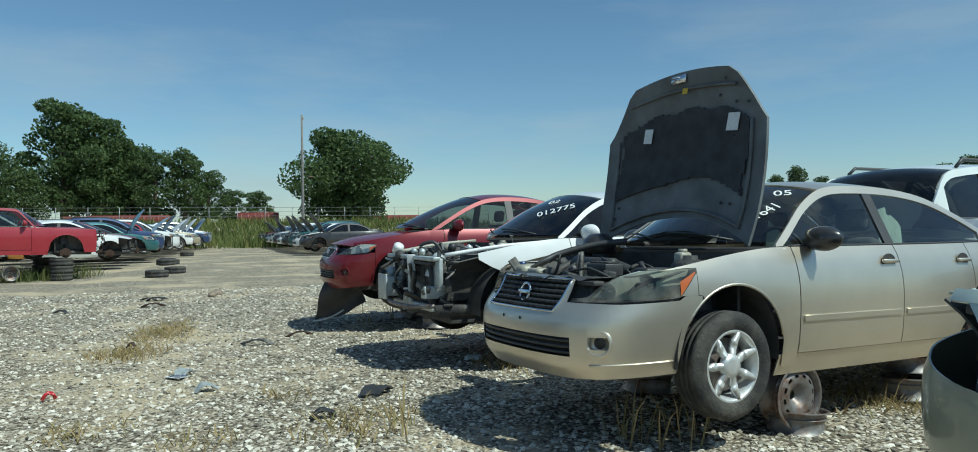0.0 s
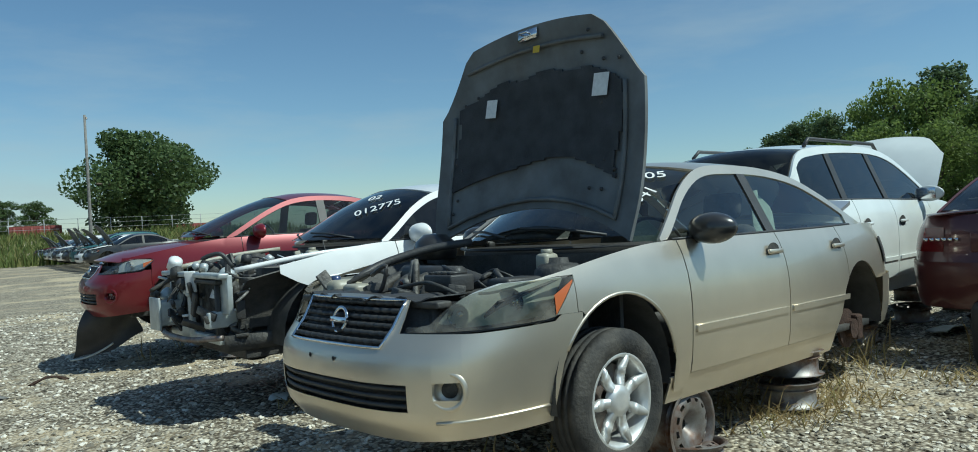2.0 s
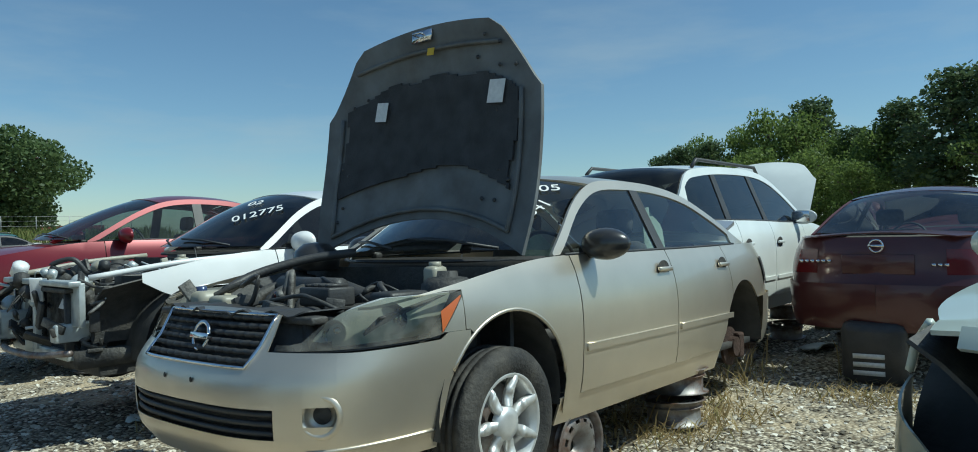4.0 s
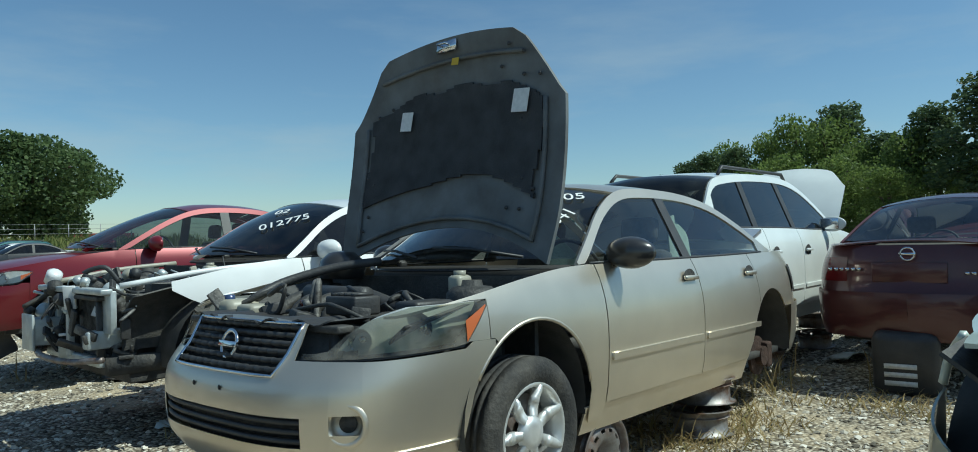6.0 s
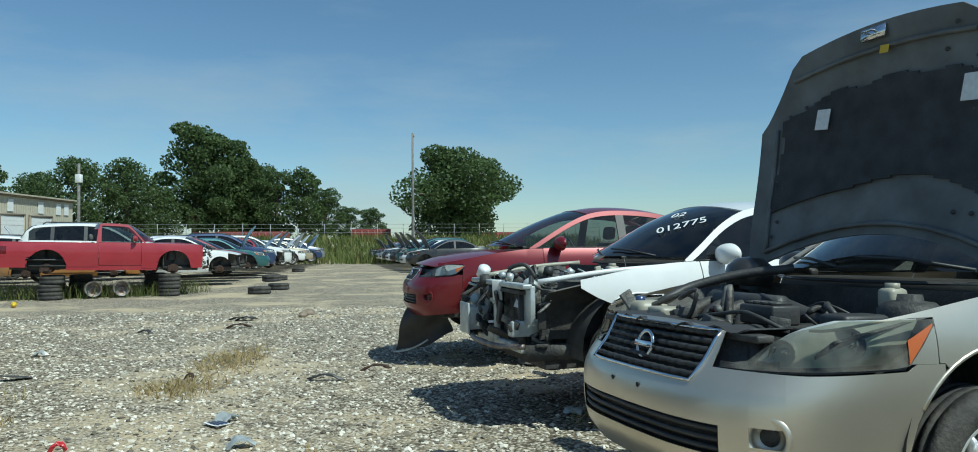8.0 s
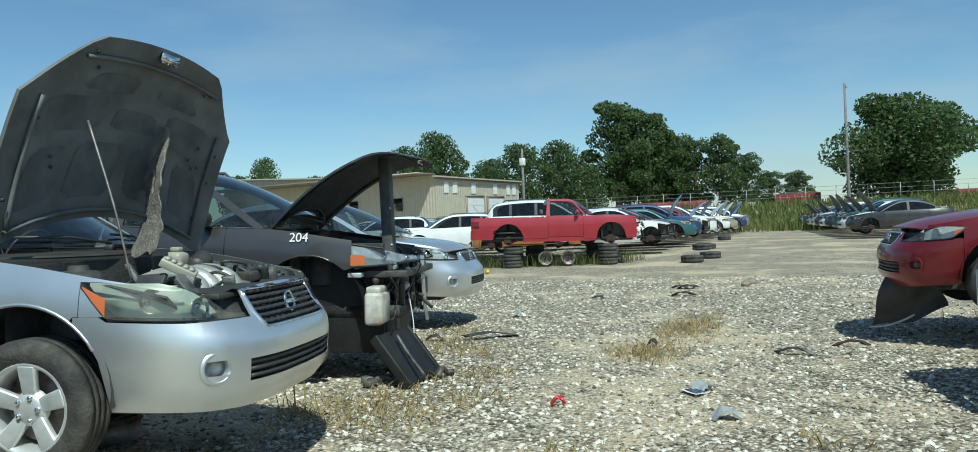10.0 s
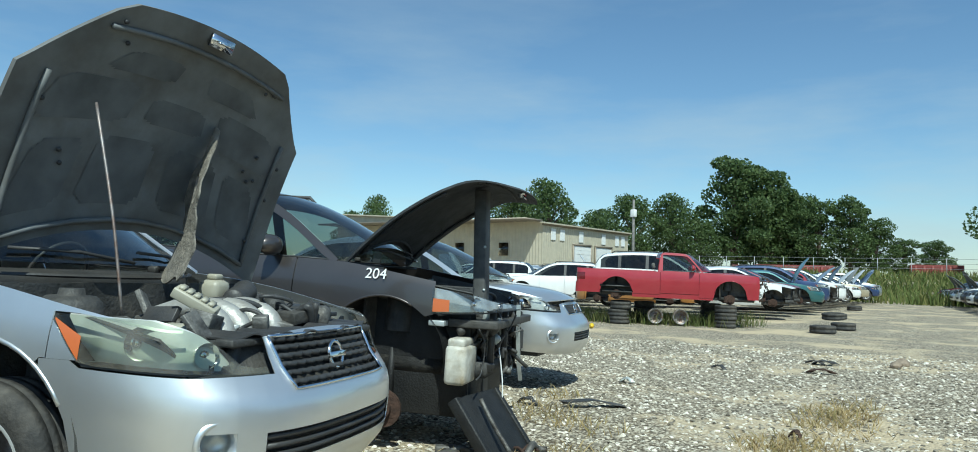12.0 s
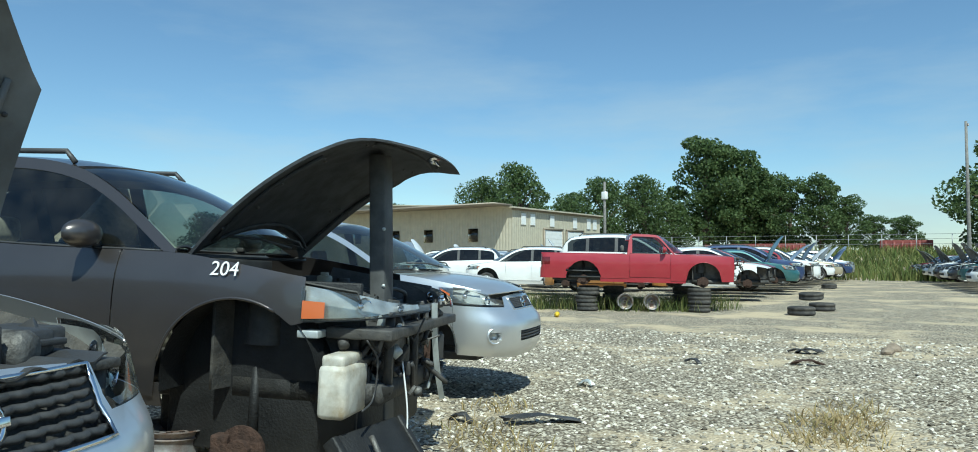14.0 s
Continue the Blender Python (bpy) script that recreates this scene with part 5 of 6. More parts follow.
KIA = variant(ALTIMA, arch=0.375, arch_back=0.0, fender_from=-0.52, seam=0.0, L=4.48, W=1.735, wheels=(-0.88, -3.49), doors=(-1.45, -2.45, -3.25), nose_top=0.75, grille=(0.60, 0.72, 0.34), lamp_in=0.42, lamp_out=-0.55, lamp_t=0.72, lamp_z0=0.64, lamp_z1=0.76, bumper_end=-0.52, roof=1.41, deck=-3.9,
    top=[(-1.30, 0.97), (-1.60, 1.15), (-1.85, 1.285), (-2.1, 1.38), (-2.4, 1.415), (-2.8, 1.40), (-3.1, 1.34), (-3.4, 1.22), (-3.65, 1.085), (-3.8, 1.02)], rear_top=-3.08, win_end=-3.5, shield_top=-2.06, cowl=(-1.05, 0.955))
SX = variant(KIA, L=4.49, W=1.73, roof=1.50, nose_top=0.80, lamp_out=-0.66, lamp_in=0.48, lamp_z0=0.70, lamp_z1=0.87, lamp_t=0.80, grille=(0.66, 0.77, 0.36), intake=(0.36, 0.46, 0.36),
    belt=[(-0.3, 0.86), (-0.62, 0.93), (-1.0, 0.99), (-1.42, 1.02), (-2.2, 1.03), (-3.2, 1.04), (-3.9, 1.05), (-4.9, 1.04)],
    side_in=[(0.1, 0.10), (0.24, 0.055), (0.36, 0.018), (0.55, 0.003), (0.75, 0.0), (0.87, 0.015), (0.97, 0.05), (1.04, 0.085), (1.12, 0.13), (1.3, 0.3)],
    top=[(-1.20, 1.03), (-1.5, 1.2), (-1.8, 1.36), (-2.1, 1.475), (-2.5, 1.52), (-3.1, 1.50), (-3.4, 1.43), (-3.7, 1.28), (-3.95, 1.10), (-4.0, 1.06)], rear_top=-3.3, win_end=-3.75, shield_top=-2.08, cowl=(-1.0, 1.0))
PICKUP = variant(ALTIMA, arch_back=0.0, fender_from=-0.2, seam=0.0, L=5.2, W=1.74, axle=0.35, tyre=0.35, arch=0.44, wheels=(-0.88, -4.0), sill=0.30, roof=1.54, roof_y=0.66, crown=0.03,
    plan=[(0, 0), (-0.01, 0.4), (-0.03, 0.65), (-0.09, 0.80), (-0.20, 0.86), (-0.45, 0.88), (-1.2, 0.888), (-2.2, 0.895), (-3.2, 0.893), (-3.9, 0.893), (-4.6, 0.89), (-4.80, 0.87), (-4.84, 0.6), (-4.86, 0.25), (-4.864, 0)],
    side_in=[(0.1, 0.06), (0.4, 0.04), (0.55, 0.015), (0.72, 0.0), (0.82, 0.0), (0.95, 0.02), (1.02, 0.04), (1.1, 0.06), (1.4, 0.2)], front_in=[(0.1, 0.05), (0.5, 0.0), (0.9, 0.02), (1.1, 0.1)], rear_in=[(0.1, 0.0), (1.2, 0.02)],
    top=[(-1.62, 1.03), (-1.8, 1.25), (-2.0, 1.47), (-2.12, 1.525), (-2.5, 1.545), (-2.74, 1.535), (-2.80, 1.40), (-2.84, 1.05)], belt=[(-0.1, 0.97), (-1.0, 1.0), (-1.7, 1.02), (-2.8, 1.03), (-2.95, 1.0), (-5.3, 1.0)],
    doors=(-1.72, -2.78, -2.78), pillars=(), win_end=-2.72, nose_top=0.96, cowl=(-1.4, 1.0), shield_top=-2.10, rear_top=-2.70, frame=0.06, bumper_end=-0.2, lamp_in=0.5, lamp_out=-0.12, lamp_z0=0.72, lamp_z1=0.86, lamp_t=0.86, fender0=-0.10)

tan_car, tan_sh = vehicle("sedan", site(0.17, 4.605, 208.8, 0.265, -1.3, 0.5), "tan sedan with raised hood propped on loose rims", TAN, ALTIMA, hood="open", wheels=(1, 1, 0, 0), window=WINDOW, lens=HAZY,
    hood_kw=dict(angle=97, shift=0.04, labels=((0.635, 0.65, 0.10, 0.12, PAPER), (0.615, -0.42, 0.09, 0.11, PAPER), (0.86, 0.10, 0.05, 0.04, YELLOW))), mirrors={1: BLACKP, -1: BLACKP})
silver_car, silver_sh = vehicle("sedan", site(-3.90, 3.88, 32.1, 0.295, 1.37, -0.5), "silver sedan with raised hood and torn liner", SILVER, ALTIMA, hood="open", wheels=(1, 1, 0, 0), style="five", window=WINDOW, lens=PALEHAZE,
    hood_kw=dict(angle=70, pad=False, lean=-6, shift=0.03, wm=0.84, wr=0.84), mirrors={1: BLACKP, -1: BLACKP}, seed=5)
white_car, white_sh = vehicle("sedan", site(-0.95, 7.2, 206, 0.27), "white sedan with its whole front end stripped off", WHITE, ALTIMA, hood="none", front="one", wheels=(1, 1, 0, 0), lamps=False, seed=9, window=DARKWIN)
red_car, red_sh = vehicle("sedan", site(-2.25, 9.95, 201, 0.38, -0.5), "red sedan with closed hood and hanging splash shield", RED, KIA, wheels=(1, 1, 0, 0), seed=3)
outlander, out_sh = vehicle("suv", site(-5.47, 6.504, 36.2, 0.29, 2.0, -0.6), "dark grey crossover with its front bumper missing", GREY, SUV, hood="open", front="fenders", lamps=False, wheels=(0, 0, 0, 0), hood_kw=dict(angle=36.5, hinge=(-1.40, 1.09), length=1.40, wm=0.76, wr=0.72, wf=0.60, pad=False, sag=-0.08, bulge=0.15, lip=0.12, under=LINER), rails=True, seats=BEIGECLOTH, droop=0.36, mirror_z=1.14, seed=6)
sx4, sx4_sh = vehicle("hatchback", site(-7.08, 8.97, 27.9, 0.22), "silver compact car with closed hood", SILVER, SX, mirrors={1: SILVER, -1: SILVER}, wheels=(0, 0, 0, 0), seed=8)
maroon_car, maroon_sh = vehicle("sedan", site(9.68, 7.84, 25.7, 0.2), "maroon sedan seen from behind", MAROON, ALTIMA, wheels=(0, 0, 0, 0), seed=4, window=WINDOW)
white_suv, white_suv_sh = vehicle("suv", site(7.60, 9.2, 27.9, 0.28), "white crossover with dark windows and raised hood", PEARL, SUV, hood="open", wheels=(0, 0, 0, 0), window=DARKWIN, rails=True, hood_kw=dict(angle=50, hinge=(-1.05, 1.05), length=1.06, wm=0.70, wr=0.68, wf=0.42), mirror_z=1.12, seed=2)
pearl_car, pearl_sh = vehicle("sedan", site(1.49, 1.74, 198, 0.33, -3.5), "pale green-white sedan with a crumpled front and missing headlights", PALEGREEN, ALTIMA, front="one", lamps=False, wheels=(0, 0, 0, 0), seed=12)
truck, truck_sh = vehicle("pickup_truck", site(-11.8, 21.88, 36.6, 0.47, 1.0), "faded red pickup truck on stacked wheels with no front bumper", TRUCK_RED, PICKUP, front="fenders", wheels=(0, 0, 0, 0), lamps=False, category="truck", bed=True, fine=0.7, mirror_z=1.14)
part("bed_floor", box(-5.1, -2.95, -0.74, 0.74, 0.52, 0.56), BAY, truck)
part("bed_rail", join(box(-5.15, -2.95, 0.72, 0.80, 0.99, 1.02, bev=0.01), box(-5.15, -2.95, -0.80, -0.72, 0.99, 1.02, bev=0.01)), TRUCK_RED, truck)

# ---- the rows farther off ----
AX, AY = -0.27, 0.963
BX, BY = -0.378, 0.926
rr = random.Random(21)


def far_car(x, y, heading, mat, sp, hood, label, lift=0.25, front="full", group=""):
    return vehicle("car" if sp is not SUV else "suv", site(x, y, heading, lift, rr.uniform(-1, 1), rr.uniform(-1, 1)), label, mat, sp, hood=hood, front=front, wheels=(rr.random() < 0.5, rr.random() < 0.5, 0, 0), fine=0.42, interior=False, window=DARKWIN,
                   hood_kw=dict(angle=rr.uniform(40, 70), pad=False, far=True) if hood == "open" else None, lamps=front == "full", seed=rr.randint(0, 999), group=group, rails=sp is SUV)


left = [(WHITE, SUV, "closed", "white suv with roof rails", "full"), (WHITE, KIA, "closed", "white sedan with missing bumper", "fenders"), (RED, KIA, "closed", "dark red sedan with missing bumper", "fenders"), (TEAL, ALTIMA, "open", "dark teal sedan with raised hood", "full"), (BLUE, SUV, "closed", "dark blue suv", "full"),
        (SILVER, KIA, "open", "silver sedan with raised hood", "fenders"), (WHITE, SUV, "closed", "white suv with closed hood", "full"), (GREY, ALTIMA, "open", "grey sedan with raised hood", "fenders"), (WHITE, KIA, "open", "white sedan with raised hood", "full"), (BEIGE, ALTIMA, "open", "beige sedan with raised hood", "full"), (WHITE, KIA, "open", "white compact with raised hood", "fenders"), (BLUE, KIA, "open", "blue compact with raised hood", "full"), (SILVER, SUV, "open", "silver suv with raised hood", "full")]
for i, (mt, sp, hd, lb, fr) in enumerate(left):
    k = 2.75 * (i + 1)
    far_car(-11.9 + AX * k + rr.uniform(-0.2, 0.2) - (1.15 if i == 0 else 0), 21.9 + AY * k - (0.45 if i == 0 else 0), 32 + rr.uniform(-3, 3), mt, sp, hd, lb + " on the gravel", front=fr, group="cars in the long row", lift=0.52 if i == 0 else 0.35)
right = [(BLACKP, KIA, "open", "black compact car with raised hood"), (WHITE, ALTIMA, "open", "white sedan with raised hood"), (TEAL, SUV, "open", "dark green suv with raised hood"), (BLACKP, KIA, "open", "black sedan with raised hood"), (WHITE, ALTIMA, "open", "white sedan with raised hood"), (GREY, KIA, "closed", "grey sedan with closed hood"), (WHITE, SUV, "open", "white suv with raised hood"), (SILVER, KIA, "open", "silver sedan with raised hood"), (BLACKP, ALTIMA, "open", "black sedan with raised hood"), (WHITE, KIA, "open", "white compact with raised hood"), (RED, ALTIMA, "open", "dark red sedan with raised hood")]
for i, (mt, sp, hd, lb) in enumerate(right):
    k = 2.7 * i
    far_car(-10.0 + BX * k, 38.6 + BY * k, 203 + rr.uniform(-3, 3), mt, sp, hd, lb + " on the gravel", group="cars in the far row")
field = [(-24, 27, WHITE, SUV), (-27, 30, SILVER, ALTIMA), (-22, 30.5, WHITE, SUV), (-30, 33, SILVER, KIA), (-33, 36, WHITE, KIA), (-28, 37, WHITE, SUV), (-36, 40, RED, KIA), (-32, 42, WHITE, ALTIMA), (-25, 34, RED, KIA), (-21, 34, TRUCK_RED, SUV), (-38, 36, BLUE, KIA), (-24, 23, WHITE, SUV), (-29, 26, SILVER, ALTIMA), (-35, 31, WHITE, SUV), (-28, 22.6, WHITE, SUV), (-31.5, 25, SILVER, ALTIMA), (-20.2, 23.6, ORANGE, SUV), (-35, 27.5, WHITE, SUV), (-39, 31, WHITE, KIA), (-31, 29.5, BLACKP, SUV)]
for x, y, mt, sp in field:
    far_car(x, y, 210 + rr.uniform(-12, 12), mt, sp, rr.choice(("open", "closed", "closed")), "parked scrap car near the warehouse", group="cars near the warehouse")

# ---- loose things and details ----
def scrap(parent, rnd, c, size, n, mats):
    """Bent brackets, plates, pipes and wires of a torn-open front end."""
    for i in range(n):
        p = [c[k] + rnd.uniform(-0.5, 0.5) * size[k] for k in range(3)]
        mt = rnd.choice(mats)
        q = rnd.random()
        if q < 0.4:
            d = rnd.uniform(0.03, 0.09)
            part("bracket", box(-d, d, -d * rnd.uniform(0.15, 0.6), d * 0.4, -0.012, 0.012, pose(*p, rnd.uniform(-90, 90), rnd.uniform(-90, 90), rnd.uniform(0, 180)), bev=0.004), mt, parent)
        elif q < 0.75:
            e = [Vector(p) + Vector([rnd.uniform(-0.07, 0.07) * k for _ in range(3)]) for k in (0, 1, 1.6, 2.0)]
            part("pipe", tube(e, rnd.choice((0.005, 0.007, 0.011, 0.018)), 6), mt, parent)
        else:
            r = rnd.uniform(0.025, 0.06)
            part("canister", lathe([(0, 0), (r, 0.004), (r, r * 1.6), (r * 0.6, r * 1.9), (0, r * 1.9)], 12, pose(*p, rnd.uniform(-60, 60), rnd.uniform(-60, 60), 0)), mt, parent)


# stripped front of the white sedan
wr = random.Random(31)
PALE = material("pale_galvanised", (0.50, 0.53, 0.52), 0.45, 0.4, var=0.2, vscale=10)
for s in (1, -1):
    part("apron_flange", tube([(-1.25, s * 0.76, 0.93), (-0.8, s * 0.74, 0.90), (-0.28, s * 0.66, 0.83)], 0.022, 6), CREAM if s < 0 else WHITE, white_car)
    part("frame_horn", box(-0.75, -0.12, s * 0.48 - 0.05, s * 0.48 + 0.05, 0.42, 0.54, bev=0.012), PALE, white_car)
    part("lamp_bracket", box(-0.26, -0.22, s * 0.42, s * 0.66, 0.52, 0.80, bev=0.006), PALE, white_car)
part("upper_tie_bar", join(box(-0.24, -0.16, -0.68, 0.66, 0.775, 0.815, bev=0.01)), PALE, white_car)
part("bumper_beam", tube([(-0.20, -0.62, 0.36), (-0.06, -0.3, 0.34), (-0.05, 0.3, 0.34), (-0.18, 0.62, 0.36)], 0.022, 6), STEEL, white_car)
part("lower_support", box(-0.24, -0.18, -0.55, 0.55, 0.30, 0.36, bev=0.01), PALE, white_car)
part("centre_stay", box(-0.20, -0.16, -0.03, 0.03, 0.34, 0.78, bev=0.006), PALE, white_car)
part("washer_bottle", box(-0.42, -0.24, -0.66, -0.54, 0.55, 0.78, bev=0.03), CREAM, white_car)
scrap(white_car, wr, (-0.26, 0.0, 0.58), (0.30, 1.36, 0.56), 84, [PALE, BAY, ENGINE, BAY, PLASTIC, WHITE, BAY])
part("crash_box", join(box(-0.34, -0.06, -0.60, -0.40, 0.38, 0.58, bev=0.012), box(-0.06, -0.04, -0.63, -0.37, 0.35, 0.61, bev=0.004)), PALE, white_car, "pale crushed crash box")
part("condenser", box(-0.30, -0.27, -0.36, 0.40, 0.34, 0.74, bev=0.004), VOID, white_car)
scrap(white_car, wr, (-0.62, 0.0, 0.80), (0.70, 1.15, 0.16), 36, [PALE, BAY, ENGINE, PLASTIC, CREAM])

# red sedan: splash shield hanging under the nose
part("splash_shield", grid(lambda u, v: (0.02 - 0.50 * u + 0.16 * v * (1 - u) + 0.03 * math.sin(v * 5), 0.12 + 0.10 * u + 0.05 * math.sin(v * 4 + u * 3), 0.26 - (0.50 - 0.22 * u * u) * v + 0.02 * math.sin(u * 9)), lin(0, 1, 10), lin(0, 1, 8)), PLASTIC, red_car, "torn black plastic splash shield", solid=0.006)
part("shield_edge", tube([(0.18 - 0.50 * u, 0.12 + 0.10 * u, -0.25 + 0.22 * u * u) for u in lin(0, 0.8, 6)], 0.012, 5), PALE, red_car)

# dark crossover: open front, hanging washer bottle, prop post
ornd = random.Random(17)
for s_ in (1, -1):
    headlamp(outlander, out_sh, s_, 0.26, -0.60, lambda x: ip(-x, [(0.02, 0.765), (0.25, 0.735), (0.60, 0.715)]), lambda x: ip(-x, [(0.02, 0.80), (0.25, 0.855), (0.60, 0.905)]), LENS, 0.86, LAMPDARK)
part("headlamp_carrier", box(-0.50, -0.12, -0.74, 0.74, 0.62, 0.68, bev=0.01), BAY, outlander)
part("washer_bottle", join(box(-0.46, -0.30, -0.92, -0.58, 0.22, 0.50, bev=0.03), box(-0.45, -0.32, -0.90, -0.62, 0.48, 0.55, bev=0.02), box(-0.44, -0.34, -0.66, -0.52, 0.36, 0.54, bev=0.02)), material("stained_white_plastic", (0.56, 0.54, 0.47), 0.5, var=0.25, vscale=9, second=(0.30, 0.24, 0.15), sscale=7, smix=0.56), outlander, "stained white washer bottle")
part("wire", tube([(-0.26, -0.74, 0.62), (-0.23, -0.64, 0.50), (-0.24, -0.66, 0.30), (-0.24, -0.82, 0.26)], 0.006, 5), PLASTIC, outlander)
part("wire", tube([(-0.20, -0.30, 0.50), (-0.14, -0.34, 0.20), (-0.12, -0.36, -0.05), (-0.06, -0.30, -0.26)], 0.006, 5), WHITE, outlander)
part("corner_plate", grid(lambda u, v: (-0.16 + 0.03 * math.sin(u * 5), 0.20 + 0.16 * u + 0.30 * (1 - v) ** 2, 0.10 + 0.68 * v), lin(0, 1, 4), lin(0, 1, 10)), PALE, outlander, solid=0.004)
part("fender_bracket", box(-0.62, -0.50, -0.84, -0.72, 0.625, 0.665, bev=0.006), PALE, outlander)
# wall and block added to keep wheel well and underside as dark as deep shade
part("bay_shade_wall", box(-1.5, -0.35, -0.62, -0.58, -0.06, 0.92, bev=0.01), VOID, outlander)
part("underside_shade_block", box(-1.6, -0.34, -0.56, 0.60, -0.04, 0.30, bev=0.03), VOID, outlander)
scrap(outlander, ornd, (-0.28, 0.05, 0.48), (0.30, 1.0, 0.50), 60, [BAY, BAY, ENGINE, PLASTIC, PALE])
scrap(outlander, ornd, (-0.30, -0.55, 0.50), (0.24, 0.40, 0.40), 20, [BAY, PLASTIC, PLASTIC, PALE])
PX, PY = -5.72, 6.22
post = thing("prop_post", pose(PX, PY, 0, 0, 0, 36), "dark plastic-covered beam propping up a raised hood", "post")
part("beam", box(-0.05, 0.05, -0.088, 0.088, 0.0, 2.02, pose(0, 0, 0, 0.3, -0.6, 0), bev=0.012), material("scuffed_black_beam", (0.055, 0.055, 0.055), 0.6, var=0.3, second=(0.10, 0.10, 0.095), sscale=5), post)
for z in (0.5, 0.9, 1.2, 1.55):
    part("bolt", lathe([(0.012, 0), (0.01, 0.008), (0, 0.009)], 8, pose(0.03, -0.092, z, 90, 0, 0)), PALE, post)
RX, RY = -5.05, 5.95
rad = thing("radiator", pose(RX, RY, 0.0, 0, 0, 20), "black radiator pack leaning on the gravel", "radiator")
part("core", box(-0.03, 0.03, -0.28, 0.28, 0.0, 0.52, pose(0, 0, 0.02, 0, -38, 0), bev=0.008), VOID, rad)
for ty_ in (-0.32, 0.27):
    part("end_tank", box(-0.045, 0.045, ty_, ty_ + 0.05, 0.0, 0.52, pose(0, 0, 0.02, 0, -38, 0), bev=0.012), VOID, rad)
part("pipe", tube([(0.10, -0.2, 0.1), (-0.06, -0.15, 0.26), (-0.20, -0.1, 0.42)], 0.016, 10), ENGINE, rad)
for i in range(14):
    a = ornd.uniform(0, 6.28)
    x, y = RX - 0.25 + 0.55 * ornd.random() * math.cos(a), RY + 0.15 + 0.55 * ornd.random() * math.sin(a)
    h = thing("scrap_piece", pose(x, y, 0.015, 0, 0, ornd.uniform(0, 360)), "small greasy scrap part on the gravel", "scrap", "scrap by the crossover")
    part("piece", tube([(0, 0, 0.02), (0.08, 0.02, 0.06 * ornd.random() + 0.02), (0.16, 0.05, 0.03), (0.22, 0.0, 0.02)], ornd.choice((0.012, 0.02, 0.028)), 7) if i % 2 else box(-0.08, 0.08, -0.04, 0.05, 0, 0.05, bev=0.012), ornd.choice((PLASTIC, BAY, ENGINE, AMBER if i == 4 else RUST)), h)

# silver sedan: torn felt, prop rod, loose fuse box, mud flap
def felt(u, v):
    w = (0.10 + 0.30 * math.sin(math.pi * min(1, 0.18 + 0.82 * v)) ** 0.8) * (1 + 0.12 * math.sin(v * 37) + 0.10 * math.sin(v * 13)) * (1 - 0.55 * v)
    return (-1.0 + 0.05 * v - 0.79 * w * (u - 0.5) + 0.015 * math.sin(v * 9 + u * 5), 0.08 + 0.18 * v + 0.62 * w * (u - 0.5) + 0.02 * math.sin(v * 7), 0.94 + 0.76 * v + 0.02 * math.sin(u * 6))


part("torn_felt", grid(felt, lin(0, 1, 9), lin(0, 1, 30), lambda u, v: 0.50 < v < 0.70 and 0.50 < u < 0.68 or 0.25 < v < 0.32 and u > 0.8), FAB, silver_car, "torn grey felt liner hanging from the hood", solid=0.008)
part("hood_prop", tube([(-0.52, -0.72, 0.84), (-0.62, -0.70, 1.2), (-0.78, -0.66, 1.62)], 0.006, 6), STEEL, silver_car)
part("loose_fuse_box", join(box(-0.13, 0.13, -0.05, 0.05, -0.03, 0.03, pose(-0.50, -0.36, 0.88, 15, 28, 25) @ Matrix.Scale(0.72, 4), bev=0.008), *[box(-0.11 + 0.045 * k, -0.08 + 0.045 * k, -0.03, 0.03, 0.03, 0.045, pose(-0.50, -0.36, 0.88, 15, 28, 25) @ Matrix.Scale(0.72, 4)) for k in range(5)]), CREAM, silver_car)
part("mud_flap", box(-1.42, -1.33, -0.88, -0.84, 0.08, 0.48, bev=0.01), BAY, silver_car)
part("throttle_body", lathe([(0, 0), (0.06, 0.0), (0.06, 0.12), (0.045, 0.14), (0, 0.14)], 18, pose(-0.42, 0.30, 0.80, 0, 90, 20)), ENGINE, silver_car)
scrap(silver_car, random.Random(5), (-0.60, 0.0, 0.79), (0.6, 1.1, 0.08), 16, [BAY, ENGINE, PLASTIC, PALE])
part("air_tube", lathe([(0, 0), (0.05, 0.0), (0.055, 0.02), (0.055, 0.18), (0.062, 0.19), (0.062, 0.21), (0.05, 0.22), (0, 0.22)], 18, pose(-0.72, 0.18, 0.86, -80, 0, 20)), PLASTIC, silver_car)
part("air_filter_box", join(box(-0.58, -0.36, 0.24, 0.50, 0.70, 0.85, bev=0.02), box(-0.60, -0.34, 0.22, 0.52, 0.80, 0.82, bev=0.004)), PLASTIC, silver_car)
part("brake_tank", join(box(-0.98, -0.86, 0.24, 0.36, 0.84, 0.95, bev=0.03), box(-0.95, -0.89, 0.27, 0.33, 0.95, 0.98, bev=0.01)), CREAM, silver_car, "cream brake fluid tank")
part("latch_cover", grid(lambda x, y: (x - 0.10 * (y / 0.55) ** 2, y, 0.775 + 0.010 * math.sin(y * 40) * (1 if abs(y) > 0.1 else 0)), lin(-0.30, -0.10, 4), lin(-0.52, 0.52, 40)), PLASTIC, silver_car, solid=0.006)
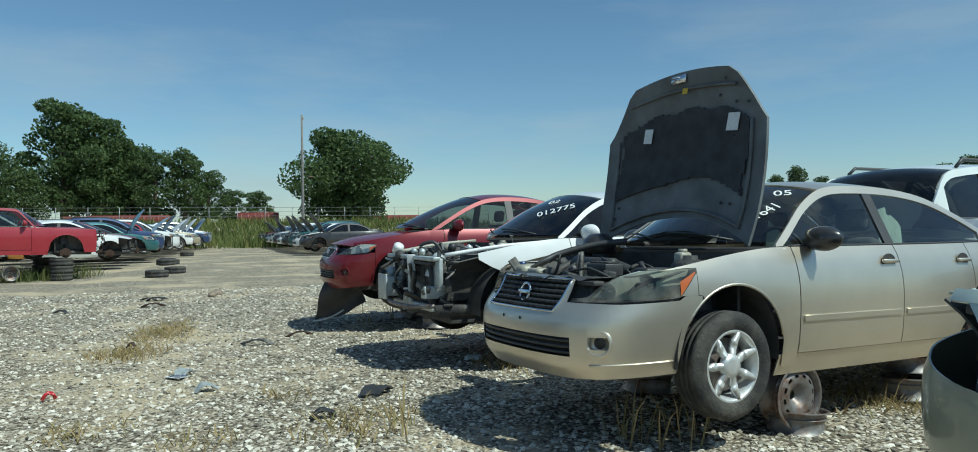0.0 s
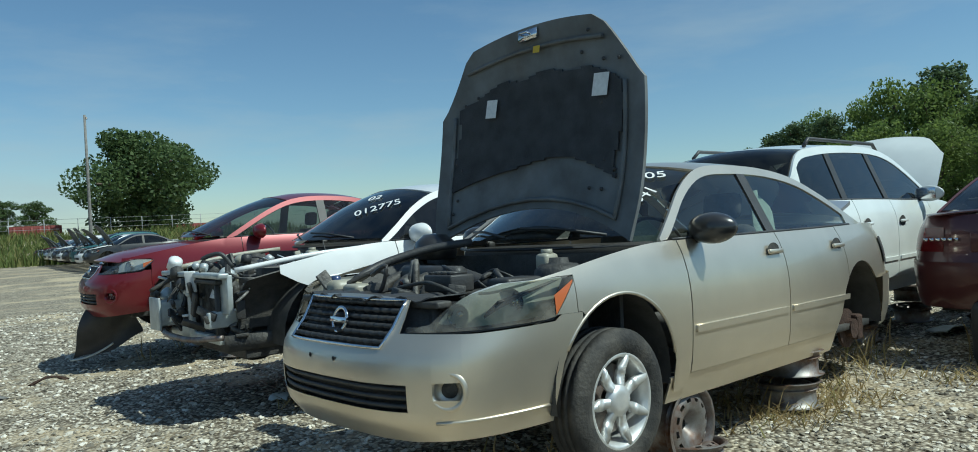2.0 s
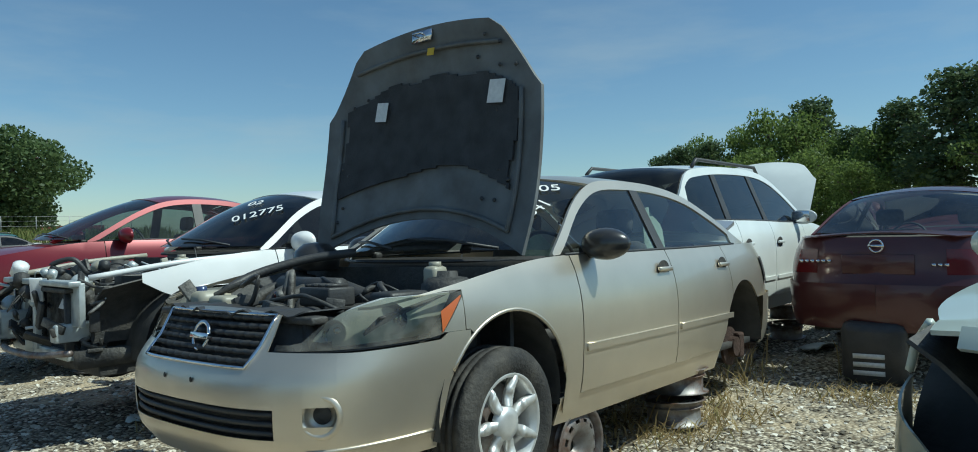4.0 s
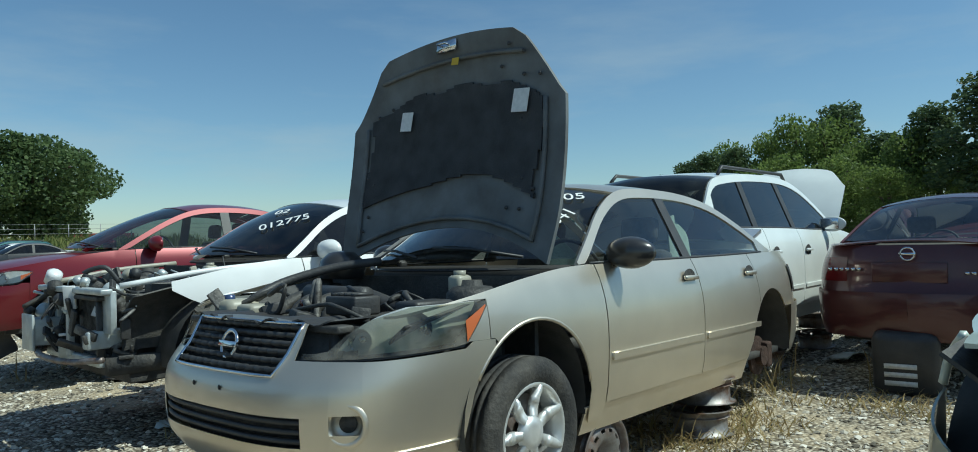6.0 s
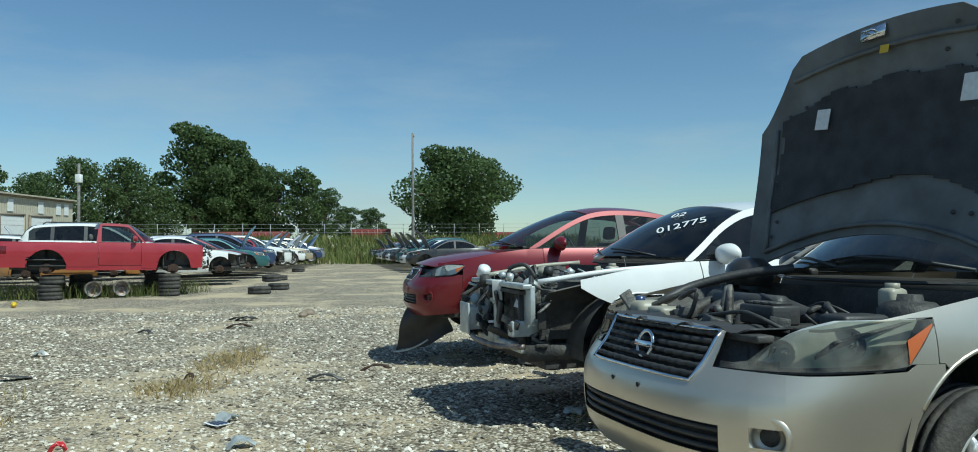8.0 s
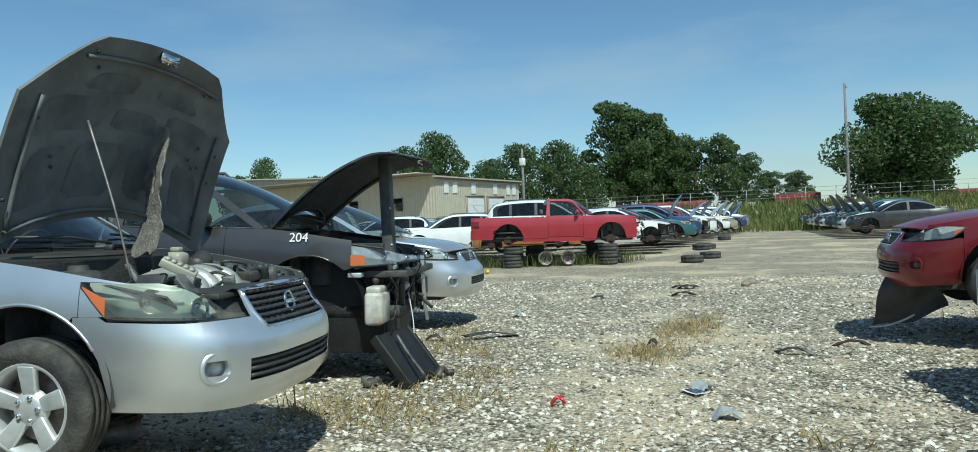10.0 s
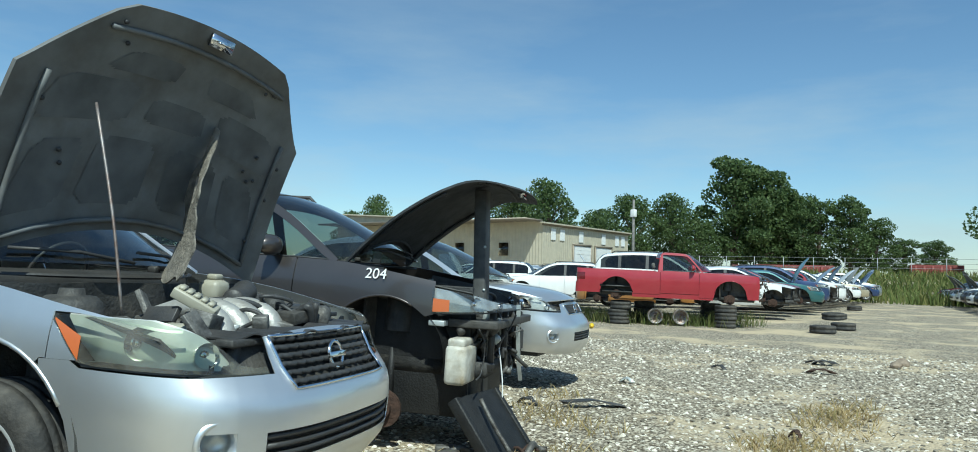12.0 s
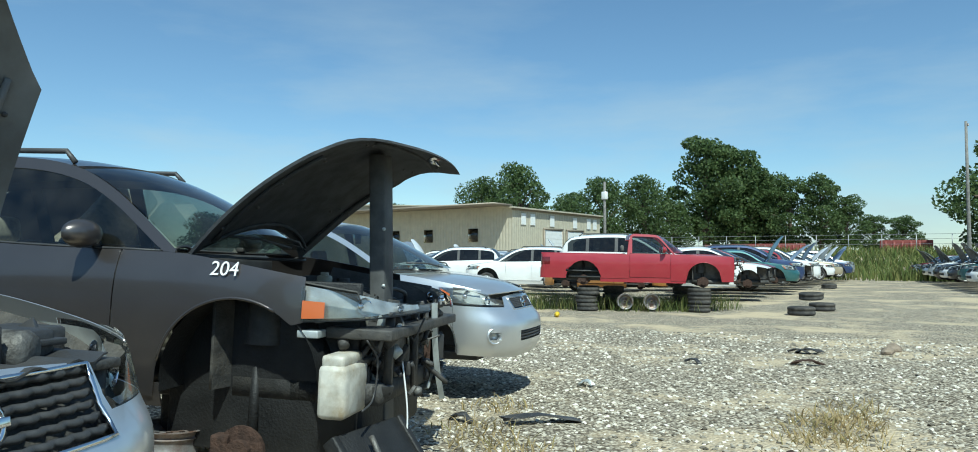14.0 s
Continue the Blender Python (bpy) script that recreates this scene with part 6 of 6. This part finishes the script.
scrap(tan_car, random.Random(8), (-0.60, 0.0, 0.79), (0.6, 1.1, 0.08), 14, [BAY, ENGINE, PLASTIC, BAY])
part("breather_hose", tube([(-1.06, -0.22, 1.0), (-0.86, -0.36, 0.97), (-0.62, -0.47, 0.90), (-0.44, -0.47, 0.82)], 0.024, 10), PLASTIC, tan_car)
part("breather_elbow", lathe([(0.0, 0.10), (0.07, 0.09), (0.115, 0.05), (0.13, 0.0), (0.12, -0.05), (0, -0.06)], 20, pose(-1.0, -0.48, 0.96)), BLACKP, tan_car, "glossy black plastic dome")
part("coil_cover", lathe([(0, -0.22), (0.045, -0.21), (0.048, 0.21), (0, 0.22)], 14, pose(-0.60, 0.0, 0.845, 90, 0, 0)), PLASTIC, tan_car)
part("relay_box", join(box(-0.52, -0.38, 0.20, 0.40, 0.78, 0.86, bev=0.01), *[box(-0.50, -0.40, 0.215 + 0.045 * k, 0.24 + 0.045 * k, 0.86, 0.872) for k in range(4)]), PLASTIC, tan_car)
part("washer_filler", join(box(-0.48, -0.30, -0.60, -0.44, 0.70, 0.83, bev=0.035), box(-0.44, -0.32, -0.42, -0.28, 0.72, 0.81, bev=0.02)), CREAM, tan_car, "yellowed washer tank")
part("filler_cap", lathe([(0.028, 0), (0.026, 0.02), (0, 0.022)], 14, pose(-0.36, -0.54, 0.83)), BLUE, tan_car, "blue filler cap")
part("battery_clamp", box(-0.50, -0.46, -0.10, -0.05, 0.80, 0.83, bev=0.008), REDLENS, tan_car, "red terminal cover")
part("latch_cover", grid(lambda x, y: (x - 0.10 * (y / 0.55) ** 2, y, 0.775 + 0.012 * math.sin(y * 40) * (1 if abs(y) > 0.1 else 0)), lin(-0.30, -0.10, 4), lin(-0.50, 0.50, 40)), PLASTIC, tan_car, solid=0.006)
part("hood_liner_wire", tube([(-1.32, -0.50, 1.22), (-1.35, -0.1, 1.26), (-1.34, 0.3, 1.30)], 0.006, 5), PLASTIC, tan_car)

for y_ in (-0.11, 0.09):
    p_ = tan_sh.at(tan_sh.sy(abs(y_)), 0.525, 0.003)
    part("bolt_hole", lathe([(0.011, 0.0), (0.008, 0.002), (0, 0.002)], 10, pose(p_[0], y_, 0.525, 0, 90, 0)), VOID, tan_car)
for s_ in (1, -1):
    part("bumper_crease", tube([(lambda p: (p[0], s_ * p[1], p[2]))(tan_sh.at(tan_sh.sy(0.60) + (tan_sh.sx(-0.54) - tan_sh.sy(0.60)) * k, 0.292 + 0.025 * k, 0.002)) for k in lin(0, 1, 10)], 0.007, 6, False), TAN, tan_car)
# tan sedan: side airbag, spoiler, missing tail lamp
MINT = material("pale_airbag_cloth", (0.56, 0.66, 0.55), 0.9, var=0.1, vscale=20, bump=0.3)
part("side_airbag", grid(lambda u, v: (-2.78 - 0.26 * u - 0.05 * v, 0.60 - 0.05 * v + 0.02 * math.sin(u * 8), 0.92 + (0.34 - 0.26 * (u - 0.25) ** 2) * v), lin(0, 1, 10), lin(0, 1, 8)), MINT, tan_car, "pale green airbag hanging inside the rear window", solid=0.02)
part("front_airbag", grid(lambda u, v: (-2.10 - 0.05 * v, 0.12 + 0.22 * u, 0.86 + 0.30 * v * (1 - u * 0.6)), lin(0, 1, 6), lin(0, 1, 6)), MINT, tan_car, "pale green cloth on the dashboard", solid=0.01)
part("tail_lamp_opening", tan_sh.panel(tan_sh.sx(-4.36), tan_sh.sx(-4.70), 0.70, 0.90, 1, 6, 4, lift=0.012), PLASTIC, tan_car, "black opening of the missing tail lamp")
part("trunk_spoiler", grid(lambda u, q: (-4.05 - 0.30 * u, q * 0.60, 1.06 + 0.10 * u + 0.03 * (1 - q * q)), lin(0, 1, 5), lin(-1, 1, 12)), SILVER, tan_car, "trunk lid standing ajar", solid=0.03)

# maroon sedan: badge, lettering bars, plate recess
part("plate_recess", box(-4.815, -4.80, -0.27, 0.27, 0.70, 0.86, bev=0.006), MAROON, maroon_car)
part("badge", join(lathe([(0.055, -0.004), (0.058, 0.004), (0.046, 0.006), (0.044, 0)], 24, pose(-4.83, 0, 0.93, 0, -90, 0)), box(-4.84, -4.83, -0.06, 0.06, 0.92, 0.94)), CHROME, maroon_car, "round chrome trunk badge")
part("lettering", join(*[box(-4.80, -4.79, 0.36 + 0.045 * k, 0.39 + 0.045 * k, 0.79, 0.815) for k in range(6)]), CHROME, maroon_car, "small chrome lettering bars")
part("lettering", join(*[box(-4.80, -4.79, -0.50 + 0.045 * k, -0.47 + 0.045 * k, 0.77, 0.79) for k in range(3)]), CHROME, maroon_car)

# near white sedan: grille surround, hanging bumper skin, open lamp wells
gsh = pearl_sh
gg = lambda y0, y1, z0, z1, lift, skip=None, nu=16, nv=8: grid(lambda y, z: (gsh.at(gsh.sy(abs(y)), z, lift)[0], y, z), lin(y0, y1, nu), lin(z0, z1, nv), skip, gsh.mid)
for s_ in (1, -1):
    part("grille_surround", grid(lambda k, z: (lambda y: (gsh.at(gsh.sy(abs(y)), z, 0.03)[0], y, z))(s_ * (0.25 + 0.14 * (z - 0.50) / 0.30 + k * (0.07 + 0.10 * max(0, (z - 0.60) / 0.20) ** 2))), lin(0, 1, 6), lin(0.56, 0.80, 14), None, gsh.mid), PALEGREEN, pearl_car, solid=0.012)
part("grille_header", gg(-0.62, 0.62, 0.775, 0.815, 0.032, None, 30, 4), PALEGREEN, pearl_car, solid=0.012)
part("grille_ring", tube([(gsh.at(gsh.sy(abs(y)), z, 0.045)[0], y, z) for y, z in [(q, 0.765) for q in lin(-0.36, 0.36, 10)] + [(0.33, 0.66), (0.26, 0.58), (0.10, 0.56), (-0.10, 0.56), (-0.26, 0.58), (-0.33, 0.66), (-0.36, 0.765)]], 0.012, 6, False), PLASTIC, pearl_car)
for z in lin(0.595, 0.745, 4):
    part("grille_slat", tube([(gsh.at(gsh.sy(abs(y)), z, 0.0)[0], y, z) for y in lin(-0.33, 0.33, 12)], 0.013, 6, False), PLASTIC, pearl_car)
part("grille_backing", gg(-0.42, 0.42, 0.30, 0.78, -0.05), BAY, pearl_car)
part("bumper_skin", gsh.panel(gsh.sy(0.18), gsh.sx(-0.60), lambda x: 0.16, lambda x: ip(-x, [(-0.05, 0.50), (0.05, 0.54), (0.2, 0.60), (0.6, 0.66)]), -1, 18, 8, lift=0.004), OLIVE, pearl_car, "loose olive-silver bumper skin", solid=0.006)
part("fender_strip", tube([(-0.62, -0.86, 0.67), (-0.58, -0.83, 0.74), (-0.46, -0.76, 0.80)], 0.012, 6), PALEGREEN, pearl_car)
part("lower_valance", gsh.panel(gsh.sy(0.10), gsh.sx(-0.56), lambda x: 0.10, lambda x: 0.20, -1, 14, 3, lift=0.0), PALE, pearl_car, solid=0.008)
# added dark box fills the gap and stands in for the lamp cavity's shade
part("dark_cavity_fill", box(-0.75, -0.34, -0.58, -0.22, 0.24, 0.66, bev=0.06), BAY, pearl_car)


# marker numbers
def on_glass(car, sh, body, k, q, size, turn=0.0, mat=CHALK):
    p = Vector(sh.shield(k, q))
    du, dv = (Vector(sh.shield(k, q + 0.02)) - p).normalized(), (Vector(sh.shield(k + 0.02, q)) - p).normalized()
    n = du.cross(dv).normalized()
    m = Matrix((du, n.cross(du), n)).transposed().to_4x4()
    text(body, size, mat, car, Matrix.Translation(p + n * 0.012) @ m @ pose(0, 0, 0, 0, 0, turn), "marker_number")


on_glass(white_car, white_sh, "02", 0.68, 0.28, 0.14, 24)
on_glass(white_car, white_sh, "012775", 0.48, 0.64, 0.14, 34)
on_glass(tan_car, tan_sh, "05", 0.74, 0.80, 0.13, 22)
on_glass(tan_car, tan_sh, "1641", 0.42, 0.84, 0.12, 55)
on_glass(silver_car, silver_sh, "TS1", 0.55, -0.76, 0.15, 2, material("teal_marker", (0.45, 0.72, 0.70), 0.7))
z2 = 0.94
p2 = out_sh.at(out_sh.sx(-1.04), z2, 0.014)
text("204", 0.115, CHALK, outlander, pose(p2[0], -p2[1], z2, 72, 0, -2), "marker_number")


# loose rims and tyres
def rim_thing(m, label="grey steel wheel rim holding up a car"):
    r = thing("wheel_rim", m, label, "rim", "loose steel rims")
    wheel(r, 0, 0, 0, 1, 0.30, 0.19, 0.205, STEEL, "steel", False, name="rim", flat=True)
    return r


proto_rim = rim_thing(pose(*(1.95, 4.76), 0.235, -90, 0, 208.8) @ pose(0, 0, 0, 0, 0, 30))
lying = lambda x, y, z=0.10, t=0.0: copy_thing(proto_rim, pose(x, y, z, rr.uniform(-4, 4), rr.uniform(-4, 4), t))
gx0, gy0 = (1.95, 4.76)
lying(gx0 + 0.05, gy0 + 0.04, 0.05, 20)


def local(m, x, y):
    v = m.matrix_world @ Vector((x, y, 0))
    return v.x, v.y


bpy.context.view_layer.update()
for cr_, xs_ in ((tan_car, ((-3.1, 0.62), (-3.1, -0.62), (-1.6, -0.62))), (silver_car, ((-1.62, -0.66), (-1.6, 0.62), (-3.2, -0.62), (-3.2, 0.62))), (white_car, ((-1.6, 0.62), (-1.6, -0.62), (-3.1, 0.62), (-3.1, -0.62))), (red_car, ((-1.4, 0.62), (-1.4, -0.62), (-3.0, 0.62), (-3.0, -0.62))),
                 (outlander, ((-1.5, 0.6), (-1.5, -0.6), (-3.0, 0.6), (-3.0, -0.6))), (sx4, ((-1.4, 0.6), (-1.4, -0.6), (-3.0, 0.6), (-3.0, -0.6))), (maroon_car, ((-3.3, 0.6), (-3.3, -0.6), (-1.5, 0.6), (-1.5, -0.6))), (white_suv, ((-3.0, 0.6), (-3.0, -0.6), (-1.5, 0.6), (-1.5, -0.6))), (pearl_car, ((-1.5, 0.6), (-1.5, -0.6), (-3.0, 0.6), (-3.0, -0.6)))):
    for lx, ly in xs_:
        x, y = local(cr_, lx, ly)
        for z in (0.10, 0.31):
            lying(x + rr.uniform(-0.02, 0.02), y + rr.uniform(-0.02, 0.02), z, rr.uniform(0, 360))
truck_stands = []
for lx, ly in ((-0.95, -0.62), (-1.3, 0.62), (-2.2, -0.68), (-2.9, -0.66), (-3.9, -0.62), (-3.9, 0.6), (-3.2, 0.6)):
    x, y = local(truck, lx, ly)
    if lx in (-2.2, -2.9):
        copy_thing(proto_rim, pose(x, y, 0.26, -90, 0, 36 + rr.uniform(-20, 20)))
    else:
        truck_stands.append((x, y))


def tyre(m, label, r=0.33, w=0.21):
    h = w / 2
    rim = r * 0.62
    prof = [(rim, -h * 0.8), (r - 0.05, -h), (r - 0.012, -h * 0.86), (r, -h * 0.7), (r, -0.03), (r - 0.008, -0.025), (r - 0.008, 0.025), (r, 0.03), (r, h * 0.7), (r - 0.012, h * 0.86), (r - 0.05, h), (rim, h * 0.8), (rim + 0.02, 0), (rim, -h * 0.8)]
    ob = part("tyre", lathe(prof, 36), RUBBER)
    ob.matrix_world = m
    return tagged(ob, label, "tyre", "loose tyres in the yard")


for gxy, z, tilt in ((((-9.91, 21.72)), 0.11, 0), (((-10.22, 23.71)), 0.11, 0), (((-11.11, 25.09)), 0.32, 4), (((-13.16, 30.15)), 0.11, 0), (((-16.68, 40.29)), 0.11, 0), (((-16.57, 39.91)), 0.11, 0), (((-18.96, 59.93)), 0.11, 0)):
    tyre(pose(*gxy, z, tilt, 0, 0), "worn black tyre lying on the gravel")


for x, y in truck_stands:
    for z in (0.11, 0.32, 0.53):
        tyre(pose(x + rr.uniform(-0.03, 0.03), y + rr.uniform(-0.03, 0.03), z), "worn black tyre stacked under the pickup", 0.30)


def shard(m, sx, sy, mat, label, seed, thick=0.012, bend=0.05, name="debris"):
    """A broken piece of trim: an uneven bent plate."""
    r = random.Random(seed)
    e = [r.uniform(0.65, 1.1) for _ in range(40)]
    ob = part(name, grid(lambda u, v: (sx * u * e[int((v + 1) * 5)], sy * v * e[20 + int((u + 1) * 5)], bend * (1 - u * u) + 0.02 * r.random()), lin(-1, 1, 7), lin(-1, 1, 5)), mat, None, "", True, thick)
    ob.matrix_world = m
    return tagged(ob, label, "debris", "litter in the yard")


bits = [((-6.08, 8.10), 0.36, 0.07, PLASTIC, "broken black trim strip on the gravel", 60), ((-6.64, 14.18), 0.16, 0.06, PLASTIC, "dark broken trim piece on the gravel", 20), ((-6.04, 13.09), 0.20, 0.06, RUST, "rusty bracket lying on the gravel", 30),
        ((-6.55, 14.29), 0.20, 0.08, PLASTIC, "dark broken trim piece on the gravel", 10), ((-0.93, 5.96), 0.16, 0.10, PLASTIC, "black broken plastic duct on the gravel", 70), ((-1.20, 5.20), 0.09, 0.06, PLASTIC, "grey plastic scrap on the gravel", 20), ((-0.17, 7.34), 0.05, 0.10, PALE, "bent metal strip on the gravel", 50),
        ((-4.15, 8.44), 0.06, 0.05, RUST, "small rusty piece on the gravel", 5), ((-7.13, 12.12), 0.12, 0.05, PLASTIC, "dark flat scrap on the gravel", 9), ((-6.96, 9.72), 0.10, 0.05, PALE, "grey flat scrap on the gravel", 19), ((-6.59, 7.63), 0.14, 0.04, PLASTIC, "black hose piece on the gravel", 0),
        ((-2.40, 6.13), 0.10, 0.07, PALE, "pale crumpled sheet on the gravel", 40), ((-2.86, 6.80), 0.10, 0.07, PALE, "pale crumpled sheet on the gravel", 80), ((-2.41, 9.21), 0.18, 0.02, RUST, "thin rusty strip on the gravel", 15), ((-2.74, 8.58), 0.2, 0.03, PLASTIC, "dark strip lying on the gravel", 15), ((6.26, 7.21), 0.3, 0.12, PALE, "crumpled pale plastic on the ground", 15), ((7.45, 8.28), 0.14, 0.12, PAPER, "white crumpled plastic on the ground", 45)]
for i, ((bx, by), sx_, sy_, mt, lb, tn) in enumerate(bits):
    shard(pose(bx, by, 0.015, rr.uniform(-6, 6), rr.uniform(-6, 6), tn), sx_, sy_, mt, lb, i)
for i, ((bx, by), sz) in enumerate(((((-5.78, 15.51)), 0.13), (((-5.72, 15.03)), 0.12), (((-5.56, 17.27)), 0.0), (((2.45, 6.34)), 0.0))):
    if sz:
        bm = bmesh.new()
        bmesh.ops.create_icosphere(bm, subdivisions=2, radius=sz)
        for v in bm.verts:
            v.co *= 0.8 + 0.35 * noise.noise(v.co * 9 + Vector((i, 0, 0)))
            v.co.z *= 0.7
        st = part("rock", bm, material("brown_rock", (0.25, 0.20, 0.15), 0.95, var=0.3, bump=0.5), smooth=False)
        st.matrix_world = pose(bx, by, sz * 0.4)
        tagged(st, "brown rock lying on the gravel", "rock")
sx1, sy1 = (-2.87, 6.68)
card = part("printed_card", grid(lambda u, v: (0.10 * u, 0.06 * v, 0.012 + 0.006 * u * u), lin(-1, 1, 6), lin(-1, 1, 4)), PAPER, solid=0.002)
card.matrix_world = pose(sx1, sy1, 0.01, 0, 0, 150)
tagged(card, "white printed card lying on the gravel", "card")
for k in range(3):
    part("printed_bar", box(-0.08, 0.08, -0.045 + 0.032 * k, -0.025 + 0.032 * k, 0.021, 0.022), BLUE, card)
yx, yy = (-13.61, 16.75)
yb = part("yellow_bottle", lathe([(0, -0.16), (0.06, -0.15), (0.065, 0.05), (0.03, 0.12), (0.025, 0.16), (0, 0.16)], 14), material("yellow_plastic", (0.75, 0.52, 0.03), 0.4))
yb.matrix_world = pose(yx, yy, 0.065, 90, 0, 40)
tagged(yb, "yellow plastic bottle lying on the gravel", "bottle")
rx, ry_ = (-3.54, 5.84)
shard(pose(rx, ry_, 0.02, 0, 0, 30), 0.06, 0.03, material("red_plastic", (0.5, 0.03, 0.04), 0.4), "small red plastic scrap on the gravel", 77)
bx, by = (5.36, 5.81)
cs = thing("seat_back", pose(bx, by, 0, 0, 0, 215), "black padded seat back with a printed panel standing on the ground", "seat back")
part("shell", box(-0.10, 0.10, -0.24, 0.24, 0.0, 0.52, pose(0, 0, 0.0, 0, 8, 0), bev=0.07), PLASTIC, cs)
part("printed_panel", join(*[box(0.105, 0.109, -0.15, 0.08, 0.10 + 0.07 * k, 0.14 + 0.07 * k, pose(0, 0, 0.0, 0, 8, 0)) for k in range(3)]), PAPER, cs, "pale printed bars")

# stripped beige car beside the silver sedan
beige_car, beige_sh = vehicle("sedan", site(-2.48, 1.45, 33, 0.27), "beige sedan with a torn-off front end", BEIGE, ALTIMA, front="none", hood="none", wheels=(0, 0, 0, 0), lamps=False, fine=0.6, seed=51)
scrap(beige_car, random.Random(61), (-0.35, 0.45, 0.62), (0.4, 0.5, 0.35), 26, [BEIGE, BAY, STEEL, PLASTIC])
silver_next, _n = vehicle("sedan", site(-8.9, 1.2, 32, 0.27), "silver sedan standing in the next row", SILVER, ALTIMA, wheels=(0, 0, 0, 0), lamps=True, fine=0.5, interior=False, seed=52)
for cr_ in (beige_car, silver_next):
    for lx, ly in ((-1.5, 0.6), (-1.5, -0.6), (-3.0, 0.6), (-3.0, -0.6)):
        bpy.context.view_layer.update()
        x, y = local(cr_, lx, ly)
        for z in (0.10, 0.31):
            lying(x, y, z, rr.uniform(0, 360))

# weeds and dry grass
dry = [((-4.00, 8.18), 1.0), ((-4.08, 9.09), 1.2), ((-4.40, 10.07), 0.8), ((-0.96, 4.90), 1.3), ((-0.83, 5.18), 0.9), ((-2.72, 4.83), 0.8), ((-1.68, 5.83), 0.5), ((-1.89, 4.63), 0.6), ((2.80, 5.38), 1.2), ((3.10, 5.56), 1.2), ((3.63, 6.21), 1.0), ((0.32, 6.98), 0.8), ((0.08, 7.16), 0.6),
       ((-4.43, 9.92), 0.9), ((-4.31, 9.25), 0.7), ((-3.96, 7.99), 1.2), ((-4.09, 7.96), 0.9), ((-4.81, 4.96), 1.6), ((-4.84, 4.71), 1.4), ((-5.03, 5.38), 1.2), ((-4.27, 4.94), 1.4), ((-4.83, 6.29), 1.1), ((-5.42, 7.22), 0.7), ((-5.87, 7.28), 0.8), ((-4.30, 9.64), 0.9), ((-6.29, 7.50), 0.9), ((-6.77, 8.24), 0.8), ((-4.55, 10.63), 0.6), ((-4.22, 5.53), 1.0), ((-4.43, 9.86), 0.8), ((-3.89, 7.76), 0.8),
       ((4.77, 6.63), 1.2), ((3.62, 5.71), 1.2), ((3.12, 5.41), 1.2), ((4.83, 5.54), 1.2), ((5.01, 5.45), 1.0), ((4.20, 6.21), 1.0), ((3.60, 5.56), 1.0)]
blades("dry_grass", [(x, y, k) for (x, y), k in dry], 110, 0.12, 0.40, STRAW, "tufts of straw-coloured dry grass in the gravel", 0.75)
weeds = [((0.83, 4.60), 0.7), ((1.00, 4.66), 0.7), ((1.30, 4.72), 0.8), ((1.12, 4.50), 0.6), ((3.01, 5.57), 0.7), ((-0.60, 4.74), 0.5), ((4.65, 6.53), 1.0), ((3.57, 5.94), 0.6), ((-5.13, 4.65), 0.8), ((-1.57, 10.98), 0.4), ((-1.72, 10.21), 0.4), ((5.40, 6.01), 0.5), ((5.07, 6.80), 0.8)]
blades("dry_weeds", [(x, y, k) for (x, y), k in weeds], 13, 0.40, 0.24, STRAW, "tall dry weed stalks by the cars", 0.28)
scrap(truck, random.Random(71), (-0.05, 0.0, 0.62), (0.5, 1.5, 0.6), 50, [BAY, PLASTIC, ENGINE, PALE, RUST])
vx, vy = local(truck, -3.4, -1.1)
blades("long_grass", [(vx + 0.8 * (k % 9) * 0.72 - 3.2, vy + 0.5 * (k % 9) * 0.72 - 1.2 + 0.5 * (k // 9), 1.0) for k in range(45)], 60, 0.5, 0.6, GREENB, "long green grass under the pickup", 0.3)
